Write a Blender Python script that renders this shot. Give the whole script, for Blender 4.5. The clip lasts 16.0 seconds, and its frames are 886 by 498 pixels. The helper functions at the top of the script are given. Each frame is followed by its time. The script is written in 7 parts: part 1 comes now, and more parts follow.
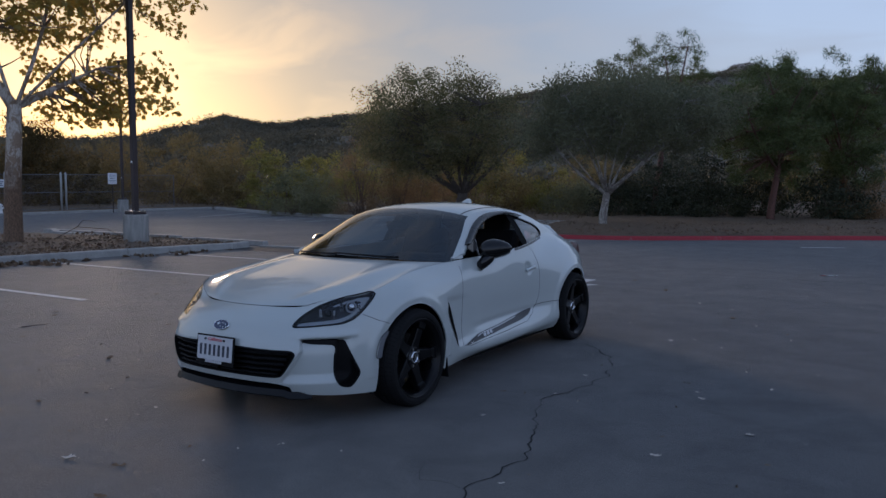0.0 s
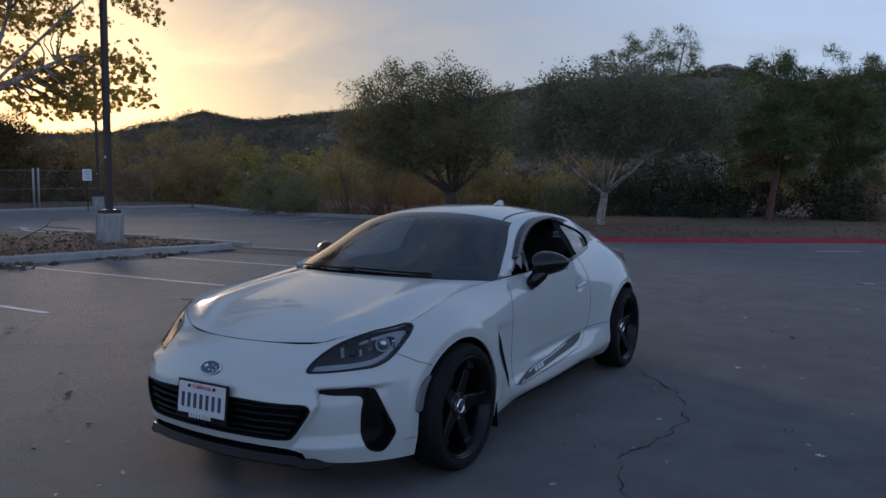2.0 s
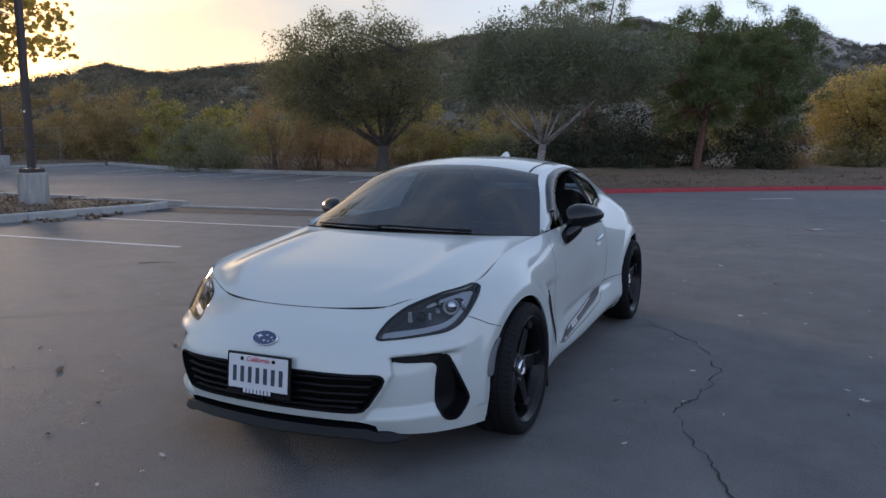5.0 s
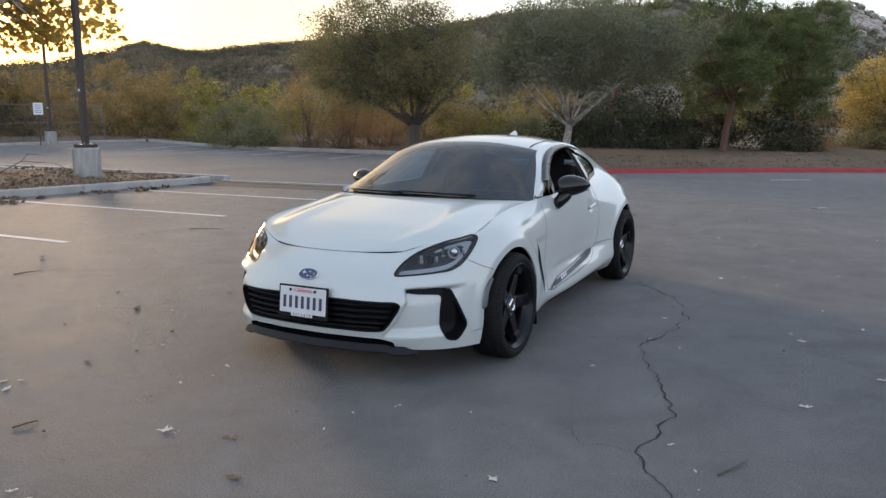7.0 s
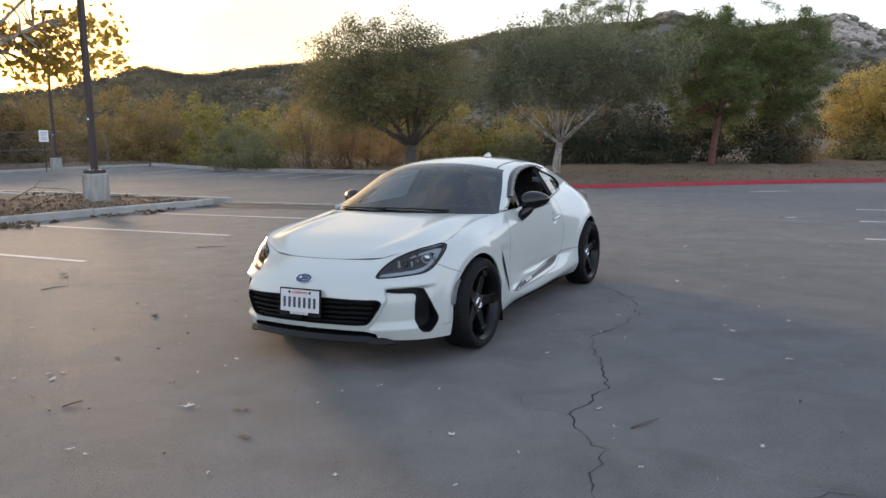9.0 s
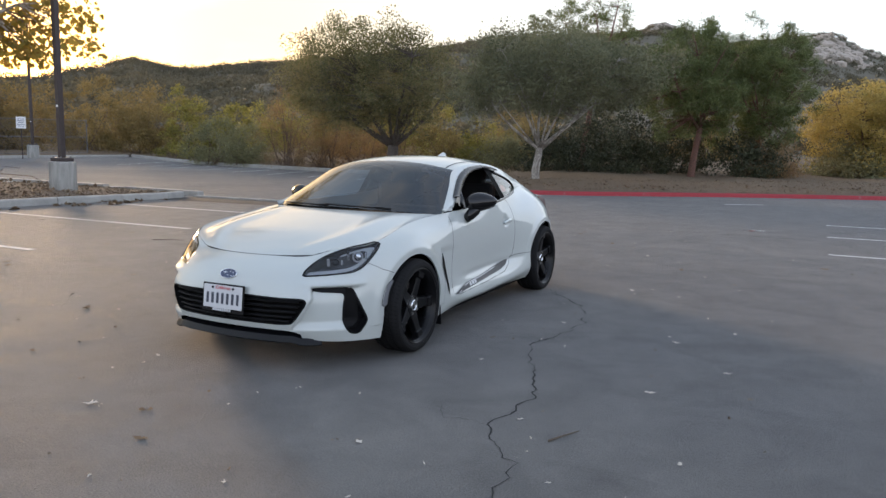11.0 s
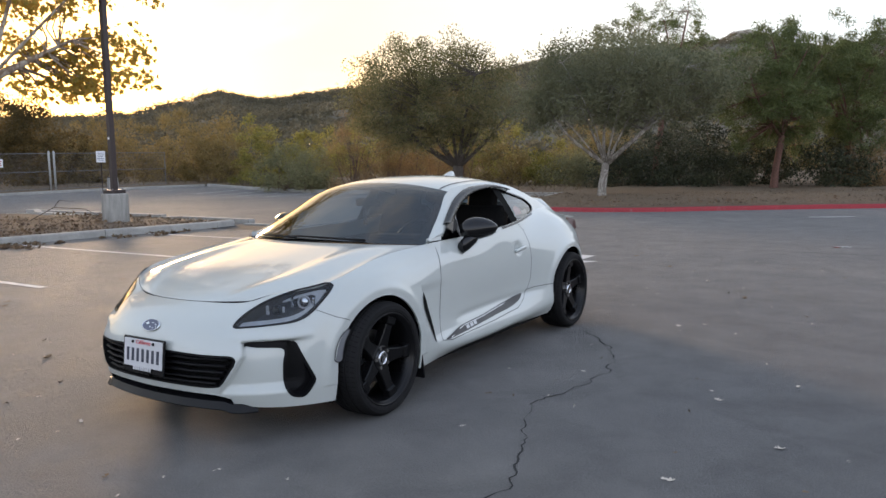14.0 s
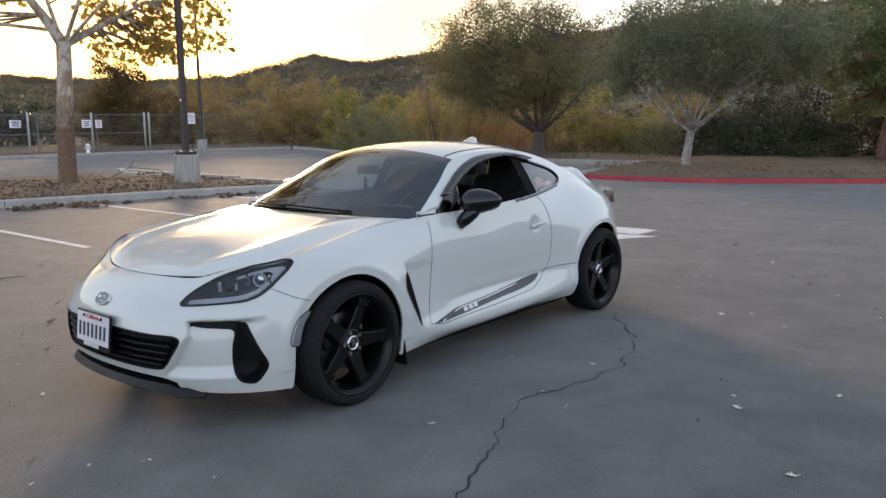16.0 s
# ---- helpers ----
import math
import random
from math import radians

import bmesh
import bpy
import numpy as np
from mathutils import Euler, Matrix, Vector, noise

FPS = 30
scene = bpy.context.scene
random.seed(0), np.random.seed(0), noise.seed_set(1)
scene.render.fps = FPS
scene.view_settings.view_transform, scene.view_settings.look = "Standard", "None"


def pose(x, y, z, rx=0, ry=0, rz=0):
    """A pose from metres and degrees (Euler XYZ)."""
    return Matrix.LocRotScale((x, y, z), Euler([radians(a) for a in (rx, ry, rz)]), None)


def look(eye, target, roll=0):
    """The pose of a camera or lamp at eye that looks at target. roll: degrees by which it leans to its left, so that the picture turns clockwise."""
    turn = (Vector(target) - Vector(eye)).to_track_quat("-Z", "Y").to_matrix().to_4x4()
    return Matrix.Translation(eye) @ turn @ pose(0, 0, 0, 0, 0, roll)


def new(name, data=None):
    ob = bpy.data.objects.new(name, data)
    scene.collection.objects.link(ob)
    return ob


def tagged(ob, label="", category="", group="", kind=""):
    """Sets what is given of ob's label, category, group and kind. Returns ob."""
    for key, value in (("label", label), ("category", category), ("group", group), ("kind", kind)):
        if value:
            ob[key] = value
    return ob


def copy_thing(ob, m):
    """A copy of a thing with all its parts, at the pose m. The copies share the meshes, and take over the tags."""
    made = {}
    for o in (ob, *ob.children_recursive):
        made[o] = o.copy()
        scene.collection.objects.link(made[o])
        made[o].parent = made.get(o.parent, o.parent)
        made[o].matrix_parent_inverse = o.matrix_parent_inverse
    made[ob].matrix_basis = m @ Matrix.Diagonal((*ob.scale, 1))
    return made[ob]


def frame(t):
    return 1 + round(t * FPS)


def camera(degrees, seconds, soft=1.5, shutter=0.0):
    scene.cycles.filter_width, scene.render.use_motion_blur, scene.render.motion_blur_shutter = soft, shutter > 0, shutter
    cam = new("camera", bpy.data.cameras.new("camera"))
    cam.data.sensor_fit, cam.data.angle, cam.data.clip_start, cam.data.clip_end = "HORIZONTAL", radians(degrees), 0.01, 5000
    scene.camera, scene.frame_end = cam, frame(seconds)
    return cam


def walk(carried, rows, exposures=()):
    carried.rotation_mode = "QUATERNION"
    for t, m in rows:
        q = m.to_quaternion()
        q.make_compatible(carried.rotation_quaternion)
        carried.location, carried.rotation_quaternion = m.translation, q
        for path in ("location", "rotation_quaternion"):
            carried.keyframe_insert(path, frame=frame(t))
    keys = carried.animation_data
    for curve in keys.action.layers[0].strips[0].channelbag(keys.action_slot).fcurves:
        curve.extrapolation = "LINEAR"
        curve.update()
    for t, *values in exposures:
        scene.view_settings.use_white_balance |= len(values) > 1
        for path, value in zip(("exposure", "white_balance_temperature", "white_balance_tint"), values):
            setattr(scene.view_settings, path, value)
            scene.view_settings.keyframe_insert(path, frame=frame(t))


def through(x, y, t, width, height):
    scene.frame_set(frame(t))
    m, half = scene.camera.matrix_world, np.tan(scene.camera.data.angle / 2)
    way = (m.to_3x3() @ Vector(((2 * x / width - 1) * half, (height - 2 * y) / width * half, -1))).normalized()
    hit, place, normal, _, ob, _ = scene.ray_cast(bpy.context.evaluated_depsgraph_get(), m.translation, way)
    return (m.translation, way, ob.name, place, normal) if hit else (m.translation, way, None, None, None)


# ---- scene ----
cam = camera(61.0, 16.0)
PATH = [
    (0, (3.536, -5.183, 1.353), (2.467, -3.499, 1.205), -0.1),
    (0.5, (3.269, -4.995, 1.376), (2.212, -3.303, 1.233), 0.1),
    (1, (3.094, -4.781, 1.359), (2.043, -3.085, 1.227), 0.3),
    (1.5, (2.903, -4.574, 1.374), (1.854, -2.877, 1.243), 0.5),
    (2, (2.645, -4.463, 1.367), (1.62, -2.752, 1.215), 0.2),
    (2.5, (2.424, -4.389, 1.378), (1.426, -2.665, 1.2), -0.8),
    (3, (2.231, -4.239, 1.369), (1.237, -2.513, 1.182), -1.4),
    (3.5, (2.075, -4.167, 1.368), (1.109, -2.427, 1.171), -1.5),
    (4, (1.928, -4.253, 1.364), (1.037, -2.477, 1.14), -1.1),
    (4.2, (1.893, -4.304, 1.358), (1.038, -2.512, 1.12), -0.9),
    (6.3, (2.211, -5.07, 1.354), (1.366, -3.287, 1.029), -0.0),
    (6.5, (2.252, -5.137, 1.358), (1.395, -3.361, 1.023), 0.1),
    (7, (2.458, -5.298, 1.352), (1.554, -3.544, 1.027), -0.0),
    (7.5, (2.654, -5.45, 1.355), (1.708, -3.716, 1.041), -0.5),
    (8, (2.763, -5.671, 1.364), (1.792, -3.949, 1.059), -0.8),
    (8.5, (2.853, -5.845, 1.372), (1.9, -4.118, 1.045), -1.0),
    (9, (2.964, -5.896, 1.399), (2.053, -4.137, 1.121), -1.1),
    (9.2, (3.033, -5.895, 1.395), (2.136, -4.127, 1.131), -1.0),
    (11.3, (3.181, -5.5, 1.357), (2.294, -3.729, 1.085), 1.5),
    (11.5, (3.185, -5.424, 1.356), (2.257, -3.674, 1.084), 1.2),
    (12, (3.243, -5.19, 1.348), (2.216, -3.494, 1.086), 0.4),
    (12.5, (3.285, -5.025, 1.349), (2.231, -3.342, 1.106), -0.3),
    (13, (3.264, -4.869, 1.344), (2.242, -3.165, 1.118), -0.6),
    (13.5, (3.212, -4.659, 1.354), (2.203, -2.945, 1.137), -0.8),
    (14, (3.28, -4.491, 1.341), (2.215, -2.812, 1.123), -1.0),
    (14.5, (3.426, -4.338, 1.344), (2.287, -2.711, 1.114), -1.2),
    (15, (3.487, -4.191, 1.333), (2.316, -2.589, 1.079), -0.8),
    (15.5, (3.463, -3.961, 1.343), (2.281, -2.373, 1.061), -0.3),
    (16, (3.474, -3.8, 1.336), (2.225, -2.268, 1.03), -0.3),
]
walk(cam, [(t, look(eye, target, roll)) for t, eye, target, roll in PATH],
     [(0.0, -1.42, 5400, 11), (2.0, -1.40, 5350, 11), (3.0, -1.28, 5350, 11), (4.2, -1.05, 5350, 11), (6.3, -0.08, 6800, 7), (9.0, 0.03, 6800, 7), (16.0, 0.03, 7000, 9)])

# ---- world, glow of the set sun, exposure ----
SUN_AZ, SUN_EL = 56.9, 8.0          # degrees left of +y, degrees up
SUN_WAY = Vector((-math.sin(radians(SUN_AZ)) * math.cos(radians(SUN_EL)),
                  math.cos(radians(SUN_AZ)) * math.cos(radians(SUN_EL)), math.sin(radians(SUN_EL))))


def node(tree, kind, at=None, **sets):
    n = tree.nodes.new(kind)
    for k, v in (at or {}).items():
        n.inputs[k].default_value = v
    for k, v in sets.items():
        if k == "op":
            n.operation = v
        elif k == "blend":
            n.blend_type = v
    return n


def math_node(tree, op, a, b=None):
    n = tree.nodes.new("ShaderNodeMath")
    n.operation = op
    for i, v in enumerate((a, b)):
        if v is None:
            continue
        if isinstance(v, (int, float)):
            n.inputs[i].default_value = v
        else:
            tree.links.new(v, n.inputs[i])
    return n.outputs[0]


def ramp(tree, fac, stops, interp="LINEAR"):
    n = tree.nodes.new("ShaderNodeValToRGB")
    n.color_ramp.interpolation = interp
    el = n.color_ramp.elements
    while len(el) < len(stops):
        el.new(0.5)
    for e, (p, c) in zip(el, stops):
        e.position = p
        e.color = (*c, 1) if len(c) == 3 else c
    tree.links.new(fac, n.inputs[0])
    return n.outputs[0]


def mixed(tree, fac, a, b, blend="MIX"):
    n = tree.nodes.new("ShaderNodeMix")
    n.data_type, n.blend_type = "RGBA", blend
    for sock, v in ((n.inputs[0], fac), (n.inputs[6], a), (n.inputs[7], b)):
        if isinstance(v, (int, float)):
            sock.default_value = v
        elif isinstance(v, tuple):
            sock.default_value = (*v, 1)
        else:
            tree.links.new(v, sock)
    return n.outputs[2]


world = bpy.data.worlds.new("evening_sky")
scene.world = world
world.use_nodes = True
wt = world.node_tree
wt.nodes.clear()
w_out = wt.nodes.new("ShaderNodeOutputWorld")
w_bg = wt.nodes.new("ShaderNodeBackground")
wt.links.new(w_bg.outputs[0], w_out.inputs[0])
w_sky = wt.nodes.new("ShaderNodeTexSky")
w_sky.sky_type = "NISHITA"
w_sky.sun_disc = False
w_sky.sun_elevation = radians(SUN_EL)
w_sky.sun_rotation = radians(-SUN_AZ)
w_sky.air_density, w_sky.dust_density, w_sky.ozone_density = 1.0, 1.5, 1.2
w_co = wt.nodes.new("ShaderNodeTexCoord")
w_dir = wt.nodes.new("ShaderNodeVectorMath")
w_dir.operation = "NORMALIZE"
wt.links.new(w_co.outputs["Generated"], w_dir.inputs[0])
w_dot = wt.nodes.new("ShaderNodeVectorMath")
w_dot.operation = "DOT_PRODUCT"
w_dot.inputs[1].default_value = Vector((SUN_WAY.x, SUN_WAY.y, 0.080)).normalized()
wt.links.new(w_dir.outputs[0], w_dot.inputs[0])
w_sep = wt.nodes.new("ShaderNodeSeparateXYZ")
wt.links.new(w_dir.outputs[0], w_sep.inputs[0])
near_sun = math_node(wt, "MULTIPLY_ADD", w_dot.outputs["Value"], 0.5)
near_sun.node.inputs[2].default_value = 0.5
# thin high veil: cool away from the sun, cream and gold towards it
veil = ramp(wt, near_sun, [(0.0, (0.80, 0.88, 1.12)), (0.55, (0.82, 0.92, 1.14)), (0.84, (0.72, 0.77, 0.85)),
                           (0.925, (0.50, 0.505, 0.53)), (0.962, (0.46, 0.415, 0.385)), (0.986, (0.56, 0.385, 0.255)), (0.996, (0.92, 0.52, 0.22)), (1.0, (2.2, 1.1, 0.34))])
# lower edge of the sky turns warmer
low = ramp(wt, w_sep.outputs[2], [(0.0, (1.02, 0.97, 0.91)), (0.12, (1.01, 0.985, 0.96)), (0.26, (0.95, 0.98, 1.03)), (0.45, (0.78, 0.84, 0.94)), (0.66, (0.44, 0.51, 0.62)), (1.0, (0.32, 0.39, 0.50))])
veil = mixed(wt, 1.0, veil, low, "MULTIPLY")
# streaks of cirrus
w_map = wt.nodes.new("ShaderNodeMapping")
w_map.inputs["Rotation"].default_value = (radians(8), radians(-14), radians(33))
w_map.inputs["Scale"].default_value = (1.6, 5.0, 11.0)
wt.links.new(w_dir.outputs[0], w_map.inputs[0])
w_noise = node(wt, "ShaderNodeTexNoise", {"Scale": 1.6, "Detail": 5.0, "Roughness": 0.55, "Distortion": 0.7})
wt.links.new(w_map.outputs[0], w_noise.inputs["Vector"])
streak = ramp(wt, w_noise.outputs[0], [(0.44, (0, 0, 0)), (0.66, (1, 1, 1))])
streak = math_node(wt, "MULTIPLY", streak, 0.55)
cirrus = ramp(wt, near_sun, [(0.0, (0.8, 0.78, 0.82)), (0.9, (0.58, 0.57, 0.59)), (0.97, (0.70, 0.50, 0.33)), (1.0, (1.8, 1.0, 0.36))])
veil = mixed(wt, streak, veil, cirrus)
sky_all = mixed(wt, 0.03, veil, w_sky.outputs[0], "ADD")
wt.links.new(sky_all, w_bg.inputs[0])
w_bg.inputs[1].default_value = 1.75

sun_lamp = bpy.data.lights.new("sun_glow", "SUN")
sun_lamp.energy, sun_lamp.angle, sun_lamp.color = 3.5, radians(8), (1.0, 0.70, 0.46)
sun_ob = new("sun_glow", sun_lamp)
sun_ob.matrix_world = look((-60, 40, 12), tuple(Vector((-60, 40, 12)) - SUN_WAY))

# ---- materials ----
def material(name):
    m = bpy.data.materials.new(name)
    m.use_nodes = True
    t = m.node_tree
    b = t.nodes["Principled BSDF"]
    return m, t, b


def coords(t, scale=(1, 1, 1), kind="Object"):
    c = t.nodes.new("ShaderNodeTexCoord")
    p = t.nodes.new("ShaderNodeMapping")
    p.inputs["Scale"].default_value = scale
    t.links.new(c.outputs[kind], p.inputs[0])
    return p.outputs[0]


def grain(t, scale, detail=4.0, rough=0.6, vec=None, distortion=0.0):
    n = node(t, "ShaderNodeTexNoise", {"Scale": scale, "Detail": detail, "Roughness": rough, "Distortion": distortion})
    t.links.new(vec if vec is not None else coords(t), n.inputs["Vector"])
    return n.outputs[0]


def bump(t, b, height, strength=0.3, distance=0.01):
    n = node(t, "ShaderNodeBump", {"Strength": strength, "Distance": distance})
    t.links.new(height, n.inputs["Height"])
    t.links.new(n.outputs[0], b.inputs["Normal"])


def plain(name, colour, rough=0.5, metal=0.0, coat=0.0, vary=0.12, scale=30.0, relief=0.0, spec=0.5):
    """A painted, moulded or bare surface with slight variation at two scales."""
    m, t, b = material(name)
    g = grain(t, scale)
    g2 = grain(t, scale / 9.0, 2.0)
    both = math_node(t, "ADD", math_node(t, "MULTIPLY", g, 0.5), math_node(t, "MULTIPLY", g2, 0.5))
    lo = tuple(c * (1 - vary) for c in colour)
    hi = tuple(min(1.0, c * (1 + vary)) for c in colour)
    t.links.new(ramp(t, both, [(0.3, lo), (0.7, hi)]), b.inputs["Base Color"])
    t.links.new(ramp(t, g2, [(0.3, (rough * 0.85,) * 3), (0.7, (min(1, rough * 1.15),) * 3)]), b.inputs["Roughness"])
    b.inputs["Metallic"].default_value = metal
    b.inputs["Specular IOR Level"].default_value = spec
    b.inputs["Coat Weight"].default_value = coat
    b.inputs["Coat Roughness"].default_value = 0.04
    if relief:
        bump(t, b, g, relief, 0.01)
    return m


def make_asphalt():
    m, t, b = material("asphalt")
    v = coords(t)
    fine = grain(t, 140.0, 4.0, 0.75, v)
    mid = grain(t, 2.3, 6.0, 0.65, v, 0.4)
    big = grain(t, 0.16, 4.0, 0.55, v, 0.8)
    c1 = ramp(t, fine, [(0.36, (0.098, 0.097, 0.094)), (0.64, (0.208, 0.205, 0.199))])
    # pale and dark stones of the aggregate
    stone = grain(t, 260.0, 2.0, 0.6, v)
    c1 = mixed(t, math_node(t, "MULTIPLY", ramp(t, stone, [(0.62, (0, 0, 0)), (0.69, (1, 1, 1))]), 0.45), c1, (0.32, 0.31, 0.29))
    c1 = mixed(t, math_node(t, "MULTIPLY", ramp(t, stone, [(0.31, (1, 1, 1)), (0.38, (0, 0, 0))]), 0.45), c1, (0.040, 0.040, 0.039))
    c2 = ramp(t, mid, [(0.30, (0.74, 0.74, 0.75)), (0.72, (1.20, 1.195, 1.19))])
    c3 = ramp(t, big, [(0.35, (0.86, 0.87, 0.89)), (0.65, (1.16, 1.13, 1.08))])
    c = mixed(t, 1.0, mixed(t, 1.0, c1, c2, "MULTIPLY"), c3, "MULTIPLY")
    # pale scuffs and dried drips
    vor = grain(t, 0.9, 8.0, 0.75, v, 1.5)
    c = mixed(t, math_node(t, "MULTIPLY", ramp(t, vor, [(0.66, (0, 0, 0)), (0.80, (1, 1, 1))]), 0.42), c, (0.21, 0.205, 0.198))
    small = grain(t, 5.5, 7.0, 0.8, v, 1.0)
    c = mixed(t, math_node(t, "MULTIPLY", ramp(t, small, [(0.69, (0, 0, 0)), (0.76, (1, 1, 1))]), 0.5), c, (0.26, 0.255, 0.245))
    # small dark spots, old oil stains and darker sealed patches
    c = mixed(t, math_node(t, "MULTIPLY", ramp(t, small, [(0.25, (1, 1, 1)), (0.33, (0, 0, 0))]), 0.55), c, (0.052, 0.050, 0.049))
    blot = grain(t, 0.55, 6.0, 0.7, coords(t, (1.0, 1.7, 1.0)), 0.6)
    c = mixed(t, math_node(t, "MULTIPLY", ramp(t, blot, [(0.56, (0, 0, 0)), (0.66, (1, 1, 1))]), 0.26), c, (0.060, 0.058, 0.057))
    t.links.new(c, b.inputs["Base Color"])
    t.links.new(ramp(t, mid, [(0.3, (0.74,) * 3), (0.7, (0.86,) * 3)]), b.inputs["Roughness"])
    b.inputs["Specular IOR Level"].default_value = 0.32
    rough = math_node(t, "ADD", fine, math_node(t, "MULTIPLY", grain(t, 62.0, 3.0, 0.6, v), 1.3))
    bump(t, b, rough, 0.9, 0.013)
    return m


def make_soil(name, dark, light, scale=14.0):
    m, t, b = material(name)
    v = coords(t)
    f = grain(t, scale * 5, 4.0, 0.7, v)
    g = grain(t, scale / 8, 5.0, 0.6, v, 0.5)
    c = mixed(t, math_node(t, "MULTIPLY", g, 0.5), ramp(t, f, [(0.3, dark), (0.7, light)]), light)
    t.links.new(c, b.inputs["Base Color"])
    b.inputs["Roughness"].default_value = 0.95
    b.inputs["Specular IOR Level"].default_value = 0.2
    bump(t, b, f, 0.9, 0.03)
    return m


def make_concrete(name, base, stain=0.6, streaks=False):
    m, t, b = material(name)
    v = coords(t, (1, 1, 0.16)) if streaks else coords(t)
    f = grain(t, 60.0, 4.0, 0.7, coords(t))
    g = grain(t, 7.0 if streaks else 3.0, 5.0, 0.65, v, 0.4)
    lo = tuple(c * (1 - 0.45 * stain) for c in base)
    c = ramp(t, g, [(0.36, lo), (0.62, base)])
    c = mixed(t, 1.0, c, ramp(t, f, [(0.3, (0.86, 0.86, 0.86)), (0.7, (1.08, 1.08, 1.08))]), "MULTIPLY")
    t.links.new(c, b.inputs["Base Color"])
    b.inputs["Roughness"].default_value = 0.88
    bump(t, b, f, 0.4, 0.008)
    return m


def make_kerb_red():
    m, t, b = material("red_kerb_paint")
    f = grain(t, 45.0, 5.0, 0.7)
    g = grain(t, 4.0, 5.0, 0.7, None, 0.8)
    c = ramp(t, f, [(0.3, (0.26, 0.026, 0.036)), (0.7, (0.40, 0.042, 0.052))])
    worn = ramp(t, g, [(0.60, (0, 0, 0)), (0.72, (1, 1, 1))])
    c = mixed(t, math_node(t, "MULTIPLY", worn, 0.55), c, (0.27, 0.20, 0.18))
    t.links.new(c, b.inputs["Base Color"])
    b.inputs["Roughness"].default_value = 0.75
    bump(t, b, f, 0.4, 0.006)
    return m


def make_line_paint():
    m, t, b = material("worn_line_paint")
    f = grain(t, 90.0, 4.0, 0.7)
    g = grain(t, 5.0, 6.0, 0.75, None, 0.6)
    c = ramp(t, g, [(0.26, (0.18, 0.175, 0.17)), (0.42, (0.50, 0.49, 0.47)), (0.7, (0.66, 0.65, 0.62))])
    c = mixed(t, 1.0, c, ramp(t, f, [(0.3, (0.8, 0.8, 0.8)), (0.7, (1.1, 1.1, 1.1))]), "MULTIPLY")
    t.links.new(c, b.inputs["Base Color"])
    b.inputs["Roughness"].default_value = 0.8
    bump(t, b, f, 0.4, 0.005)
    return m


def make_bark(name, dark, light, patch=None, scale=6.0, foot=None):
    m, t, b = material(name)
    v = coords(t, (1, 1, 0.45))
    f = grain(t, scale * 6, 5.0, 0.7, v)
    g = grain(t, scale, 4.0, 0.6, v, 1.0)
    c = ramp(t, f, [(0.3, dark), (0.7, light)])
    if patch:
        c = mixed(t, ramp(t, g, [(0.47, (0, 0, 0)), (0.53, (1, 1, 1))]), c, patch)
    if foot:
        # rough old bark towards the root, with a ragged upper limit
        sep = t.nodes.new("ShaderNodeSeparateXYZ")
        t.links.new(coords(t), sep.inputs[0])
        h = math_node(t, "ADD", sep.outputs[2], math_node(t, "MULTIPLY", grain(t, 4.0, 4.0), 2.2))
        low_ = ramp(t, math_node(t, "MULTIPLY", h, 0.25), [(0.62, (1, 1, 1)), (0.84, (0, 0, 0))])
        c = mixed(t, low_, c, ramp(t, f, [(0.3, foot[0]), (0.7, foot[1])]))
    t.links.new(c, b.inputs["Base Color"])
    b.inputs["Roughness"].default_value = 0.9
    bump(t, b, f, 0.8, 0.02)
    return m


def make_leaf(name, colours, through=0.35, rough=0.55):
    """Leaves of several tints, each leaf a tint of its own, that let some light through."""
    m, t, b = material(name)
    geo = t.nodes.new("ShaderNodeNewGeometry")
    n = len(colours)
    c = ramp(t, geo.outputs["Random Per Island"], [(i / max(1, n - 1), k) for i, k in enumerate(colours)])
    big = grain(t, 0.7, 3.0)
    c = mixed(t, 1.0, c, ramp(t, big, [(0.35, (0.72, 0.74, 0.70)), (0.65, (1.22, 1.20, 1.15))]), "MULTIPLY")
    t.links.new(c, b.inputs["Base Color"])
    b.inputs["Roughness"].default_value = rough
    b.inputs["Specular IOR Level"].default_value = 0.3
    tr = t.nodes.new("ShaderNodeBsdfTranslucent")
    t.links.new(c, tr.inputs[0])
    mx = t.nodes.new("ShaderNodeMixShader")
    mx.inputs[0].default_value = through
    t.links.new(b.outputs[0], mx.inputs[1])
    t.links.new(tr.outputs[0], mx.inputs[2])
    t.links.new(mx.outputs[0], t.nodes["Material Output"].inputs[0])
    return m


ASPHALT = make_asphalt()
SOIL = make_soil("bark_mulch_soil", (0.085, 0.062, 0.046), (0.24, 0.185, 0.140))
VERGE = make_soil("dry_verge_soil", (0.070, 0.050, 0.036), (0.20, 0.15, 0.10))
HILLSIDE = make_soil("scrub_hillside", (0.100, 0.090, 0.066), (0.128, 0.114, 0.084), 0.05)
KERB = make_concrete("kerb_concrete", (0.36, 0.35, 0.32), 0.5)
PLINTH = make_concrete("streaked_plinth_concrete", (0.36, 0.35, 0.32), 0.9, True)
RED_KERB = make_kerb_red()
LINE = make_line_paint()
CRACK = plain("crack_filler", (0.016, 0.016, 0.016), 0.9)
PATCH = make_concrete("asphalt_patch", (0.030, 0.030, 0.031), 0.6)
POLE = plain("brown_pole_paint", (0.034, 0.021, 0.019), 0.5, 0.0, 0.0, 0.2, 12.0)
GALV = plain("galvanised_steel", (0.17, 0.17, 0.17), 0.6, 0.6, 0.0, 0.15, 20.0)
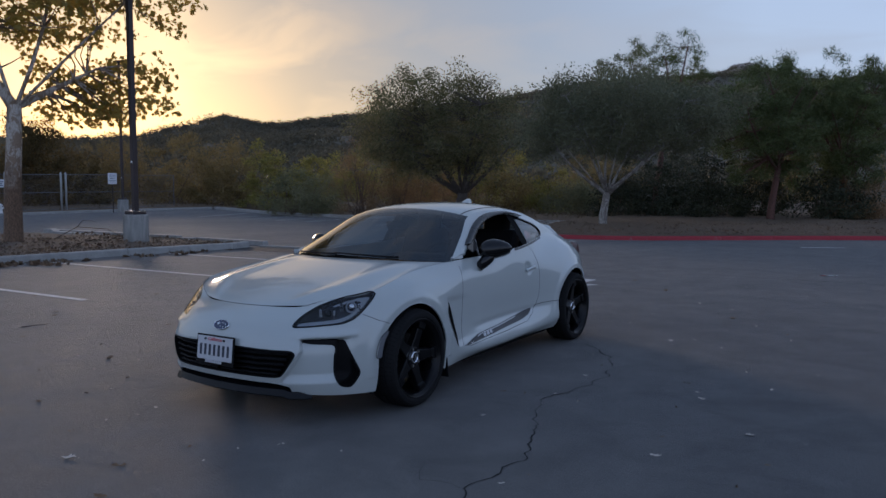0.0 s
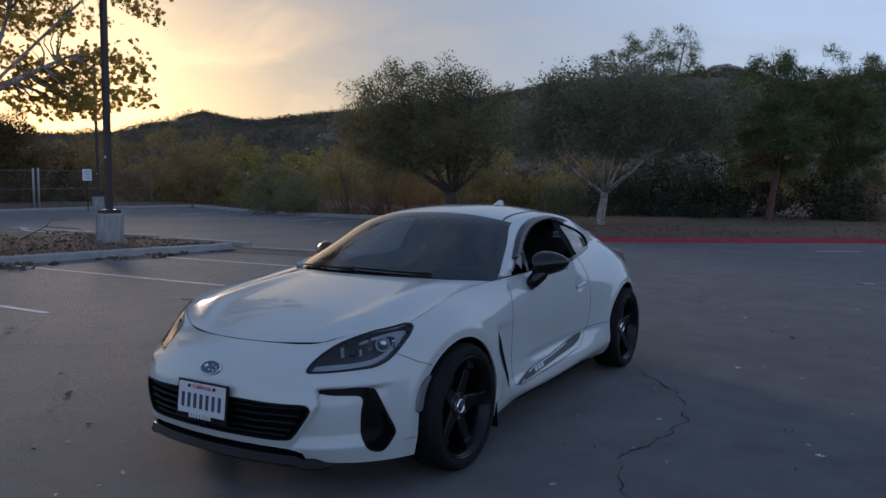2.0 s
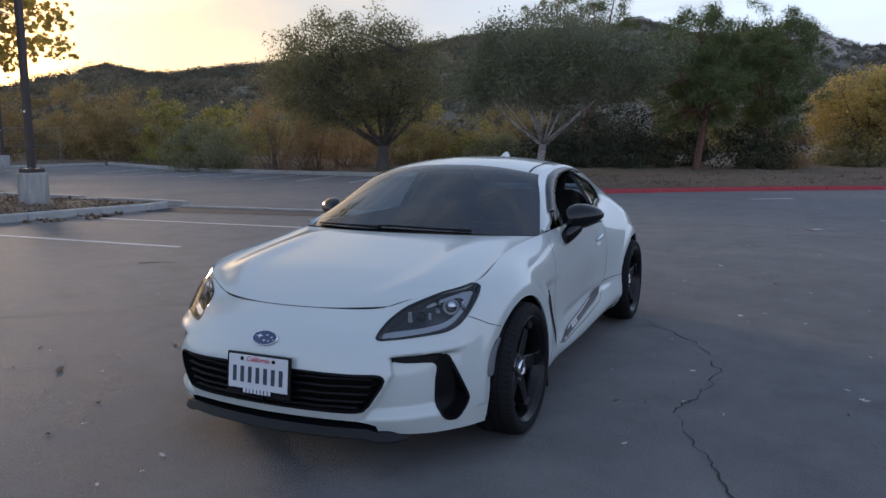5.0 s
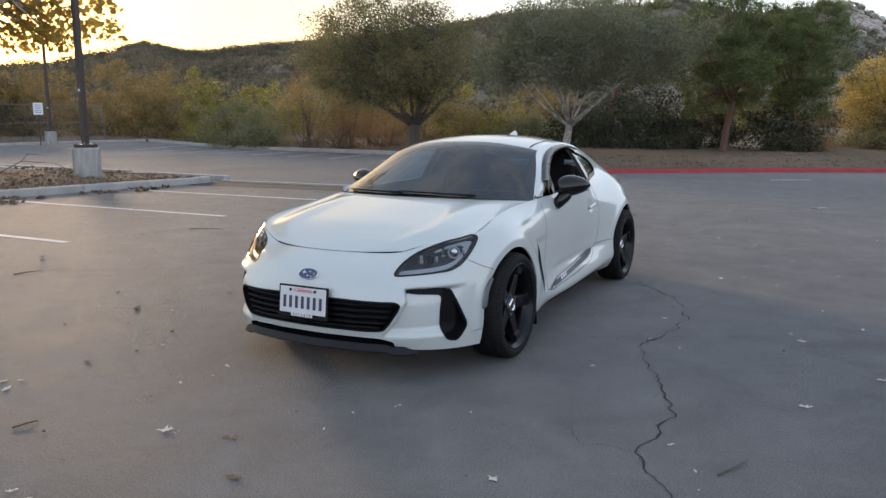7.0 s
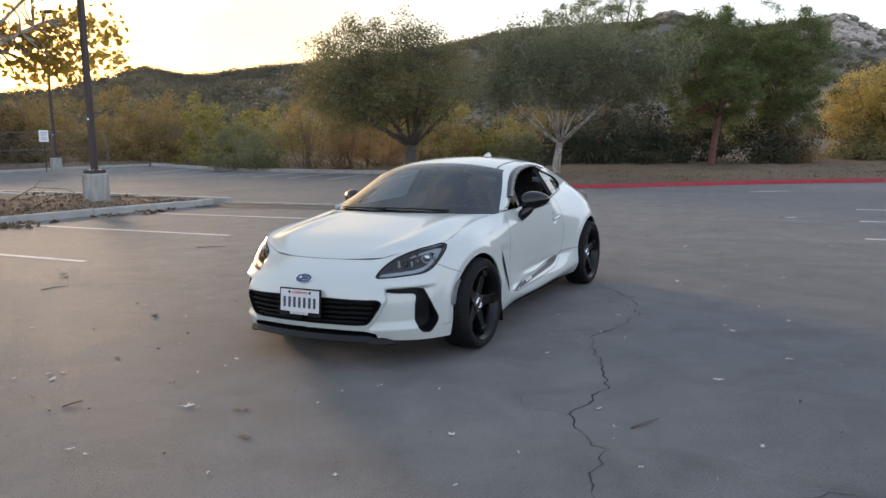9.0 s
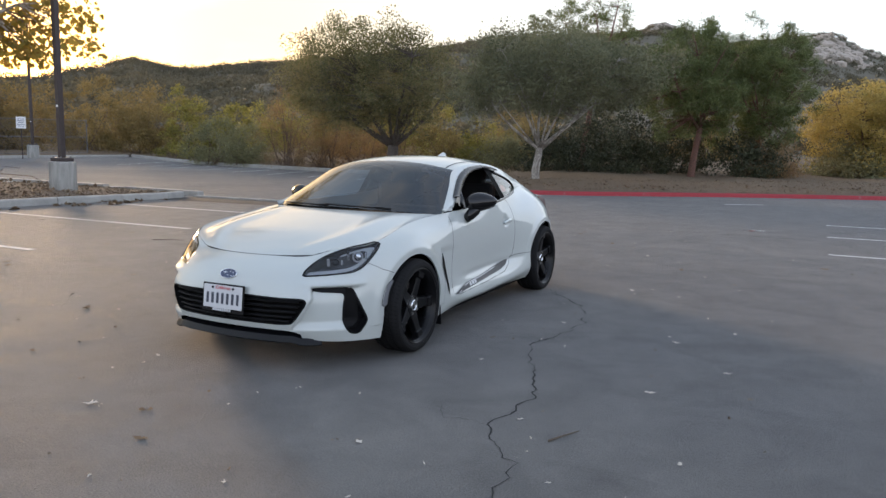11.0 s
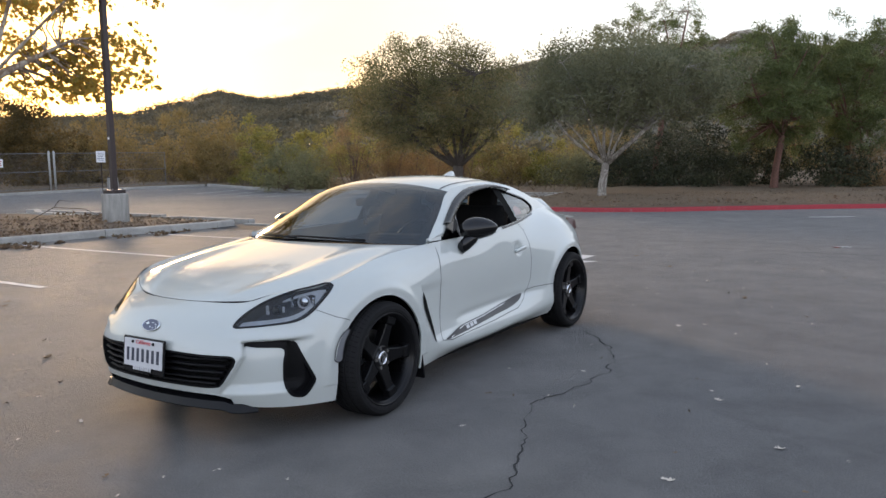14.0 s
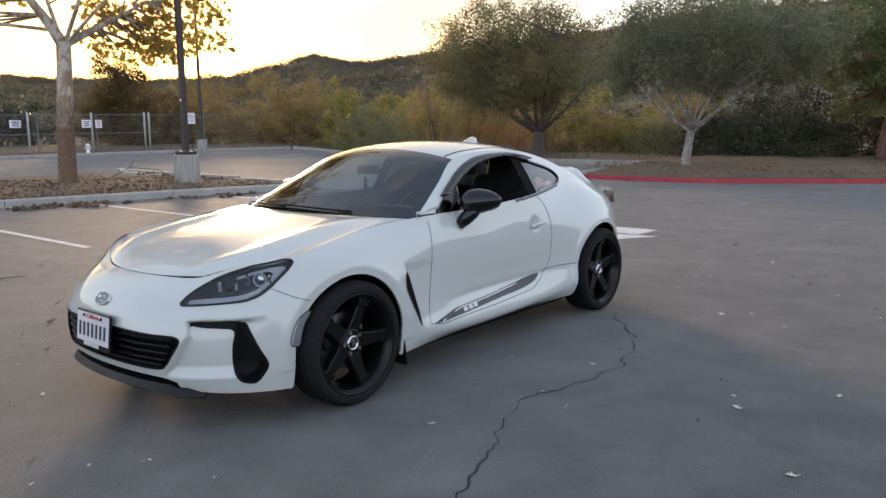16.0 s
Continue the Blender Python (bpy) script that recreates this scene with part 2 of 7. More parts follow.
GATE_POST = plain("pale_gate_post", (0.36, 0.36, 0.34), 0.6, 0.2, 0.0, 0.2, 15.0)
SIGN_WHITE = plain("white_sign_face", (0.74, 0.74, 0.73), 0.5, 0.0, 0.0, 0.05)
SIGN_INK = plain("dark_sign_ink", (0.05, 0.06, 0.12), 0.6)
SIGN_RED = plain("red_sign_ink", (0.45, 0.10, 0.10), 0.6)
SYC_BARK = make_bark("sycamore_bark", (0.30, 0.25, 0.20), (0.58, 0.52, 0.44), (0.26, 0.19, 0.13), 6.0, ((0.060, 0.038, 0.024), (0.22, 0.14, 0.085)))
OAK_BARK = make_bark("oak_bark", (0.050, 0.042, 0.036), (0.14, 0.115, 0.095))
PALE_BARK = make_bark("pale_bark", (0.22, 0.20, 0.175), (0.44, 0.405, 0.36), (0.18, 0.155, 0.13), 5.0)
PINE_BARK = make_bark("red_pine_bark", (0.070, 0.036, 0.028), (0.19, 0.095, 0.070))
STEM_BARK = make_bark("shrub_stem_bark", (0.080, 0.055, 0.040), (0.19, 0.13, 0.09))
SYC_LEAF = make_leaf("sycamore_leaf", [(0.360, 0.300, 0.080), (0.520, 0.380, 0.090), (0.420, 0.260, 0.070), (0.340, 0.300, 0.100)], 0.60)
OAK_LEAF = make_leaf("oak_leaf", [(0.121, 0.124, 0.055), (0.184, 0.173, 0.084), (0.263, 0.226, 0.116), (0.142, 0.139, 0.065)], 0.48)
GREY_LEAF = make_leaf("grey_green_leaf", [(0.140, 0.148, 0.090), (0.207, 0.207, 0.129), (0.174, 0.174, 0.095)], 0.42)
PINE_LEAF = make_leaf("pine_needle", [(0.085, 0.105, 0.042), (0.135, 0.165, 0.062), (0.175, 0.195, 0.075)], 0.38)
DARK_LEAF = make_leaf("dark_shrub_leaf", [(0.028, 0.034, 0.021), (0.052, 0.059, 0.033), (0.072, 0.075, 0.039)], 0.20)
RUST_LEAF = make_leaf("rust_shrub_leaf", [(0.204, 0.123, 0.064), (0.286, 0.179, 0.091), (0.321, 0.217, 0.109), (0.181, 0.122, 0.070)], 0.50)
OLIVE_LEAF = make_leaf("olive_shrub_leaf", [(0.207, 0.157, 0.065), (0.289, 0.213, 0.086), (0.199, 0.161, 0.073), (0.263, 0.184, 0.072)], 0.50)
GREEN_LEAF = make_leaf("green_shrub_leaf", [(0.172, 0.172, 0.052), (0.274, 0.248, 0.068), (0.348, 0.287, 0.077)], 0.50)
SAGE_LEAF = make_leaf("sage_shrub_leaf", [(0.168, 0.173, 0.100), (0.246, 0.241, 0.134), (0.244, 0.213, 0.109)], 0.45)
GOLD_LEAF = make_leaf("golden_leaf", [(0.430, 0.335, 0.110), (0.510, 0.400, 0.135), (0.460, 0.335, 0.110), (0.370, 0.315, 0.120)], 0.50)
SCRUB_LEAF = make_leaf("hill_scrub_leaf", [(0.108, 0.099, 0.070), (0.126, 0.114, 0.080), (0.142, 0.127, 0.090)], 0.50)
RIM_LEAF = make_leaf("fine_brown_leaf", [(0.075, 0.060, 0.026), (0.125, 0.092, 0.036), (0.170, 0.115, 0.042)], 0.55)
STRAW = make_leaf("dry_grass", [(0.123, 0.093, 0.051), (0.166, 0.131, 0.078), (0.104, 0.082, 0.051)], 0.30)
ROCK = make_concrete("pale_rock", (0.42, 0.36, 0.30), 0.6)
CHIP = make_leaf("bark_chip", [(0.075, 0.053, 0.038), (0.160, 0.115, 0.080), (0.260, 0.200, 0.145), (0.110, 0.078, 0.055)], 0.05, 0.9)
DRY_LEAF = make_leaf("fallen_leaf", [(0.12, 0.078, 0.050), (0.20, 0.138, 0.088), (0.082, 0.055, 0.038)], 0.15, 0.8)
PALE_LEAF = plain("bleached_leaf", (0.52, 0.47, 0.40), 0.85, 0, 0, 0.25, 40)
TWIG = plain("dry_twig", (0.10, 0.075, 0.055), 0.9)


def make_paint():
    m, t, b = material("pearl_white_paint")
    v = coords(t)
    flake = grain(t, 900.0, 2.0, 0.6, v)
    dust = grain(t, 2.2, 5.0, 0.6, v, 0.5)
    c = ramp(t, flake, [(0.3, (0.415, 0.440, 0.418)), (0.7, (0.470, 0.495, 0.474))])
    c = mixed(t, math_node(t, "MULTIPLY", ramp(t, dust, [(0.45, (0, 0, 0)), (0.8, (1, 1, 1))]), 0.12), c, (0.46, 0.45, 0.42))
    t.links.new(c, b.inputs["Base Color"])
    b.inputs["Metallic"].default_value = 0.0
    b.inputs["Specular IOR Level"].default_value = 0.12
    t.links.new(ramp(t, dust, [(0.3, (0.30,) * 3), (0.8, (0.42,) * 3)]), b.inputs["Roughness"])
    b.inputs["Coat Weight"].default_value = 0.90
    b.inputs["Coat IOR"].default_value = 1.66
    t.links.new(ramp(t, dust, [(0.3, (0.010,) * 3), (0.8, (0.035,) * 3)]), b.inputs["Coat Roughness"])
    return m


def make_pane(name, tint, clear):
    """A thin pane: mostly see-through, with a mirror-like face that grows at grazing angles."""
    m = bpy.data.materials.new(name)
    m.use_nodes = True
    t = m.node_tree
    t.nodes.clear()
    out = t.nodes.new("ShaderNodeOutputMaterial")
    tr = t.nodes.new("ShaderNodeBsdfTransparent")
    tr.inputs[0].default_value = (*tint, 1)
    gl = t.nodes.new("ShaderNodeBsdfGlossy")
    gl.inputs["Roughness"].default_value = 0.02
    gl.inputs["Color"].default_value = (1, 1, 1, 1)
    fr = t.nodes.new("ShaderNodeFresnel")
    fr.inputs["IOR"].default_value = clear
    mx = t.nodes.new("ShaderNodeMixShader")
    t.links.new(fr.outputs[0], mx.inputs[0])
    t.links.new(tr.outputs[0], mx.inputs[1])
    t.links.new(gl.outputs[0], mx.inputs[2])
    t.links.new(mx.outputs[0], out.inputs[0])
    return m


PAINT = make_paint()
SCREEN = make_pane("windscreen_glass", (0.22, 0.32, 0.42), 1.62)
SIDE_GLASS = make_pane("side_glass", (0.62, 0.67, 0.66), 1.75)
DARK_GLASS = make_pane("dark_pane", (0.045, 0.055, 0.05), 1.32)
LENS = make_pane("lamp_lens", (0.80, 0.82, 0.84), 1.45)
GLOSS_BLACK = plain("gloss_black", (0.005, 0.005, 0.0055), 0.18, 0.0, 0.35, 0.2, 40, 0.0, 0.25)
SATIN_BLACK = plain("satin_black_plastic", (0.006, 0.006, 0.007), 0.5, 0.0, 0.0, 0.2, 60, 0.05, 0.14)
MATT_BLACK = plain("matt_black_liner", (0.006, 0.006, 0.006), 0.9, 0.0, 0.0, 0.3, 30, 0.0, 0.1)
GREY_LIP = plain("dark_grey_lip", (0.006, 0.0065, 0.008), 0.40, 0.0, 0.0, 0.2, 30, 0.0, 0.20)
SEAM = plain("panel_gap", (0.020, 0.020, 0.022), 0.8)
RUBBER = plain("tyre_rubber", (0.013, 0.013, 0.0135), 0.75, 0.0, 0.0, 0.3, 25, 0.1, 0.10)
WHEEL_BLACK = plain("wheel_black", (0.0035, 0.0035, 0.004), 0.30, 0.0, 0.12, 0.3, 30, 0.0, 0.18)
CHROME = plain("bright_metal", (0.62, 0.63, 0.65), 0.16, 1.0)
STEEL = plain("brake_steel", (0.30, 0.29, 0.28), 0.4, 1.0)
LAMP_GREY = plain("lamp_light_guide", (0.42, 0.44, 0.46), 0.35)
MARKER_GREY = plain("smoked_marker_plastic", (0.15, 0.155, 0.165), 0.25)
LAMP_DARK = plain("lamp_bezel", (0.030, 0.032, 0.036), 0.35, 0.0, 0.3)
TAIL_RED = plain("tail_lamp_red", (0.045, 0.004, 0.005), 0.4, 0.0, 0.0, 0.12, 30.0, 0.0, 0.12)
BADGE_BLUE = plain("badge_blue", (0.018, 0.028, 0.075), 0.25, 0.0, 0.5)
CABIN = plain("dark_cabin_cloth", (0.014, 0.014, 0.015), 0.85, 0.0, 0.0, 0.3, 50, 0.2, 0.15)
PLATE_WHITE = plain("number_plate_white", (0.52, 0.52, 0.53), 0.45, 0, 0, 0.05)
PLATE_INK = plain("number_plate_ink", (0.03, 0.034, 0.055), 0.5)
SMOKED = plain("smoked_visor_plastic", (0.012, 0.0135, 0.015), 0.28, 0.0, 0.12, 0.12, 30.0, 0.0, 0.3)
PLATE_RED = plain("number_plate_red", (0.50, 0.05, 0.06), 0.5)
STICKER = plain("pale_pink_sticker", (0.62, 0.34, 0.34), 0.6, 0, 0, 0.3, 60)
DECAL = plain("charcoal_decal", (0.035, 0.036, 0.038), 0.45, 0, 0, 0.15, 80)
DECAL_PALE = plain("pale_decal_print", (0.55, 0.56, 0.56), 0.45)

# ---- building blocks ----
def obj(name, verts, faces, mat, parent=None, smooth=False, label=""):
    me = bpy.data.meshes.new(name)
    me.from_pydata([tuple(v) for v in verts], [], [tuple(f) for f in faces])
    me.materials.append(mat)
    if smooth:
        me.polygons.foreach_set("use_smooth", [True] * len(me.polygons))
    me.update()
    ob = new(name, me)
    if parent is not None:
        ob.parent = parent
    if label:
        ob["label"] = label
    return ob


def part(name, bm, mat, parent=None, label="", smooth=False):
    """Links a bmesh as one mesh object under a thing or a part."""
    me = bpy.data.meshes.new(name)
    bm.to_mesh(me)
    bm.free()
    me.materials.append(mat)
    if smooth:
        me.polygons.foreach_set("use_smooth", [True] * len(me.polygons))
    ob = new(name, me)
    if parent is not None:
        ob.parent = parent
    if label:
        ob["label"] = label
    return ob


def block(bm, size, at=(0, 0, 0), turn=None, bevel=0.0, seg=2):
    m = Matrix.Translation(at) @ (turn.to_4x4() if turn is not None else Matrix.Identity(4)) @ Matrix.Diagonal((*size, 1))
    got = bmesh.ops.create_cube(bm, size=1.0, matrix=m)
    if bevel:
        edges = list({e for v in got["verts"] for e in v.link_edges})
        bmesh.ops.bevel(bm, geom=edges, offset=bevel, segments=seg, affect="EDGES", profile=0.5)


def empty(name, at=(0, 0, 0)):
    ob = new(name)
    ob.empty_display_size = 0.2
    ob.location = at
    return ob


def step(a, b, x):
    t = np.clip((np.asarray(x, float) - a) / (b - a), 0, 1)
    return t * t * (3 - 2 * t)


def tube(points, radii, sides=8, cap=True):
    """A tapered pipe along a line of points: vertices and faces."""
    P = [Vector(p) for p in points]
    verts, faces = [], []
    up = Vector((0.3, 0.2, 1)).normalized()
    for i, p in enumerate(P):
        d = (P[min(i + 1, len(P) - 1)] - P[max(i - 1, 0)]).normalized()
        a = d.cross(up)
        if a.length < 0.1:
            a = d.cross(Vector((1, 0, 0)))
        a.normalize()
        b = d.cross(a)
        for k in range(sides):
            th = 2 * math.pi * k / sides
            verts.append(p + (a * math.cos(th) + b * math.sin(th)) * radii[i])
    for i in range(len(P) - 1):
        for k in range(sides):
            k2 = (k + 1) % sides
            faces.append((i * sides + k, i * sides + k2, (i + 1) * sides + k2, (i + 1) * sides + k))
    if cap:
        faces.append(tuple(range(sides))[::-1])
        faces.append(tuple((len(P) - 1) * sides + k for k in range(sides)))
    return verts, faces


def join(*pieces):
    V, F = [], []
    for v, f in pieces:
        n = len(V)
        V.extend(v)
        F.extend([tuple(i + n for i in g) for g in f])
    return V, F


def revolve(profile, n, closed=False):
    """A profile of (x outward, radius) turned round the axle."""
    V = [(x, r * math.cos(2 * math.pi * k / n), r * math.sin(2 * math.pi * k / n)) for x, r in profile for k in range(n)]
    m = len(profile)
    F = [(a * n + k, a * n + (k + 1) % n, (a + 1) * n + (k + 1) % n, (a + 1) * n + k) for a in range(m - 1) for k in range(n)]
    return V, F


def rise(x, y):
    """Height of the paved ground: level, with a gentle rise towards the far fence."""
    return 0.30 * step(38, 52, -0.83 * np.asarray(x, float) + 0.55 * np.asarray(y, float))


def spread(points, gap):
    """A line of points with steps of about gap metres."""
    out = []
    for (ax, ay), (bx, by) in zip(points, points[1:]):
        n = max(1, int(math.hypot(bx - ax, by - ay) / gap))
        out += [(ax + (bx - ax) * i / n, ay + (by - ay) * i / n) for i in range(n)]
    return out + [points[-1]]


def eased(points, rounds=2):
    for _ in range(rounds):
        q = [points[0]]
        for (ax, ay), (bx, by) in zip(points, points[1:]):
            q += [(0.75 * ax + 0.25 * bx, 0.75 * ay + 0.25 * by), (0.25 * ax + 0.75 * bx, 0.25 * ay + 0.75 * by)]
        points = q + [points[-1]]
    return points


# ---- the paved lot ----
def build_asphalt():
    xs = np.concatenate([np.arange(-80, -30, 2.0), np.arange(-30, 30, 1.5), np.arange(30, 71, 5.0)])
    ys = np.concatenate([np.arange(-50, -10, 5.0), np.arange(-10, 40, 1.5), [42, 46]])
    X, Y = np.meshgrid(xs, ys)
    Z = rise(X, Y)
    V = np.stack([X, Y, Z], -1).reshape(-1, 3)
    n, m = len(xs), len(ys)
    F = [(j * n + i, j * n + i + 1, (j + 1) * n + i + 1, (j + 1) * n + i) for j in range(m - 1) for i in range(n - 1)]
    ob = obj("road", V, F, ASPHALT, smooth=True)
    return tagged(ob, "worn grey asphalt of an open car park", "car park", "", "structure")


ROAD = build_asphalt()

EDGE_RED = eased([(30, 30), (14, 24.0), (4.0, 20.0), (1.0, 18.6), (-1.6, 16.9), (-3.2, 15.8), (-5.0, 15.4), (-7.2, 15.7)], 2)
EDGE_SIDE = [(-7.35, 15.8), (-8.3, 20.0), (-9.4, 24.6)]
EDGE_FAR = [(-9.5, 24.75), (-15.5, 24.7), (-26.0, 27.6), (-38.3, 30.8)]
EDGE_LEFT = [(-38.5, 30.8), (-40.2, 24.0), (-41.0, 14.0), (-42.0, 2.0), (-44, -20)]


def kerb_line(name, points, mat, label, out, height=0.15, width=0.15, gap=2.4, paint_joint=0.012):
    """Kerb blocks set end to end along a line, each with a rounded top edge; out: side on which the soil lies (+1: left)."""
    top = empty(name)
    pts = spread(points, gap)
    for (ax, ay), (bx, by) in zip(pts, pts[1:]):
        d = Vector((bx - ax, by - ay, 0))
        L = d.length
        if L < 0.05:
            continue
        d.normalize()
        nrm = Vector((-d.y, d.x, 0)) * out
        prof = [(0.0, -0.05), (0.008, height - 0.035), (0.020, height - 0.010), (0.045, height), (width, height), (width, -0.05)]
        V, F = [], []
        for s in (0.0, L - paint_joint):
            for o, z in prof:
                p = Vector((ax, ay, 0)) + d * s + nrm * o
                V.append((p.x, p.y, z + float(rise(p.x, p.y))))
        k = len(prof)
        F = [(i, i + 1, k + i + 1, k + i) for i in range(k - 1)]
        F += [tuple(range(k)), tuple(range(2 * k - 1, k - 1, -1))]
        obj("kerb_block", V, F, mat, top)
    return tagged(top, label, "kerb", "", "structure")


kerb_line("kerb_red", EDGE_RED, RED_KERB, "red painted concrete kerb along the planting strip", -1, height=0.12, gap=1.8)
kerb_line("kerb_side", EDGE_SIDE, KERB, "grey concrete kerb of the planting strip", -1, height=0.20, width=0.18)
kerb_line("kerb_far", EDGE_FAR, KERB, "pale concrete kerb before the bushes", -1, height=0.18, width=0.18)
kerb_line("kerb_left", EDGE_LEFT, KERB, "pale concrete kerb before the chain-link fence", -1)


# soil behind the kerbs, one sheet
def soil_z(x, y, o):
    p = Vector((x, y, 0))
    return float(rise(x, y)) + 0.13 + 0.16 * float(step(0.3, 3.0, o)) + 0.10 * noise.noise(p * 0.5) * float(step(0.2, 2, o)) + 0.02 * float(step(3, 30, o)) * o


def build_verge():
    offs = [0.06, 0.3, 0.8, 1.6, 2.6, 4.0, 6.0, 9.0, 14.0, 22.0, 34.0]
    m = len(offs)
    V, F = [], []
    # north of the red, side and far kerbs
    front = sorted(spread(EDGE_RED, 0.8) + spread(EDGE_SIDE, 0.5)[1:] + spread(EDGE_FAR, 1.5)[1:])
    for x, y in front:
        V += [(x, y + o, soil_z(x, y + o, o)) for o in offs]
    # west of the left kerb
    left = spread([(-38.5, 66.0), (-38.5, 32.0)] + EDGE_LEFT, 2.0)
    k0 = len(V)
    for x, y in left:
        V += [(x - o, y, soil_z(x - o, y, o)) for o in offs]
    for base, n in ((0, len(front)), (k0, len(left))):
        F += [(base + i * m + j, base + (i + 1) * m + j, base + (i + 1) * m + j + 1, base + i * m + j + 1) for i in range(n - 1) for j in range(m - 1)]
    ob = obj("ground", V, F, VERGE, smooth=True)
    return tagged(ob, "bare brown soil and mulch behind the kerb", "ground", "", "structure")


build_verge()


# planting island with a sycamore and a lamp post
ISLAND_NEAR = [(-13.2, -14.0), (-12.0, -4.0), (-11.45, 1.8), (-11.1, 5.0), (-10.65, 7.6), (-10.75, 8.2)]
ISLAND_FAR = [(-10.9, 8.35), (-13.6, 8.5), (-17.5, 8.7), (-20.6, 8.9), (-21.3, 8.3), (-19.8, 4.0), (-18.5, -4.0), (-18.0, -14.0)]
kerb_line("kerb_island", ISLAND_NEAR, KERB, "pale concrete kerb round the planting island", 1, gap=2.0)
kerb_line("kerb_island_back", ISLAND_FAR, KERB, "low concrete kerb at the back of the island", 1, height=0.10, gap=2.4)


def build_island():
    near = eased(ISLAND_NEAR, 1)
    ys = np.arange(-14.0, 8.3, 0.35)
    V, F = [], []
    nx = 22
    for y in ys:
        xa = float(np.interp(y, [p[1] for p in ISLAND_NEAR], [p[0] for p in ISLAND_NEAR])) - 0.14
        xb = float(np.interp(y, [-14, -4, 4, 8.3], [-18.0, -18.5, -19.8, -21.2])) + 0.14
        for i in range(nx):
            f = i / (nx - 1)
            x = xa + (xb - xa) * f
            z = 0.12 + 0.10 * math.sin(math.pi * min(1, f * 1.1)) * float(step(8.3, 7.0, y)) + 0.03 * noise.noise(Vector((x, y, 0)) * 1.1) * math.sin(math.pi * f)
            V.append((x, y, z))
    for j in range(len(ys) - 1):
        for i in range(nx - 1):
            F.append((j * nx + i, (j + 1) * nx + i, (j + 1) * nx + i + 1, j * nx + i + 1))
    ob = obj("island_soil", V, F, SOIL, smooth=True)
    return tagged(ob, "planting island of brown mulch and soil", "planting bed", "", "structure")


build_island()


# ---- painted lines ----
def stripe(name, a, b, width, label, wear=0.004):
    ax, ay = a
    bx, by = b
    d = Vector((bx - ax, by - ay, 0))
    L = d.length
    d.normalize()
    nrm = Vector((-d.y, d.x, 0))
    n = max(2, int(L / 0.12))
    V, F = [], []
    for i in range(n + 1):
        s = L * i / n
        for k in (-1, 1):
            w = width / 2 * (1 + 0.10 * noise.noise(Vector((ax + s * 3, ay + k * 9, 1.7))))
            p = Vector((ax, ay, 0)) + d * s + nrm * (k * w)
            V.append((p.x, p.y, float(rise(p.x, p.y)) + 0.004))
    F = [(2 * i, 2 * i + 2, 2 * i + 3, 2 * i + 1) for i in range(n)]
    return tagged(obj(name, V, F, LINE), label, "line marking", "painted bay lines", "structure")


for y0, x1 in ((0.40, -5.42), (3.18, -5.6), (5.85, -5.5), (-2.35, -5.6), (-5.1, -5.6)):
    stripe("bay_line", (-10.95, y0), (x1, y0), 0.10, "faded white parking bay line on asphalt")
for x0 in (-14.2, -16.9, -19.6, -22.3, -25.0, -27.7, -30.4, -33.1):
    y1 = float(np.interp(-x0, [9.5, 15.5, 26, 38.3], [24.75, 24.7, 27.6, 30.8]))
    stripe("bay_line", (x0, y1 - 0.3), (x0 + 1.2, y1 - 5.2), 0.10, "faded white parking bay line on asphalt")
for y0 in (10.4, 8.15, 5.75):
    stripe("bay_line", (3.40, y0), (8.6, y0 - 0.2), 0.10, "faded white parking bay line on asphalt")
stripe("bay_line", (1.1, 15.1), (2.0, 15.6), 0.12, "faded white parking bay line on asphalt")


def ground_paint(name, corners, label):
    """A flat painted figure on the asphalt."""
    V = [(x, y, float(rise(x, y)) + 0.004) for x, y in corners]
    return tagged(obj(name, V, [tuple(range(len(V)))], LINE), label, "line marking", "painted bay lines", "structure")


ground_paint("arrow_shaft", [(-1.9, 5.36), (-1.01, 5.40), (-0.71, 5.37), (-0.70, 5.95), (-0.97, 5.98), (-1.9, 5.90)], "white painted arrow shaft on asphalt")
ground_paint("arrow_head", [(-1.6, 4.40), (-0.74, 4.82), (-0.43, 5.36), (-0.98, 5.29), (-1.9, 5.26)], "white painted arrow head on asphalt")


# ---- cracks, patched gutter ----
def crack(name, points, width, label):
    """A wandering crack whose width comes and goes."""
    P = [Vector((x, y, 0)) for x, y in points]
    fine = []
    for a, b in zip(P, P[1:]):
        n = max(2, int((b - a).length / 0.035))
        fine += [a.lerp(b, i / n) for i in range(n)]
    fine.append(P[-1])
    V, F = [], []
    for i, p in enumerate(fine):
        d = (fine[min(i + 1, len(fine) - 1)] - fine[max(i - 1, 0)]).normalized()
        nrm = Vector((-d.y, d.x, 0))
        c = p + nrm * (0.034 * noise.noise(p * 7.0) + 0.026 * noise.noise(p * 19.0) + 0.012 * noise.noise(p * 47.0))
        end = min(1.0, i / 4, (len(fine) - 1 - i) / 4)
        w = width * (0.25 + 0.75 * end) * max(0.06, 0.20 + 1.6 * abs(noise.noise(p * 3.1 + Vector((3, 1, 0)))) + 0.5 * noise.noise(p * 11.0))
        for k in (-1, 1):
            q = c + nrm * k * w * (1 + 0.5 * noise.noise(p * 40 + Vector((k * 5, 0, 0))))
            V.append((q.x, q.y, 0.003 + float(rise(q.x, q.y))))
    F = [(2 * i, 2 * i + 2, 2 * i + 3, 2 * i + 1) for i in range(len(fine) - 1)]
    return tagged(obj(name, V, F, CRACK), label, "crack", "", "structure")


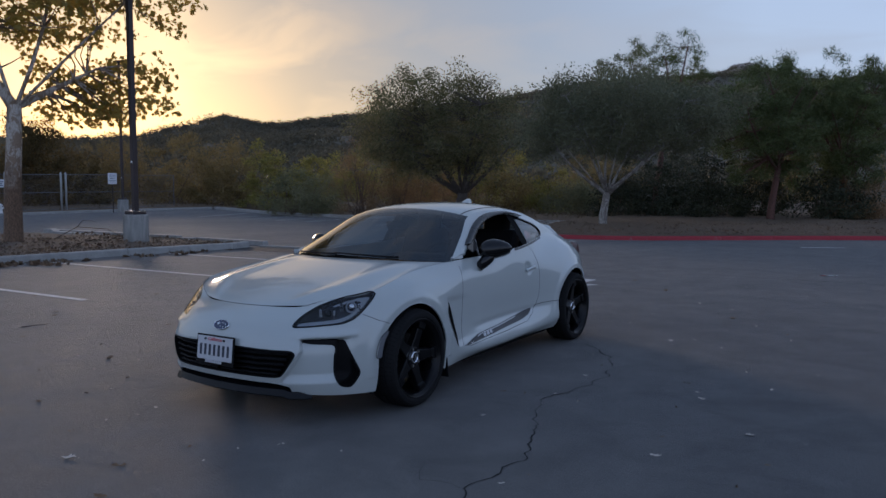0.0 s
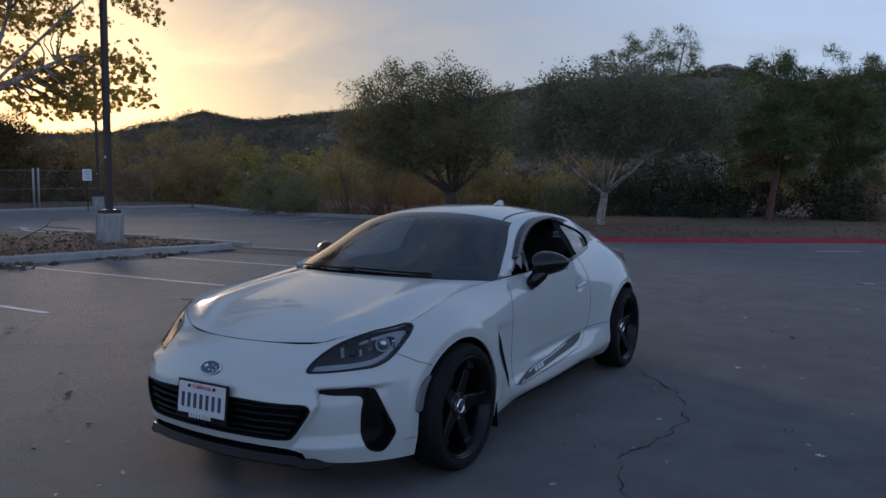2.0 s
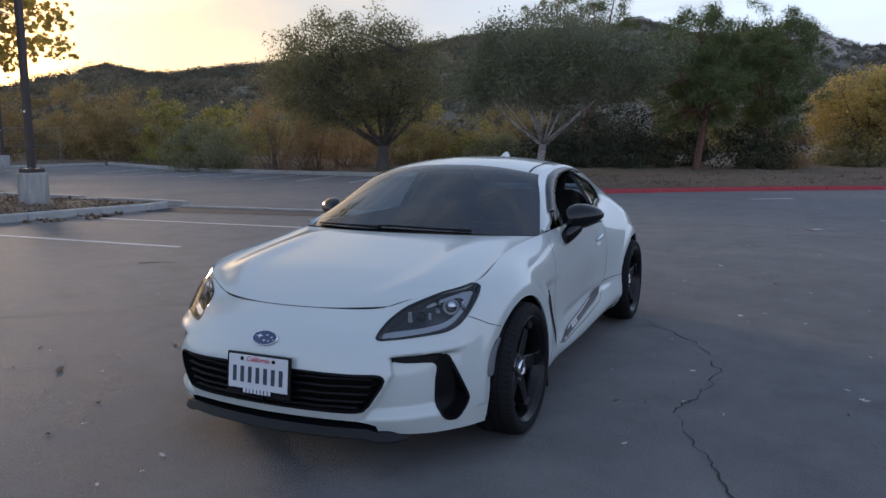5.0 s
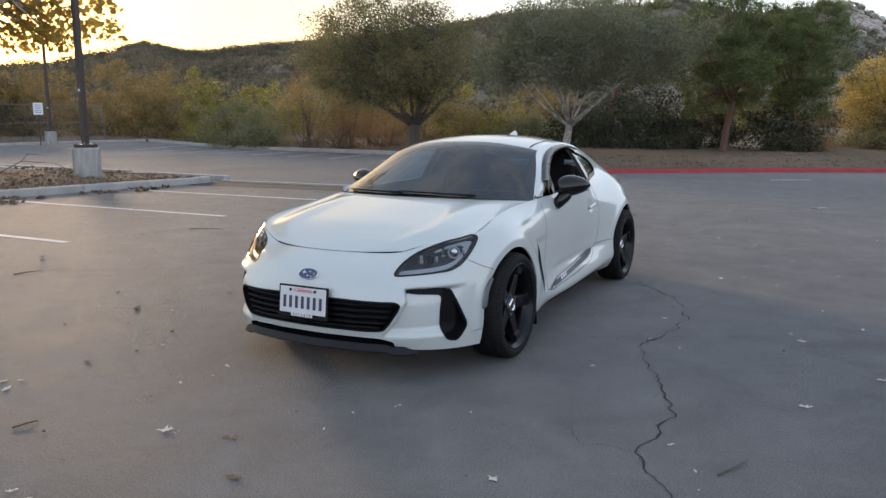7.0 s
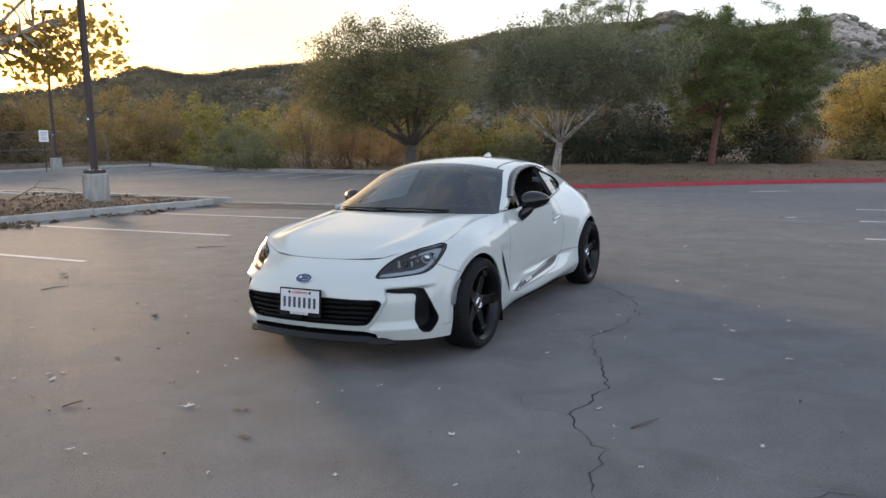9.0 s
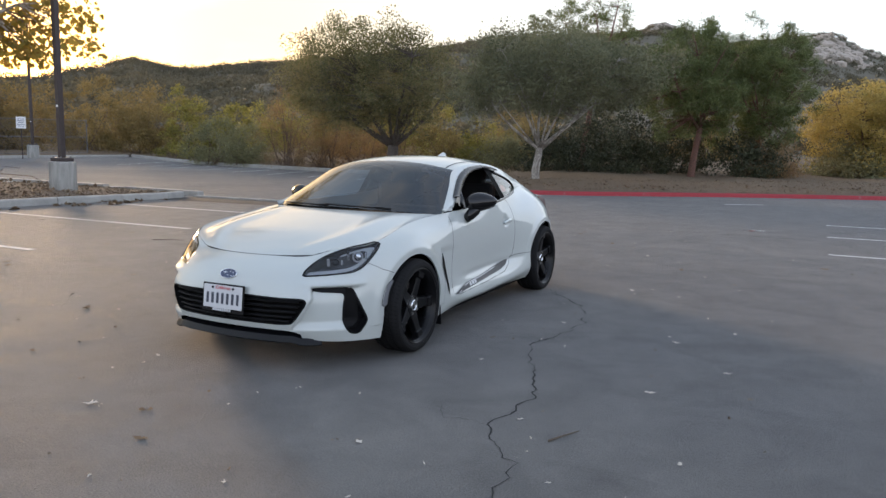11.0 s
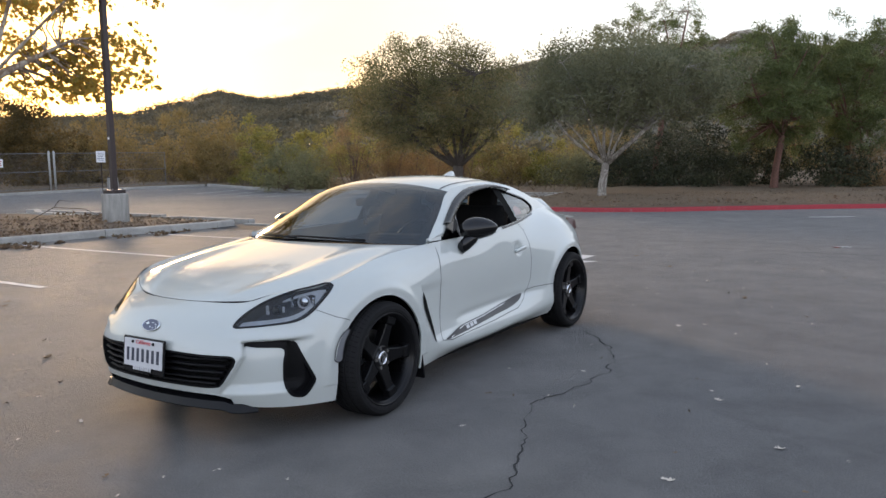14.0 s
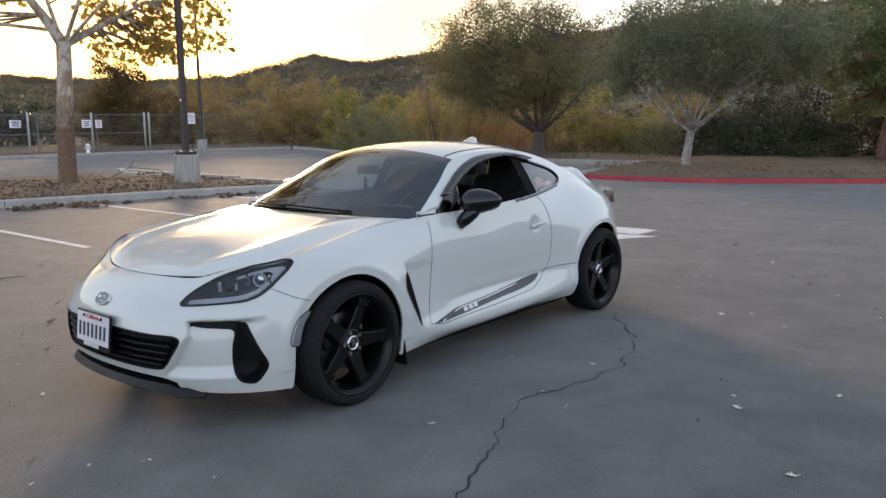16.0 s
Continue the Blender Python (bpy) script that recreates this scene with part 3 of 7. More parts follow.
crack("crack", [(0.93, 1.32), (1.18, 0.99), (1.43, 0.69), (1.54, 0.46), (1.62, 0.10), (1.60, -0.21), (1.56, -0.45), (1.49, -0.68), (1.52, -0.90), (1.60, -1.08),
                (1.68, -1.25), (1.80, -1.58), (1.88, -1.78), (1.84, -2.15), (1.81, -2.30), (1.945, -2.52), (2.106, -2.66), (2.12, -2.85), (2.13, -2.97), (2.18, -3.11),
                (2.21, -3.24), (2.16, -3.55), (2.25, -3.95)], 0.0068, "long wandering crack in the asphalt beside the car")
crack("crack", [(1.56, -0.45), (1.68, -0.42), (1.72, -0.50)], 0.006, "short side crack in the asphalt")
crack("crack", [(1.60, -0.12), (1.74, 0.02), (1.78, 0.12)], 0.004, "short side crack in the asphalt")
crack("crack", [(2.72, -3.10), (2.81, -2.94), (2.90, -2.83), (3.02, -2.72), (3.4, -2.62), (3.9, -2.35)], 0.006, "short side crack in the asphalt")
crack("crack", [(1.55, -0.93), (1.40, -0.97), (1.19, -0.94)], 0.004, "short side crack in the asphalt")
crack("crack", [(1.83, -2.29), (1.70, -2.28), (1.58, -2.33), (1.50, -2.15)], 0.004, "short side crack in the asphalt")
crack("crack", [(0.6, 7.6), (3.0, 7.5), (5.2, 7.1), (8.0, 7.2)], 0.013, "long fine crack across the asphalt")
crack("crack", [(-2.3, 0.9), (-3.6, -0.6), (-5.5, -1.4), (-8.0, -1.2)], 0.005, "long fine crack across the asphalt")


def build_gutter():
    """A dark trench of patched asphalt with a pale concrete rib, from the end of the island."""
    V = [(-10.7, 7.3, 0.004), (-3.6, 7.82, 0.004), (-3.6, 8.70, 0.004), (-10.7, 8.45, 0.004)]
    tagged(obj("gutter", V, [(0, 1, 2, 3)], PATCH), "dark patched strip of asphalt at the island's end", "gutter", "", "structure")
    bm = bmesh.new()
    block(bm, (7.0, 0.12, 0.05), (-7.2, 8.60, 0.015), Matrix.Rotation(radians(1.5), 3, "Z"), 0.012)
    tagged(part("kerb_low", bm, KERB), "low pale concrete rib beside the patched strip", "kerb", "", "structure")
    # low concrete edgings that lie askew behind the island
    for (ax, ay), (bx, by), w, h in (((-22.6, 9.75), (-14.9, 9.35), 0.20, 0.10), ((-20.2, 8.75), (-16.2, 8.05), 0.22, 0.12), ((-14.6, 7.75), (-13.8, 9.2), 0.18, 0.09),
                                     ((-13.9, 9.15), (-10.9, 8.9), 0.20, 0.09), ((-22.4, 9.9), (-20.3, 8.8), 0.20, 0.11)):
        bm = bmesh.new()
        L = math.hypot(bx - ax, by - ay)
        block(bm, (L, w, h + 0.05), ((ax + bx) / 2, (ay + by) / 2, h / 2 - 0.02 + 0.02), Matrix.Rotation(math.atan2(by - ay, bx - ax), 3, "Z"), 0.015)
        tagged(part("kerb_edging", bm, KERB), "low pale concrete edging behind the island", "kerb", "", "structure")
    V = [(-22.2, 9.6, 0.030), (-16.0, 8.0, 0.030), (-14.3, 8.0, 0.030), (-13.9, 9.0, 0.030), (-14.9, 9.3, 0.030), (-22.2, 9.7, 0.030)]
    tagged(obj("sunken_bed", V, [(0, 1, 2, 3, 4, 5)], SOIL), "strip of dark soil between the low edgings", "planting bed", "", "structure")


build_gutter()

# ---- lamp posts, sign, fence ----
def lamp_post(at, height, label):
    top = empty("street_lamp", at)
    V, F = [], []
    rings = [(0.0, 0.297), (0.02, 0.300), (0.66, 0.297), (0.70, 0.292), (0.715, 0.278)]
    n = 28
    for z, r in rings:
        V += [(r * math.cos(2 * math.pi * k / n), r * math.sin(2 * math.pi * k / n), z) for k in range(n)]
    F = [(i * n + k, i * n + (k + 1) % n, (i + 1) * n + (k + 1) % n, (i + 1) * n + k) for i in range(len(rings) - 1) for k in range(n)]
    F.append(tuple((len(rings) - 1) * n + k for k in range(n)))
    base = obj("plinth", V, F, PLINTH, top, label="round concrete plinth with vertical stains")
    base.data.polygons.foreach_set("use_smooth", [len(p.vertices) == 4 for p in base.data.polygons])
    bm = bmesh.new()
    block(bm, (0.36, 0.36, 0.085), (0, 0, 0.757), None, 0.012)
    part("base_plate", bm, POLE, top)
    bm = bmesh.new()
    block(bm, (0.128, 0.128, height - 0.8), (0, 0, 0.8 + (height - 0.8) / 2), None, 0.014)
    part("pole", bm, POLE, top, "square brown painted steel pole")
    for k in range(4):
        bm = bmesh.new()
        s = (0.13, -0.13)
        bmesh.ops.create_cone(bm, cap_ends=True, segments=6, radius1=0.022, radius2=0.018, depth=0.04,
                              matrix=Matrix.Translation((s[k % 2], s[k // 2], 0.815)))
        part("bolt", bm, GALV, top)
    bm = bmesh.new()
    block(bm, (0.06, 0.004, 0.05), (0.0, -0.066, 2.0), None, 0)
    part("tag", bm, SIGN_WHITE, top, "small white tag on the pole")
    bm = bmesh.new()
    block(bm, (0.75, 0.36, 0.17), (0.28, 0, height + 0.05), None, 0.03)
    part("lamp_head", bm, POLE, top, "flat brown shoebox lamp head")
    return tagged(top, label, "street lamp", "lamp posts of the car park")


lamp_near = lamp_post((-12.79, 6.41, 0.13), 8.6, "brown square lamp post on a stained concrete plinth")
lamp_far = copy_thing(lamp_near, pose(-35.95, 22.05, 0.30, 0, 0, 20))
lamp_far["label"] = "distant brown lamp post on a concrete plinth by the fence"


def post_sign(at, turn):
    top = empty("sign_post", at)
    bm = bmesh.new()
    block(bm, (0.05, 0.05, 2.1), (0, 0, 1.05), None, 0.006)
    part("post", bm, POLE, top)
    bm = bmesh.new()
    block(bm, (0.46, 0.012, 0.62), (0, -0.035, 1.95), None, 0.004)
    plate = part("plate", bm, SIGN_WHITE, top, "small white sign plate")
    for z, w in ((2.14, 0.30), (2.05, 0.34), (1.96, 0.26), (1.85, 0.34), (1.76, 0.30)):
        bm = bmesh.new()
        block(bm, (w, 0.003, 0.022), (0, -0.0435, z))
        part("print_bar", bm, SIGN_INK, plate)
    top.rotation_euler = (0, 0, radians(turn))
    return tagged(top, "white notice plate on a thin dark post", "sign")


post_sign((-35.2, 20.9, 0.26), 58)


def fence():
    """Chain-link on steel posts along the left edge of the lot."""
    top = empty("fence")
    line = spread([(-42.4, -8.0), (-42.2, 12.0), (-41.6, 22.0), (-40.8, 29.4)], 3.0)
    H = 2.25
    for x, y in line:
        z = float(rise(x, y)) + 0.1
        v, f = tube([(x, y, z - 0.3), (x, y, z + H + 0.05)], [0.036, 0.036], 8)
        obj("post", v, f, GALV, top)
    for hz in (0.12, 1.15, H):
        v, f = tube([(x, y, float(rise(x, y)) + 0.1 + hz) for x, y in line], [0.022] * len(line), 6)
        obj("rail", v, f, GALV, top)
    # stout gate posts, two of them close together
    for y in (14.83, 18.38, 21.66, 21.96):
        x = float(np.interp(y, [12.0, 22.0], [-42.2, -41.6])) + 0.05
        z = float(rise(x, y))
        v, f = tube([(x, y, z - 0.2), (x, y, z + H + 0.20), (x, y, z + H + 0.26)], [0.062, 0.062, 0.02], 12)
        obj("gate_post", v, f, GATE_POST, top, True, "stout pale gate post")
    # woven wire, one sheet for each bay
    for (ax, ay), (bx, by) in zip(line, line[1:]):
        L = math.hypot(bx - ax, by - ay)
        V, F = [], []
        z0 = float(rise(ax, ay)) + 0.15
        pitch = 0.16

        def at(s, h):
            return Vector((ax + (bx - ax) * s / L, ay + (by - ay) * s / L, z0 + h))

        for k in range(int(-H / pitch), int(L / pitch) + 1):
            for sign in (1, -1):
                s0, s1 = (k * pitch, k * pitch + H) if sign > 0 else (k * pitch + H, k * pitch)
                pts = []
                for s, h in ((s0, 0.0), (s1, H)):
                    pts.append((s, h))
                (sa, ha), (sb, hb) = pts
                lo, hi = 0.0, 1.0
                if sb != sa:
                    ta, tb = (0 - sa) / (sb - sa), (L - sa) / (sb - sa)
                    lo, hi = max(0, min(ta, tb)), min(1, max(ta, tb))
                if hi - lo < 0.02:
                    continue
                p = at(sa + (sb - sa) * lo, ha + (hb - ha) * lo)
                q = at(sa + (sb - sa) * hi, ha + (hb - ha) * hi)
                w = Vector((0, 0, 0.005))
                i = len(V)
                V += [p - w, p + w, q + w, q - w]
                F.append((i, i + 1, i + 2, i + 3))
        tagged(obj("wire_mesh", V, F, GALV, top), kind="stuff")
    return tagged(top, "galvanised chain-link fence on round steel posts", "fence")


fence()


def fence_sign(at, size, ink, label):
    top = empty("notice", at)
    bm = bmesh.new()
    block(bm, (0.008, size[0], size[1]), (0, 0, 0), None, 0.002)
    board = part("board", bm, SIGN_WHITE, top)
    for k in range(3):
        bm = bmesh.new()
        block(bm, (0.003, size[0] * (0.7, 0.5, 0.6)[k], size[1] * 0.12), (0.0065, 0, size[1] * (0.25 - 0.25 * k)))
        part("print_bar", bm, ink, board)
    return tagged(top, label, "sign", "notices on the fence")


fence_sign((-42.08, 14.2, 1.93), (0.62, 0.42), SIGN_INK, "white notice board wired to the chain-link fence")
fence_sign((-41.74, 18.06, 1.97), (0.58, 0.46), SIGN_INK, "white notice board wired to the chain-link fence")
fence_sign((-41.70, 18.77, 1.96), (0.40, 0.46), SIGN_RED, "small white and red notice on the fence")


def hydrant(at):
    """A short white standpipe with a domed cap and two outlets."""
    top = empty("hydrant", at)
    V, F = revolve([(-0.05, 0.16), (0.03, 0.16), (0.04, 0.10), (0.42, 0.095), (0.44, 0.13), (0.47, 0.13), (0.54, 0.085), (0.58, 0.03), (0.60, 0.001)], 20)
    obj("barrel", [(y, z, x) for x, y, z in V], F, SIGN_WHITE, top, True)
    for sg in (1, -1):
        v, f = tube([(0, 0.08 * sg, 0.33), (0, 0.17 * sg, 0.33)], [0.055, 0.06], 12)
        obj("outlet", v, f, SIGN_WHITE, top, True)
    return tagged(top, "short white hydrant before the chain-link fence", "hydrant")


hydrant((-41.2, 17.77, float(rise(-41.2, 17.77)) + 0.10))


# ---- trees and shrubs ----
def leaf_cloud(rng, centres, radii, count, size, shape="oval", flat=0.0):
    """count leaves thrown round each centre; every leaf a small folded blade of its own."""
    outlines = {
        "oval": [(-1.0, 0, 0), (0, -0.42, 0.10), (1.0, 0, 0), (0, 0.42, 0.10)],
        "needle": [(-1.2, 0, 0), (0, -0.13, 0.02), (1.2, 0, 0), (0, 0.13, 0.02)],
        "star": [(-0.9, 0, 0), (-0.45, -0.35, 0.05), (-0.15, -0.95, 0.12), (0.15, -0.40, 0.02), (0.75, -0.62, 0.10), (0.50, -0.14, 0.0),
                 (1.05, 0, 0.02), (0.50, 0.14, 0.0), (0.75, 0.62, 0.10), (0.15, 0.40, 0.02), (-0.15, 0.95, 0.12), (-0.45, 0.35, 0.05)],
    }
    base = np.array(outlines[shape])
    k = len(base)
    C = np.repeat(np.asarray(centres, float), count, 0)
    R = np.repeat(np.asarray(radii, float), count, 0)
    n = len(C)
    d = rng.normal(size=(n, 3))
    d /= np.linalg.norm(d, axis=1, keepdims=True) + 1e-9
    P = C + d * R * (rng.random((n, 1)) ** 0.55)
    S = size * rng.uniform(0.6, 1.35, (n, 1, 1))
    q = rng.normal(size=(n, 3))
    if flat:
        q[:, 2] *= 1 - flat
    q /= np.linalg.norm(q, axis=1, keepdims=True) + 1e-9
    r = np.cross(q, rng.normal(size=(n, 3)))
    r /= np.linalg.norm(r, axis=1, keepdims=True) + 1e-9
    u = np.cross(q, r)
    V = P[:, None, :] + S * (base[None, :, 0:1] * q[:, None] + base[None, :, 1:2] * r[:, None] + base[None, :, 2:3] * u[:, None])
    return V.reshape(-1, 3), k


def leaf_mesh(name, V, k, mat, parent=None, label=""):
    me = bpy.data.meshes.new(name)
    n = len(V) // k
    me.vertices.add(len(V))
    me.vertices.foreach_set("co", np.asarray(V, np.float32).ravel())
    me.loops.add(len(V))
    me.loops.foreach_set("vertex_index", np.arange(len(V), dtype=np.int32))
    me.polygons.add(n)
    me.polygons.foreach_set("loop_start", np.arange(0, len(V), k, dtype=np.int32))
    me.materials.append(mat)
    me.update(calc_edges=True)
    ob = new(name, me)
    if parent is not None:
        ob.parent = parent
    if label:
        ob["label"] = label
    return ob


def bent(a, b, rng, sag=0.12, n=5):
    a, b = Vector(a), Vector(b)
    L = (b - a).length
    mid = a.lerp(b, 0.5) + Vector((rng.normal() * sag * L, rng.normal() * sag * L, (rng.random() - 0.15) * sag * L))
    return [((1 - t) ** 2) * a + 2 * t * (1 - t) * mid + t * t * b for t in np.linspace(0, 1, n)]


def tree(name, at, fork, trunk_r, crown_at, crown_r, clusters, per, leaf, shape, bark, leaves, label, seed, limbs=6,
         cluster_r=0.7, lean=(0, 0), kind_words="tree", hollow=0.35, trunk_label="", flat_base=0.35, forks=None, limb_r=1.0, extra=(), sag=0.13):
    """A tapered trunk, limbs that fan out to clusters of leaves, and an uneven crown with gaps."""
    rng = np.random.default_rng(seed)
    top = empty(name, at)
    cx, cy, cz = crown_at
    rx, ry, rz = crown_r
    fx, fy = lean
    fork_p = Vector((fx, fy, fork))
    tp = [Vector((0, 0, -0.15)), Vector((0.02, 0.01, 0.15)), Vector((fx * 0.3, fy * 0.3, fork * 0.4)), Vector((fx * 0.75, fy * 0.75, fork * 0.75)), fork_p]
    wood = [tube(tp, [trunk_r * 1.5, trunk_r * 1.15, trunk_r, trunk_r * 0.92, trunk_r * 0.85], 12)]
    cents = []
    while len(cents) < clusters:
        p = rng.uniform(-1, 1, 3)
        r = np.linalg.norm(p)
        if r > 1 or r < hollow or p[2] < -0.75:
            continue
        lump = 0.80 + 0.32 * noise.noise(Vector(p * 2.1) + Vector((seed, 0, 0)))
        q = p / r * min(r, 1) * lump
        if q[2] < 0:
            q[2] *= flat_base / 0.6
        cents.append((cx + q[0] * rx, cy + q[1] * ry, cz + q[2] * rz))
    cents = np.array(cents + [tuple(c) for c in extra])
    paths = []
    for k in range(limbs):
        th = 2 * math.pi * (k + 0.5 * rng.random()) / limbs
        e = Vector((cx + 0.62 * rx * math.cos(th), cy + 0.62 * ry * math.sin(th), cz + rz * (0.05 + 0.45 * rng.random())))
        if forks and k < len(forks):
            e = Vector(forks[k])
        pth = bent(fork_p - Vector((0, 0, 0.06 + 0.1 * k / limbs)), e, rng, sag, 7)
        r0 = trunk_r * rng.uniform(0.42, 0.6) * (limb_r[min(k, len(limb_r) - 1)] if isinstance(limb_r, tuple) else limb_r)
        wood.append(tube(pth, [r0 * (1 - 0.12 * i) for i in range(7)], 7))
        paths += [(p, r0 * (1 - 0.12 * i)) for i, p in enumerate(pth) if i > 0]
    P = np.array([tuple(p) for p, _ in paths])
    for c in cents:
        d = np.linalg.norm(P - c, axis=1) + 0.6 * np.maximum(0, P[:, 2] - c[2])
        i = int(np.argmin(d))
        pth = bent(P[i], c, rng, 0.12, 4)
        r0 = min(paths[i][1] * 0.55, 0.045)
        wood.append(tube(pth, [r0, r0 * 0.7, r0 * 0.45, r0 * 0.2], 5, False))
    V, F = join(*wood)
    obj("trunk", V, F, bark, top, True, trunk_label)
    R = cluster_r * rng.uniform(0.65, 1.3, (len(cents), 1)) * np.array([[1, 1, 0.72]])
    V, k = leaf_cloud(rng, cents, R, per, leaf, shape)
    leaf_mesh("crown", V, k, leaves, top)
    return tagged(top, label, kind_words)


# sycamore on the island
rng_s = np.random.default_rng(71)
HANG = []
for k in range(74):
    s_, d_, z_ = rng_s.uniform(0.6, 3.8), 0.4 + abs(rng_s.normal()) * 1.5, rng_s.uniform(3.25, 4.7)
    if k % 4 == 0:
        s_ = -rng_s.uniform(1.0, 4.0)
        z_ += 0.3
    HANG.append((0.5 * s_ - 0.87 * d_, 0.87 * s_ + 0.5 * d_, z_))
# fuller upper boughs on the side towards the car park
for k in range(60):
    s_, d_, z_ = rng_s.uniform(2.2, 5.9), rng_s.normal() * 1.2, rng_s.uniform(7.0, 10.2)
    HANG.append((0.5 * s_ - 0.87 * d_, 0.87 * s_ + 0.5 * d_, z_ - 0.12 * s_))
tree("sycamore_tree", (-14.75, 4.45, 0.10), 3.35, 0.185, (-0.4, 0.8, 7.6), (4.6, 5.0, 5.2), 430, 26, 0.088, "star", SYC_BARK, SYC_LEAF,
     "mottled pale sycamore with thinning golden-brown leaves on the island", 5, 5, 0.50, (0.10, 0.12), "tree", 0.25,
     "mottled pale bark, rough and brown towards the foot", 0.50,
     [(0.95, 1.75, 4.35), (-0.75, -1.15, 5.3), (1.9, 3.3, 7.2), (0.5, 0.9, 8.6), (-0.9, -0.3, 9.0)], (1.25, 1.35, 0.55, 0.5, 0.6), HANG)
# live oak behind the far kerb
tree("oak_tree", (-15.6, 26.6, 0.22), 1.15, 0.29, (-0.85, -0.45, 4.15), (5.25, 5.0, 3.75), 540, 120, 0.060, "oval", OAK_BARK, OAK_LEAF,
     "broad dark live oak with several limbs behind the kerb", 11, 9, 0.66, (0.1, 0.0), "tree", 0.30, "", 0.60,
     [(2.0, 1.1, 3.3), (-2.0, -1.2, 3.3), (0.7, 1.6, 4.2), (-0.9, -1.0, 4.2), (1.5, 0.2, 3.9), (-1.7, -0.3, 3.7), (0.1, 0.1, 4.6), (1.0, 0.9, 3.4)],
     (1.0, 0.95, 0.7, 1.0, 0.75, 0.75, 0.7), (), 0.24)
# pale-limbed tree by the red kerb
tree("pale_tree", (-5.75, 19.7, 0.20), 1.18, 0.135, (0.25, 0.95, 3.72), (5.0, 4.4, 1.90), 440, 130, 0.053, "oval", PALE_BARK, GREY_LEAF,
     "small grey-green tree with pale forked limbs by the red kerb", 23, 9, 0.62, (0.14, 0.05), "tree", 0.2, "pale peeling bark", 0.60,
     [(1.75, 1.25, 2.75), (-1.5, -0.6, 2.8), (-0.7, -0.6, 3.4), (0.3, 0.4, 3.5), (1.1, 0.5, 3.3)], (1.55, 1.1, 0.8, 0.75, 0.7, 0.5), (), 0.10)
# pines
tree("pine_tree", (-6.6, 28.4, 0.30), 3.0, 0.13, (0.2, 0.3, 5.8), (3.0, 2.8, 2.9), 120, 130, 0.080, "needle", PINE_BARK, PINE_LEAF,
     "reddish-trunked pine with an open airy top", 31, 8, 0.36, (0.35, 0.0), "tree", 0.35, "reddish flaking bark", 0.4)
tree("pine_tree", (-1.5, 26.9, 0.30), 2.0, 0.13, (-0.3, 0.5, 3.9), (2.9, 2.8, 3.0), 300, 170, 0.085, "needle", PINE_BARK, PINE_LEAF,
     "dense green pine over dark undergrowth", 37, 9, 0.44, (0.25, 0.0), "tree", 0.2, "reddish flaking bark", 0.75)
tree("pine_tree", (0.75, 29.2, 0.30), 2.0, 0.10, (0.1, 0.3, 3.9), (2.5, 2.5, 3.3), 280, 170, 0.085, "needle", PINE_BARK, PINE_LEAF,
     "dense green pine over dark undergrowth", 41, 9, 0.42, (0.1, 0.1), "tree", 0.2, "reddish flaking bark", 0.75)
tree("golden_tree", (5.0, 33.0, 0.2), 1.2, 0.12, (0.1, 0, 2.3), (3.1, 2.9, 2.3), 300, 120, 0.064, "oval", STEM_BARK, GOLD_LEAF,
     "rounded tree in golden autumn leaf", 47, 7, 0.7, (0, 0), "tree", 0.2, "", 0.9)


def shrub(name, at, size, clusters, per, leaf, mat, label, seed, shape="oval", stems=9, cluster_r=0.5, words="bush"):
    """Many thin stems from one foot and a ragged leaf mass."""
    rng = np.random.default_rng(seed)
    top = empty(name, at)
    rx, ry, h = size
    cents = []
    while len(cents) < clusters:
        p = rng.uniform(-1, 1, 3)
        p[2] = abs(p[2])
        r = np.linalg.norm(p)
        if r > 1 or r < 0.25:
            continue
        lump = 0.78 + 0.40 * noise.noise(Vector(p * 1.9) + Vector((seed * 1.7, 0, 0)))
        cents.append((p[0] * rx * lump, p[1] * ry * lump, 0.12 + p[2] * h * lump))
    cents = np.array(cents)
    wood = []
    for c in cents[rng.permutation(len(cents))[:stems]]:
        pth = bent((rng.normal() * 0.15 * rx, rng.normal() * 0.15 * ry, -0.1), c, rng, 0.10, 5)
        wood.append(tube(pth, [0.035, 0.03, 0.022, 0.014, 0.006], 5, False))
    V, F = join(*wood)
    obj("stem", V, F, STEM_BARK, top, True)
    R = cluster_r * rng.uniform(0.6, 1.4, (len(cents), 1)) * np.array([[1, 1, 0.8]])
    V, k = leaf_cloud(rng, cents, R, per, leaf, shape)
    leaf_mesh("foliage", V, k, mat, top)
    return tagged(top, label, words, "shrubs round the car park")


def ray_spot(eye, az, dist, z=0.25):
    return (eye[0] - dist * math.sin(radians(az)), eye[1] + dist * math.cos(radians(az)), z)


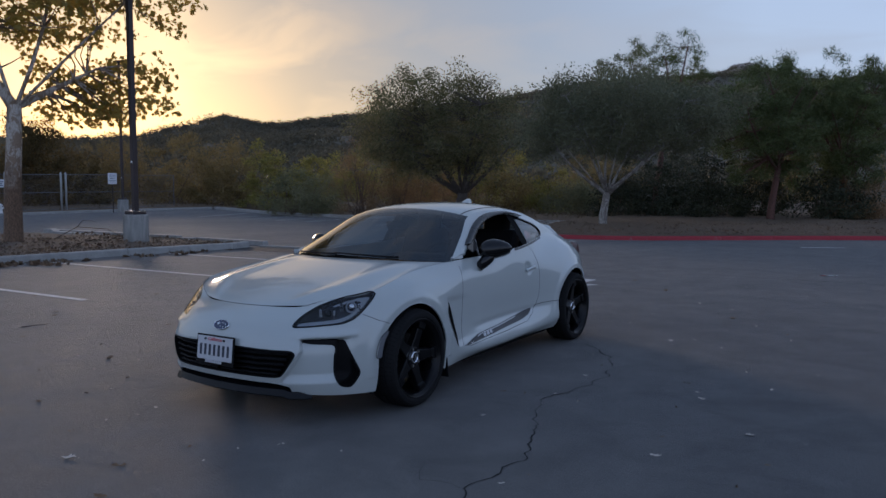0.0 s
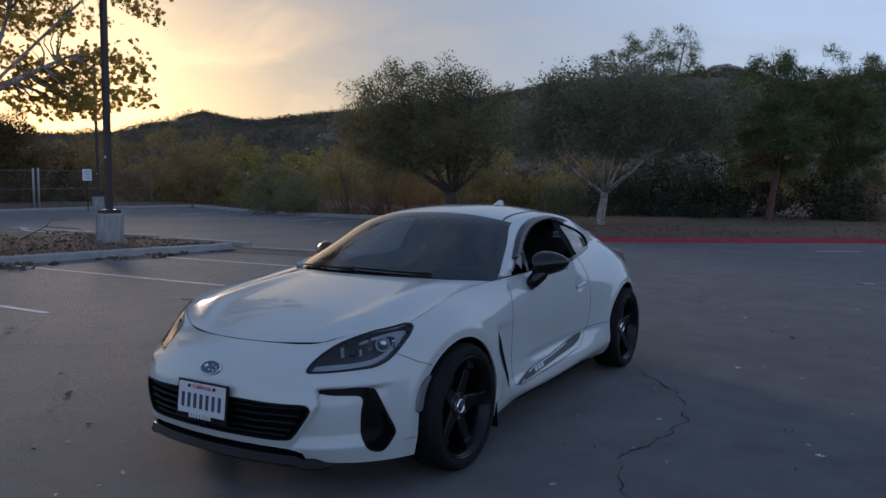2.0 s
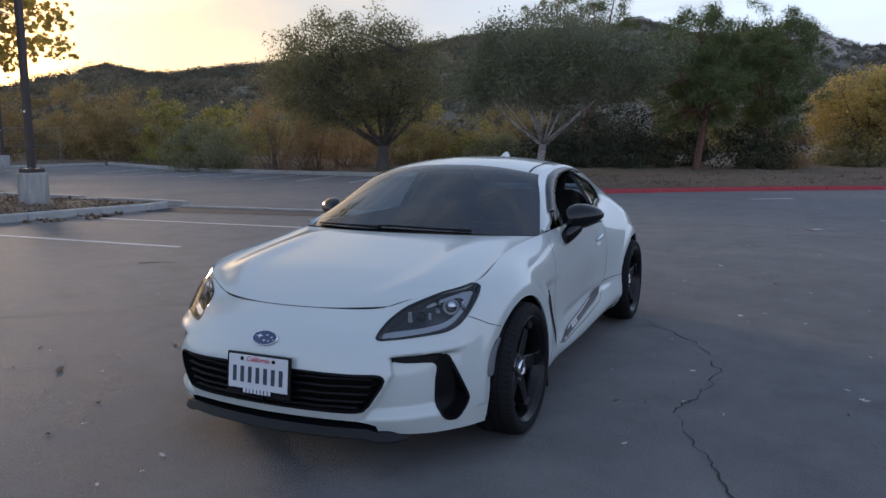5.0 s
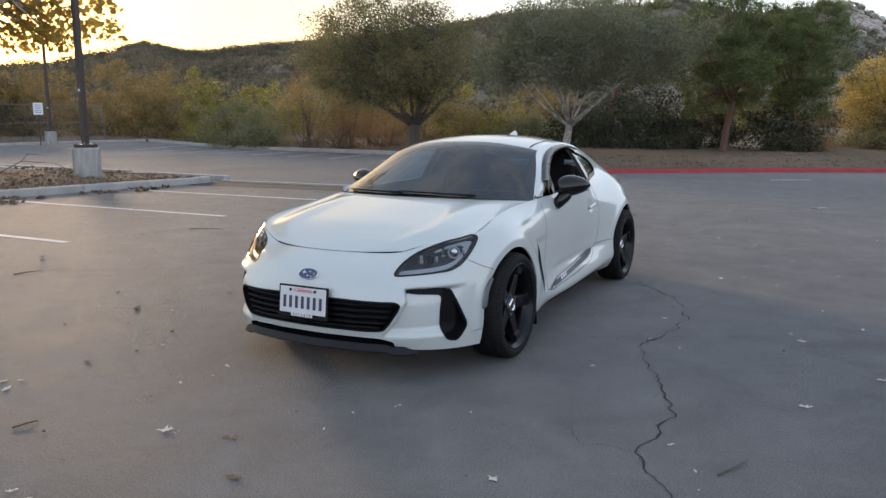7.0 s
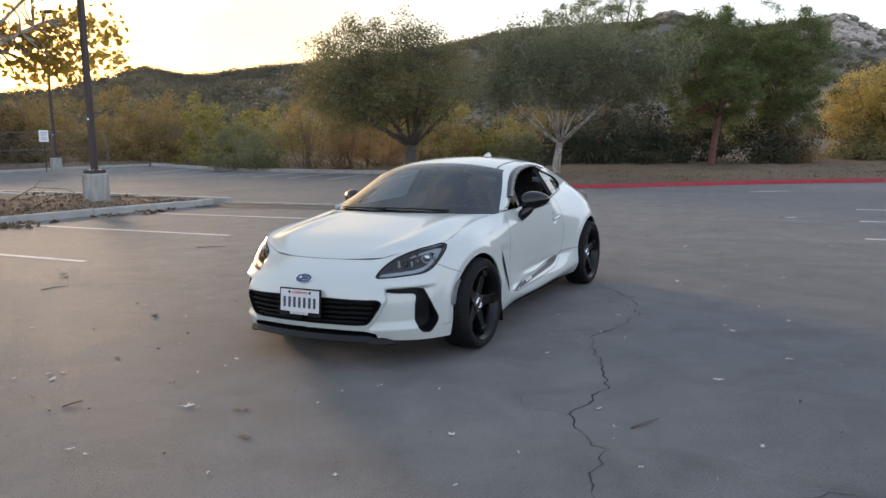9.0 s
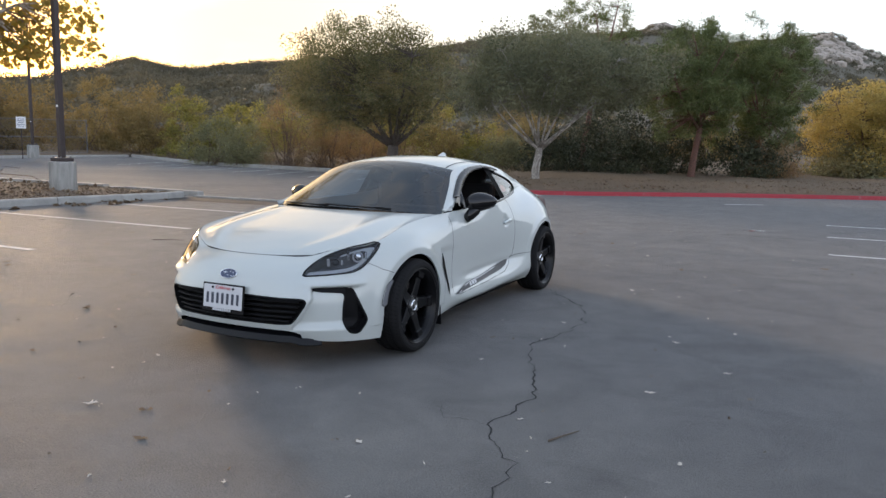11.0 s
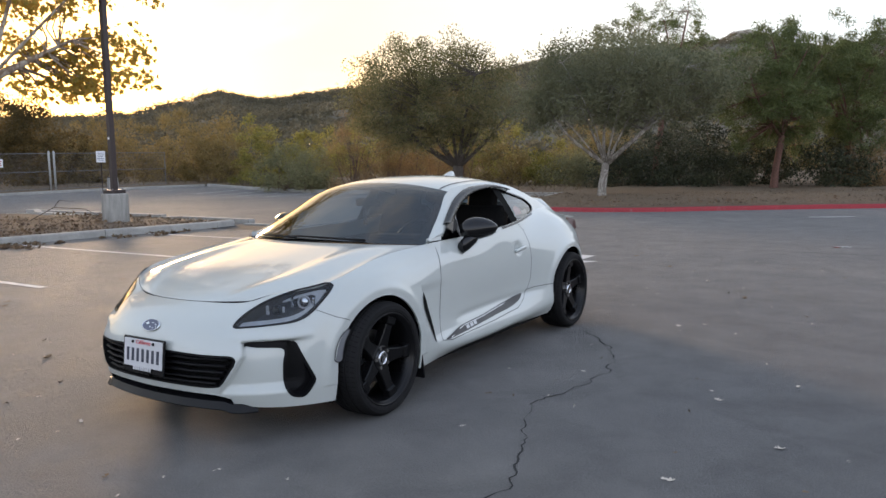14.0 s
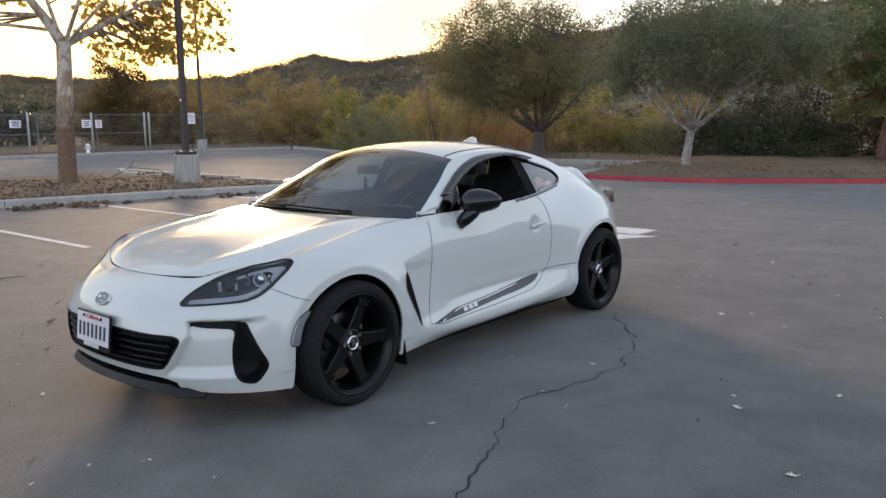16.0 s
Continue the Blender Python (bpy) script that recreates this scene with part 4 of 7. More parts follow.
EYE0 = (3.0, -5.0)
SHRUBS = [
    # azimuth, distance, half width, height, leaf, label
    (68.0, 60, 4.2, 3.6, DARK_LEAF, "dark evergreen bush behind the fence"),
    (60.6, 57, 3.6, 7.6, RIM_LEAF, "tall dark bush behind the fence, rimmed by the low sun"),
    (57.6, 61, 2.6, 4.6, RIM_LEAF, "brown-green bush behind the fence"),
    (56.0, 61, 3.6, 4.8, OLIVE_LEAF, "olive-brown bush at the lot's edge"),
    (51.6, 60, 5.0, 6.0, OLIVE_LEAF, "tall olive-gold bush at the lot's edge"),
    (47.6, 58, 3.8, 5.2, OLIVE_LEAF, "tall olive-gold bush at the lot's edge"),
    (45.0, 52, 2.8, 4.4, GREEN_LEAF, "yellow-green bush at the lot's edge"),
    (43.4, 46, 2.3, 2.7, SAGE_LEAF, "pale sage bush at the lot's edge"),
    (41.4, 44, 1.8, 2.4, SAGE_LEAF, "pale sage bush at the lot's edge"),
    (42.2, 53, 2.6, 4.2, GREEN_LEAF, "yellow-green bush at the lot's edge"),
    (38.2, 41, 2.3, 4.9, RUST_LEAF, "tall rust-brown bush with bare stems"),
    (35.6, 39, 2.0, 3.5, RUST_LEAF, "rust-brown bush with bare stems"),
    (32.8, 40, 2.2, 3.1, RUST_LEAF, "rust-brown bush with bare stems"),
    (30.2, 43, 2.4, 3.3, RUST_LEAF, "rust-brown bush under the oak"),
    (26.6, 42, 2.3, 3.0, OLIVE_LEAF, "olive-gold bush behind the oak"),
    (23.6, 41, 2.0, 2.7, GREEN_LEAF, "yellow-green bush between the trees"),
    (21.4, 38, 2.0, 2.3, SAGE_LEAF, "pale sage bush between the trees"),
    (18.2, 35, 2.0, 2.9, DARK_LEAF, "dark leathery bush behind the pale tree"),
    (15.2, 34, 2.2, 3.0, DARK_LEAF, "dark leathery bush under the pines"),
    (12.0, 33.5, 2.0, 2.7, DARK_LEAF, "dark leathery bush under the pines"),
    (9.0, 36, 1.9, 2.5, DARK_LEAF, "dark leathery bush under the pines"),
    (4.4, 33.5, 2.0, 2.4, DARK_LEAF, "thin dark undergrowth with bare stems"),
    (2.4, 34, 1.6, 2.2, RUST_LEAF, "thin brown undergrowth with bare stems"),
    (-2.2, 37, 2.2, 1.6, SAGE_LEAF, "low straw-coloured bush by the kerb"),
    (-5.0, 39, 2.4, 2.0, SAGE_LEAF, "low straw-coloured bush by the kerb"),
    (28.5, 54, 4.5, 4.6, GREEN_LEAF, "green bush beyond the oak"),
    (34.0, 56, 4.5, 4.4, OLIVE_LEAF, "olive-gold bush beyond the lot's edge"),
    (20.0, 52, 4.5, 4.4, OLIVE_LEAF, "olive-gold bush beyond the trees"),
    (14.0, 50, 4.5, 4.6, DARK_LEAF, "dark bush beyond the pines"),
    (7.0, 52, 4.5, 4.0, OLIVE_LEAF, "olive-gold bush beyond the pines"),
    (38.5, 62, 5.0, 5.0, GREEN_LEAF, "green bush beyond the lot's edge"),
    (49.5, 66, 5.5, 5.4, OLIVE_LEAF, "olive-gold bush beyond the lot's edge"),
    (72.5, 56, 4.0, 3.4, OLIVE_LEAF, "olive-brown bush behind the fence"),
    (77.0, 52, 4.0, 3.4, DARK_LEAF, "dark evergreen bush behind the fence"),
]
for i, (az, dist, rw, hh, mat_, lab) in enumerate(SHRUBS):
    x, y, _ = ray_spot(EYE0, az, dist)
    few = 70 if rw < 3 else 110 if hh < 7 else 240
    leaf_ = 0.060 if dist < 48 else 0.085
    shrub("bush", (x, y, float(rise(x, y)) + 0.2), (rw, rw * 0.9, hh * 1.08), few, 105, leaf_, mat_, lab, 100 + i,
          "needle" if mat_ in (RUST_LEAF,) else "oval", 26 if mat_ in (RUST_LEAF, OLIVE_LEAF) else 12, 0.5 if rw < 3 else 0.75)


# dry grass and litter
def tufts():
    rng = np.random.default_rng(3)
    line = spread(EDGE_FAR, 0.5) + spread(EDGE_LEFT[:3], 0.6) + spread([(-9.0, 24.8), (-5.5, 26.0)], 0.12)
    V = []
    for x, y in line:
        for _ in range(26):
            o = 1.0 + rng.random() * 5.0
            away = Vector((x - 5, y + 25, 0)).normalized()
            p = np.array([x + away.x * o + rng.normal() * 0.6, y + away.y * o + rng.normal() * 0.6, float(rise(x, y)) + 0.22])
            h = rng.uniform(0.12, 0.42)
            d = np.array([rng.normal() * 0.2, rng.normal() * 0.2, h])
            s = np.array([rng.normal(), rng.normal(), 0]) * 0.012
            V += [p - s, p + s, p + d + s * 0.3, p + d - s * 0.3]
    tagged(leaf_mesh("dry_grass", np.array(V), 4, STRAW), "dry straw-coloured grass at the kerb", "grass", "", "stuff")


tufts()


# ---- hills ----
RIDGE_AZ = [-40, -15, -4, -2.3, -0.4, 1.9, 5.7, 8.3, 10.4, 13.6, 19.5, 23.6, 27.8, 34, 40.5, 44, 45.8, 48.6, 51.4, 54, 60, 69, 80, 110]
RIDGE_EL = [5.0, 6.0, 6.3, 6.9, 7.95, 7.8, 7.5, 8.2, 8.9, 8.2, 8.1, 7.8, 7.0, 6.3, 5.55, 5.0, 4.95, 5.45, 4.4, 3.7, 3.55, 3.5, 3.3, 3.0]


def hill_reach(az):
    return 430 + 330 * float(step(17, 9, az))


def hill_height(az, r):
    reach = hill_reach(az)
    el = float(np.interp(az, RIDGE_AZ, RIDGE_EL))
    f = r / reach
    up = reach * math.tan(radians(el)) * (min(f, 1.0) ** 1.45 if f <= 1 else max(0.0, 1 - 0.8 * (f - 1)))
    x, y = -r * math.sin(radians(az)), r * math.cos(radians(az))
    rough = noise.fractal(Vector((x, y, 0)) * 0.012, 0.8, 2.0, 4) * 7.0 * min(1, f) * float(step(0.15, 0.5, f)) * (1 - 0.75 * float(step(0.8, 1.0, f)))
    return 0.2 + max(0.2, up + rough) * float(step(44, 150, r))


def build_hills():
    azs = np.arange(-60, 125.1, 0.8)
    rs = np.concatenate([np.linspace(58, 400, 32), np.linspace(415, 1050, 30)])
    V, F = [], []
    for az in azs:
        for r in rs:
            V.append((-r * math.sin(radians(az)), r * math.cos(radians(az)), hill_height(az, r) + (0.3 if r > 70 else 0.2)))
    m = len(rs)
    F = [(i * m + j, (i + 1) * m + j, (i + 1) * m + j + 1, i * m + j + 1) for i in range(len(azs) - 1) for j in range(m - 1)]
    tagged(obj("hill", V, F, HILLSIDE, smooth=True), "scrub-covered hills round the valley", "hill", "", "structure")
    # wide level ground out to the horizon
    V = [(0, 0, -0.4)]
    n = 64
    for r in (90, 400, 4500):
        V += [(r * math.cos(2 * math.pi * k / n), r * math.sin(2 * math.pi * k / n), -0.4) for k in range(n)]
    F = [(0, 1 + k, 1 + (k + 1) % n) for k in range(n)]
    for j in range(2):
        F += [(1 + j * n + k, 1 + (j + 1) * n + k, 1 + (j + 1) * n + (k + 1) % n, 1 + j * n + (k + 1) % n) for k in range(n)]
    tagged(obj("plain", V, F, HILLSIDE), "level scrub land out to the horizon", "ground", "", "structure")


build_hills()


def build_scrub():
    """Round scrub and oaks all over the hills, with ragged tops along the ridge."""
    rng = np.random.default_rng(9)
    C, R = [], []
    for _ in range(9500):
        az = rng.uniform(-8, 78)
        reach = hill_reach(az)
        f = rng.random() ** 0.5 * 0.98 + 0.03
        if rng.random() < 0.25:
            f = rng.uniform(0.9, 1.02)
        r = max(75.0, f * reach)
        s = rng.uniform(1.5, 3.6) * (1.0 if r > 200 else 0.8)
        if az < 9 and rng.random() < 0.4:
            s *= 0.6
        h = hill_height(az, r)
        C.append((-r * math.sin(radians(az)), r * math.cos(radians(az)), h + s * 0.5))
        R.append((s, s, s * 0.8))
    V, k = leaf_cloud(rng, C, R, 58, 0.50, "oval")
    tagged(leaf_mesh("hill_scrub", V, k, SCRUB_LEAF), "dark green chaparral and oaks covering the hills", "scrub", "", "stuff")
    # boulders on the further hill
    V, F = [], []
    for _ in range(420):
        az = rng.normal(0.0, 2.6)
        f = rng.uniform(0.55, 1.0)
        if rng.random() < 0.5:
            az, f = rng.normal(-0.8, 0.9), rng.uniform(0.62, 0.80)
        elif rng.random() < 0.3:
            az, f = rng.normal(10.4, 1.0), rng.uniform(0.95, 1.0)
        r = f * hill_reach(az)
        s = rng.uniform(1.2, 4.2)
        c = Vector((-r * math.sin(radians(az)), r * math.cos(radians(az)), hill_height(az, r) + s * 0.25))
        bm = bmesh.new()
        bmesh.ops.create_icosphere(bm, subdivisions=1, radius=s)
        n0 = len(V)
        for v in bm.verts:
            w = v.co * (1 + 0.35 * noise.noise(v.co * 0.7 + c))
            V.append((c.x + w.x, c.y + w.y, c.z + w.z * 0.75))
        bm.verts.index_update()
        F += [tuple(n0 + v.index for v in f_.verts) for f_ in bm.faces]
        bm.free()
    tagged(obj("boulders", V, F, ROCK), "pale boulders scattered on the further hillside", "rock", "", "stuff")


build_scrub()


# ---- litter on the asphalt ----
def dry_leaf_mesh(seed, size):
    rng = np.random.default_rng(seed)
    V, F = [], []
    n = 9
    for i in range(n):
        t = i / (n - 1) * 2 - 1
        w = 0.46 * (1 - t * t) ** 0.6 * (1 + 0.45 * rng.normal())
        curl = 0.20 * t * t + 0.05 * rng.normal()
        V += [(t, -w, curl + 0.28 * abs(w)), (t, 0.1 * rng.normal(), curl), (t, w, curl + 0.18 * abs(w))]
    F = [(3 * i + k, 3 * i + 3 + k, 3 * i + 4 + k, 3 * i + 1 + k) for i in range(n - 1) for k in (0, 1)]
    V = np.array(V) * size
    V[:, 2] -= V[:, 2].min()
    return V, F


def build_litter():
    rng = np.random.default_rng(17)
    brown = [obj("dry_leaf", *dry_leaf_mesh(i, 0.037), DRY_LEAF) for i in range(3)]
    pale = [obj("dry_leaf", *dry_leaf_mesh(20 + i, 0.026), PALE_LEAF) for i in range(3)]
    spots = [(1.87, 3.26, 0, 1.3), (3.35, 4.26, 0, 1.6), (-0.15, 6.15, 0, 1.4), (0.6, 5.2, 0, 1.5), (1.3, 4.2, 1, 1.2), (2.0, 5.6, 0, 1.0)]
    for x, y, s in ((-2.61, -2.42, 0.7), (-2.67, -2.19, 0.9), (-1.39, -2.95, 1.0), (-1.26, -3.02, 1.2), (-1.32, -2.90, 0.8), (-1.50, -3.11, 0.9), (-0.18, -3.70, 0.9),
                    (-0.06, -3.71, 0.6), (-0.11, -3.03, 1.5), (-0.51, -2.21, 0.9), (-0.53, -2.54, 0.6), (1.13, -3.40, 0.7), (0.51, -2.69, 0.6), (0.52, -2.47, 0.5),
                    (1.38, -2.79, 1.1), (1.64, -3.27, 0.5), (1.33, -1.26, 0.8), (1.48, 0.02, 0.9), (1.93, -2.15, 0.8), (2.37, -0.18, 1.1), (2.30, -0.02, 0.7),
                    (2.43, -1.40, 1.2), (2.72, 0.30, 0.9), (2.78, -0.79, 1.1), (2.74, -2.33, 0.9), (2.29, -2.78, 0.5), (1.65, 1.68, 1.2), (1.82, 1.84, 0.7), (2.11, 1.59, 0.6)):
        spots.append((x, y, 1, s))
    for x, y, s in ((-4.57, -0.49, 1.3), (-3.00, -0.20, 0.9), (-3.02, -2.35, 1.7), (-3.60, -1.37, 0.8), (-1.27, -2.53, 0.9), (-1.07, -3.29, 0.5), (-2.07, -1.49, 1.5),
                    (0.21, -2.96, 1.0), (0.48, -3.24, 1.1), (-1.83, -0.78, 0.9), (0.28, -2.59, 0.6), (-0.25, -3.44, 0.4), (2.37, -1.08, 0.4), (-4.79, -0.35, 1.2)):
        spots.append((x, y, 0, s))
    for _ in range(170):
        x, y = rng.uniform(-11, 8), rng.uniform(-3.5, 14)
        if -5.0 < x < 3.2 and y < 2.4:
            continue
        spots.append((x, y, int(rng.random() < (0.75 if x > 0 else 0.25)), rng.uniform(0.35, 1.15)))
    used = set()
    for i, (x, y, p, s) in enumerate(spots):
        src = (pale if p else brown)[i % 3]
        m = Matrix.LocRotScale((x, y, 0.001 + float(rise(x, y))), Euler((0, 0, rng.uniform(0, 6.28))), None)
        if src.name not in used:
            used.add(src.name)
            ob = src
            ob.matrix_basis = m
        else:
            ob = copy_thing(src, m)
        ob.scale = (s, s, s)
        tagged(ob, "bleached curled leaf on the asphalt" if p else "brown curled dry leaf on the asphalt", "leaf", "fallen leaves on the asphalt")
    # a crumpled red and white wrapper
    v, f = dry_leaf_mesh(77, 0.11)
    ob = tagged(obj("wrapper", v, f, SIGN_WHITE), "crumpled red and white paper wrapper on the asphalt", "litter")
    ob.matrix_basis = pose(2.34, 8.40, 0.002 + float(rise(2.34, 8.4)), 0, 0, 25)
    v, f = dry_leaf_mesh(78, 0.07)
    sheet = obj("paper", v, f, SIGN_RED, ob)
    sheet.location = (-0.10, 0.02, 0.0)
    # twigs
    for (ax, ay), (bx, by) in (((2.15, -2.36), (2.24, -2.17)), ((-0.74, -3.33), (-0.72, -3.22)), ((-4.12, -1.10), (-4.07, -0.85)), ((-5.0, 1.9), (-4.6, 2.1))):
        v, f = tube([(ax, ay, 0.006), (0.5 * (ax + bx) + 0.01, 0.5 * (ay + by), 0.012), (bx, by, 0.006)], [0.005, 0.004, 0.002], 6)
        tagged(obj("twig", v, f, TWIG, None, True), "short dry twig on the asphalt", "twig", "fallen twigs")
    # drifts of leaves along the island kerb and over its soil
    V = []
    cents, rad = [], []
    for _ in range(260):
        y = rng.uniform(-6, 8)
        xk = float(np.interp(y, [p[1] for p in ISLAND_NEAR], [p[0] for p in ISLAND_NEAR]))
        if rng.random() < 0.55:
            y = rng.choice([2.6, 5.6, 0.2]) + rng.normal() * 0.5
            cents.append((xk + 0.18 + abs(rng.normal()) * 0.16, y, 0.02))
            rad.append((0.14, 0.2, 0.015))
        else:
            cents.append((xk - 0.3 - rng.random() * 6.5, y, 0.20))
            rad.append((0.4, 0.4, 0.03))
    V, k = leaf_cloud(rng, cents, rad, 7, 0.055, "star", 0.6)
    tagged(leaf_mesh("leaf_litter", V, k, DRY_LEAF), "drifts of brown fallen leaves along the island kerb", "leaf litter", "", "stuff")
    cents, rad = [], []
    for x, y in spread(EDGE_RED, 0.25):
        for _ in range(2):
            o = rng.uniform(0.2, 4.5)
            cents.append((x + rng.normal() * 0.3 - 0.4 * o, y + o, 0.24))
            rad.append((0.4, 0.4, 0.05))
    V, k = leaf_cloud(rng, cents, rad, 9, 0.05, "oval", 0.6)
    tagged(leaf_mesh("mulch_litter", V, k, DRY_LEAF), "brown leaf and bark litter behind the red kerb", "leaf litter", "", "stuff")
    # bare fallen branch on the island
    v, f = join(tube([(-14.3, 5.2, 0.25), (-13.8, 5.5, 0.55), (-13.2, 5.9, 0.50), (-12.7, 6.0, 0.3)], [0.012, 0.010, 0.008, 0.005], 6),
                tube([(-13.8, 5.5, 0.55), (-13.4, 5.4, 0.72), (-13.0, 5.5, 0.70)], [0.008, 0.006, 0.003], 5))
    tagged(obj("branch", v, f, TWIG, None, True), "bare dry branch lying on the island soil", "branch")


build_litter()


def grit():
    """Loose grit and leaf crumbs over the asphalt."""
    rng = np.random.default_rng(53)
    for name, mat, n, size, label in (("dark_grit", CHIP, 420, 0.010, "dark crumbs of leaf and bark on the asphalt"), ("pale_grit", PALE_LEAF, 260, 0.009, "pale grit and leaf crumbs on the asphalt")):
        C = np.stack([rng.uniform(-9, 7, n), -4.2 + 15 * rng.random(n) ** 1.3, np.full(n, 0.006)], 1)
        C = C[~((np.abs(C[:, 0]) < 1.0) & (np.abs(C[:, 1]) < 2.3))]
        V, k = leaf_cloud(rng, C, np.full((len(C), 3), (0.03, 0.03, 0.002)), 2, size, "oval", 0.6)
        tagged(leaf_mesh(name, V, k, mat), label, "grit", "", "stuff")


grit()


def chips():
    """Loose bark chips over the planting beds."""
    rng = np.random.default_rng(29)
    C, R = [], []
    for _ in range(2600):
        y = rng.uniform(-5, 8.1)
        xk = float(np.interp(y, [p[1] for p in ISLAND_NEAR], [p[0] for p in ISLAND_NEAR]))
        f = rng.random() ** 1.6
        C.append((xk - 0.2 - f * 7.0, y, 0.14 + 0.10 * math.sin(math.pi * min(1, (f * 7 + 0.2) / 7.5 * 1.1)) * float(step(8.3, 7.0, y))))
        R.append((0.10, 0.10, 0.02))
    for x, y in spread(EDGE_RED, 0.10):
        for _ in range(5):
            o = 0.2 + 5.5 * rng.random() ** 1.4
            C.append((x + rng.normal() * 0.3 - 0.35 * o, y + o, 0.17 + 0.14 * float(step(0.3, 3.0, o))))
            R.append((0.14, 0.14, 0.03))
    V, k = leaf_cloud(rng, C, R, 5, 0.030, "oval", 0.5)
    tagged(leaf_mesh("bark_chips", V, k, CHIP), "loose brown bark chips over the planting beds", "mulch", "", "stuff")


chips()

# ---- the car's skin: smooth surfaces spanned over a few profiles ----
def spline(knots, values, at):
    """Natural cubic spline through values (n, k) at the knots, taken at the places given."""
    t, v, q = np.asarray(knots, float), np.asarray(values, float), np.asarray(at, float)
    n = len(t)
    h = np.diff(t)
    A = np.eye(n)
    rhs = np.zeros_like(v)
    for i in range(1, n - 1):
        A[i, i - 1], A[i, i], A[i, i + 1] = h[i - 1], 2 * (h[i - 1] + h[i]), h[i]
        rhs[i] = 6 * ((v[i + 1] - v[i]) / h[i] - (v[i] - v[i - 1]) / h[i - 1])
    m = np.linalg.solve(A, rhs)
    i = np.clip(np.searchsorted(t, q, side="right") - 1, 0, n - 2)
    d = (q - t[i])[..., None]
    hi = h[i][..., None]
    a = v[i]
    b = (v[i + 1] - v[i]) / hi - hi * (2 * m[i] + m[i + 1]) / 6
    return a + b * d + m[i] / 2 * d ** 2 + (m[i + 1] - m[i]) / (6 * hi) * d ** 3


STATIONS = []


def station(x, y, angle, *rows):
    """A profile of the body side: plan point, outward angle (90: ahead, 0: sideways), and (inset, height) from sill to seam."""
    c, s = math.cos(radians(angle)), math.sin(radians(angle))
    STATIONS.append([(x - i * c, y + i * s, z) for i, z in rows])


station(0.00, -2.145, 90, (0.060, 0.20), (0.015, 0.28), (0.000, 0.38), (0.006, 0.47), (0.035, 0.555), (0.100, 0.62), (0.205, 0.668))
station(0.28, -2.125, 82, (0.060, 0.20), (0.015, 0.28), (0.000, 0.38), (0.008, 0.47), (0.045, 0.555), (0.110, 0.62), (0.215, 0.669))
station(0.52, -2.045, 68, (0.045, 0.19), (0.010, 0.28), (0.000, 0.38), (0.014, 0.47), (0.070, 0.560), (0.140, 0.63), (0.225, 0.678))
station(0.66, -1.925, 48, (0.035, 0.175), (0.008, 0.27), (0.000, 0.37), (0.012, 0.47), (0.055, 0.57), (0.130, 0.65), (0.190, 0.712))
station(0.765, -1.760, 30, (0.025, 0.165), (0.006, 0.26), (0.000, 0.37), (0.008, 0.48), (0.035, 0.59), (0.085, 0.68), (0.135, 0.735))
station(0.825, -1.600, 17, (0.020, 0.16), (0.004, 0.26), (0.000, 0.37), (0.004, 0.49), (0.020, 0.62), (0.060, 0.705), (0.105, 0.760))
station(0.873, -1.290, 3, (0.020, 0.17), (0.006, 0.28), (0.000, 0.42), (0.000, 0.56), (0.010, 0.67), (0.055, 0.762), (0.155, 0.812))
station(0.872, -0.950, -3, (0.020, 0.17), (0.006, 0.26), (0.000, 0.38), (0.006, 0.50), (0.018, 0.63), (0.065, 0.765), (0.160, 0.852))
station(0.866, -0.660, -4, (0.050, 0.17), (0.004, 0.23), (0.002, 0.30), (0.028, 0.42), (0.038, 0.60), (0.064, 0.76), (0.125, 0.872))
station(0.852, -0.100, -3, (0.070, 0.165), (0.002, 0.21), (0.012, 0.29), (0.050, 0.40), (0.048, 0.58), (0.066, 0.74), (0.108, 0.885))
station(0.845, 0.450, 1, (0.070, 0.165), (0.004, 0.22), (0.020, 0.30), (0.056, 0.41), (0.052, 0.58), (0.064, 0.74), (0.108, 0.915))
station(0.868, 0.900, 3, (0.050, 0.17), (0.006, 0.26), (0.014, 0.36), (0.022, 0.48), (0.026, 0.62), (0.074, 0.80), (0.195, 0.965))
station(0.888, 1.290, 0, (0.020, 0.18), (0.006, 0.30), (0.000, 0.42), (0.000, 0.55), (0.012, 0.66), (0.100, 0.85), (0.270, 0.985))
station(0.830, 1.610, -20, (0.020, 0.19), (0.006, 0.30), (0.000, 0.42), (0.006, 0.55), (0.024, 0.68), (0.072, 0.80), (0.190, 0.915))
station(0.708, 1.800, -42, (0.060, 0.22), (0.020, 0.30), (0.000, 0.42), (0.000, 0.56), (0.010, 0.70), (0.042, 0.79), (0.100, 0.868))
station(0.530, 1.955, -66, (0.080, 0.24), (0.030, 0.30), (0.000, 0.42), (0.000, 0.56), (0.004, 0.70), (0.030, 0.81), (0.065, 0.885))
station(0.000, 2.070, -90, (0.080, 0.24), (0.030, 0.30), (0.000, 0.42), (0.000, 0.56), (0.000, 0.70), (0.025, 0.86), (0.060, 0.975))

_cage = np.array(STATIONS)
_flip = np.array([-1.0, 1, 1])
_cage = np.concatenate([_cage[2:0:-1] * _flip, _cage, _cage[-2:-4:-1] * _flip])
_knots = np.concatenate([[0], np.cumsum(np.linalg.norm(np.diff(_cage[:, 3], axis=0), axis=1))])
_knots = _knots - _knots[2]
BELT_END = float(_knots[-3])


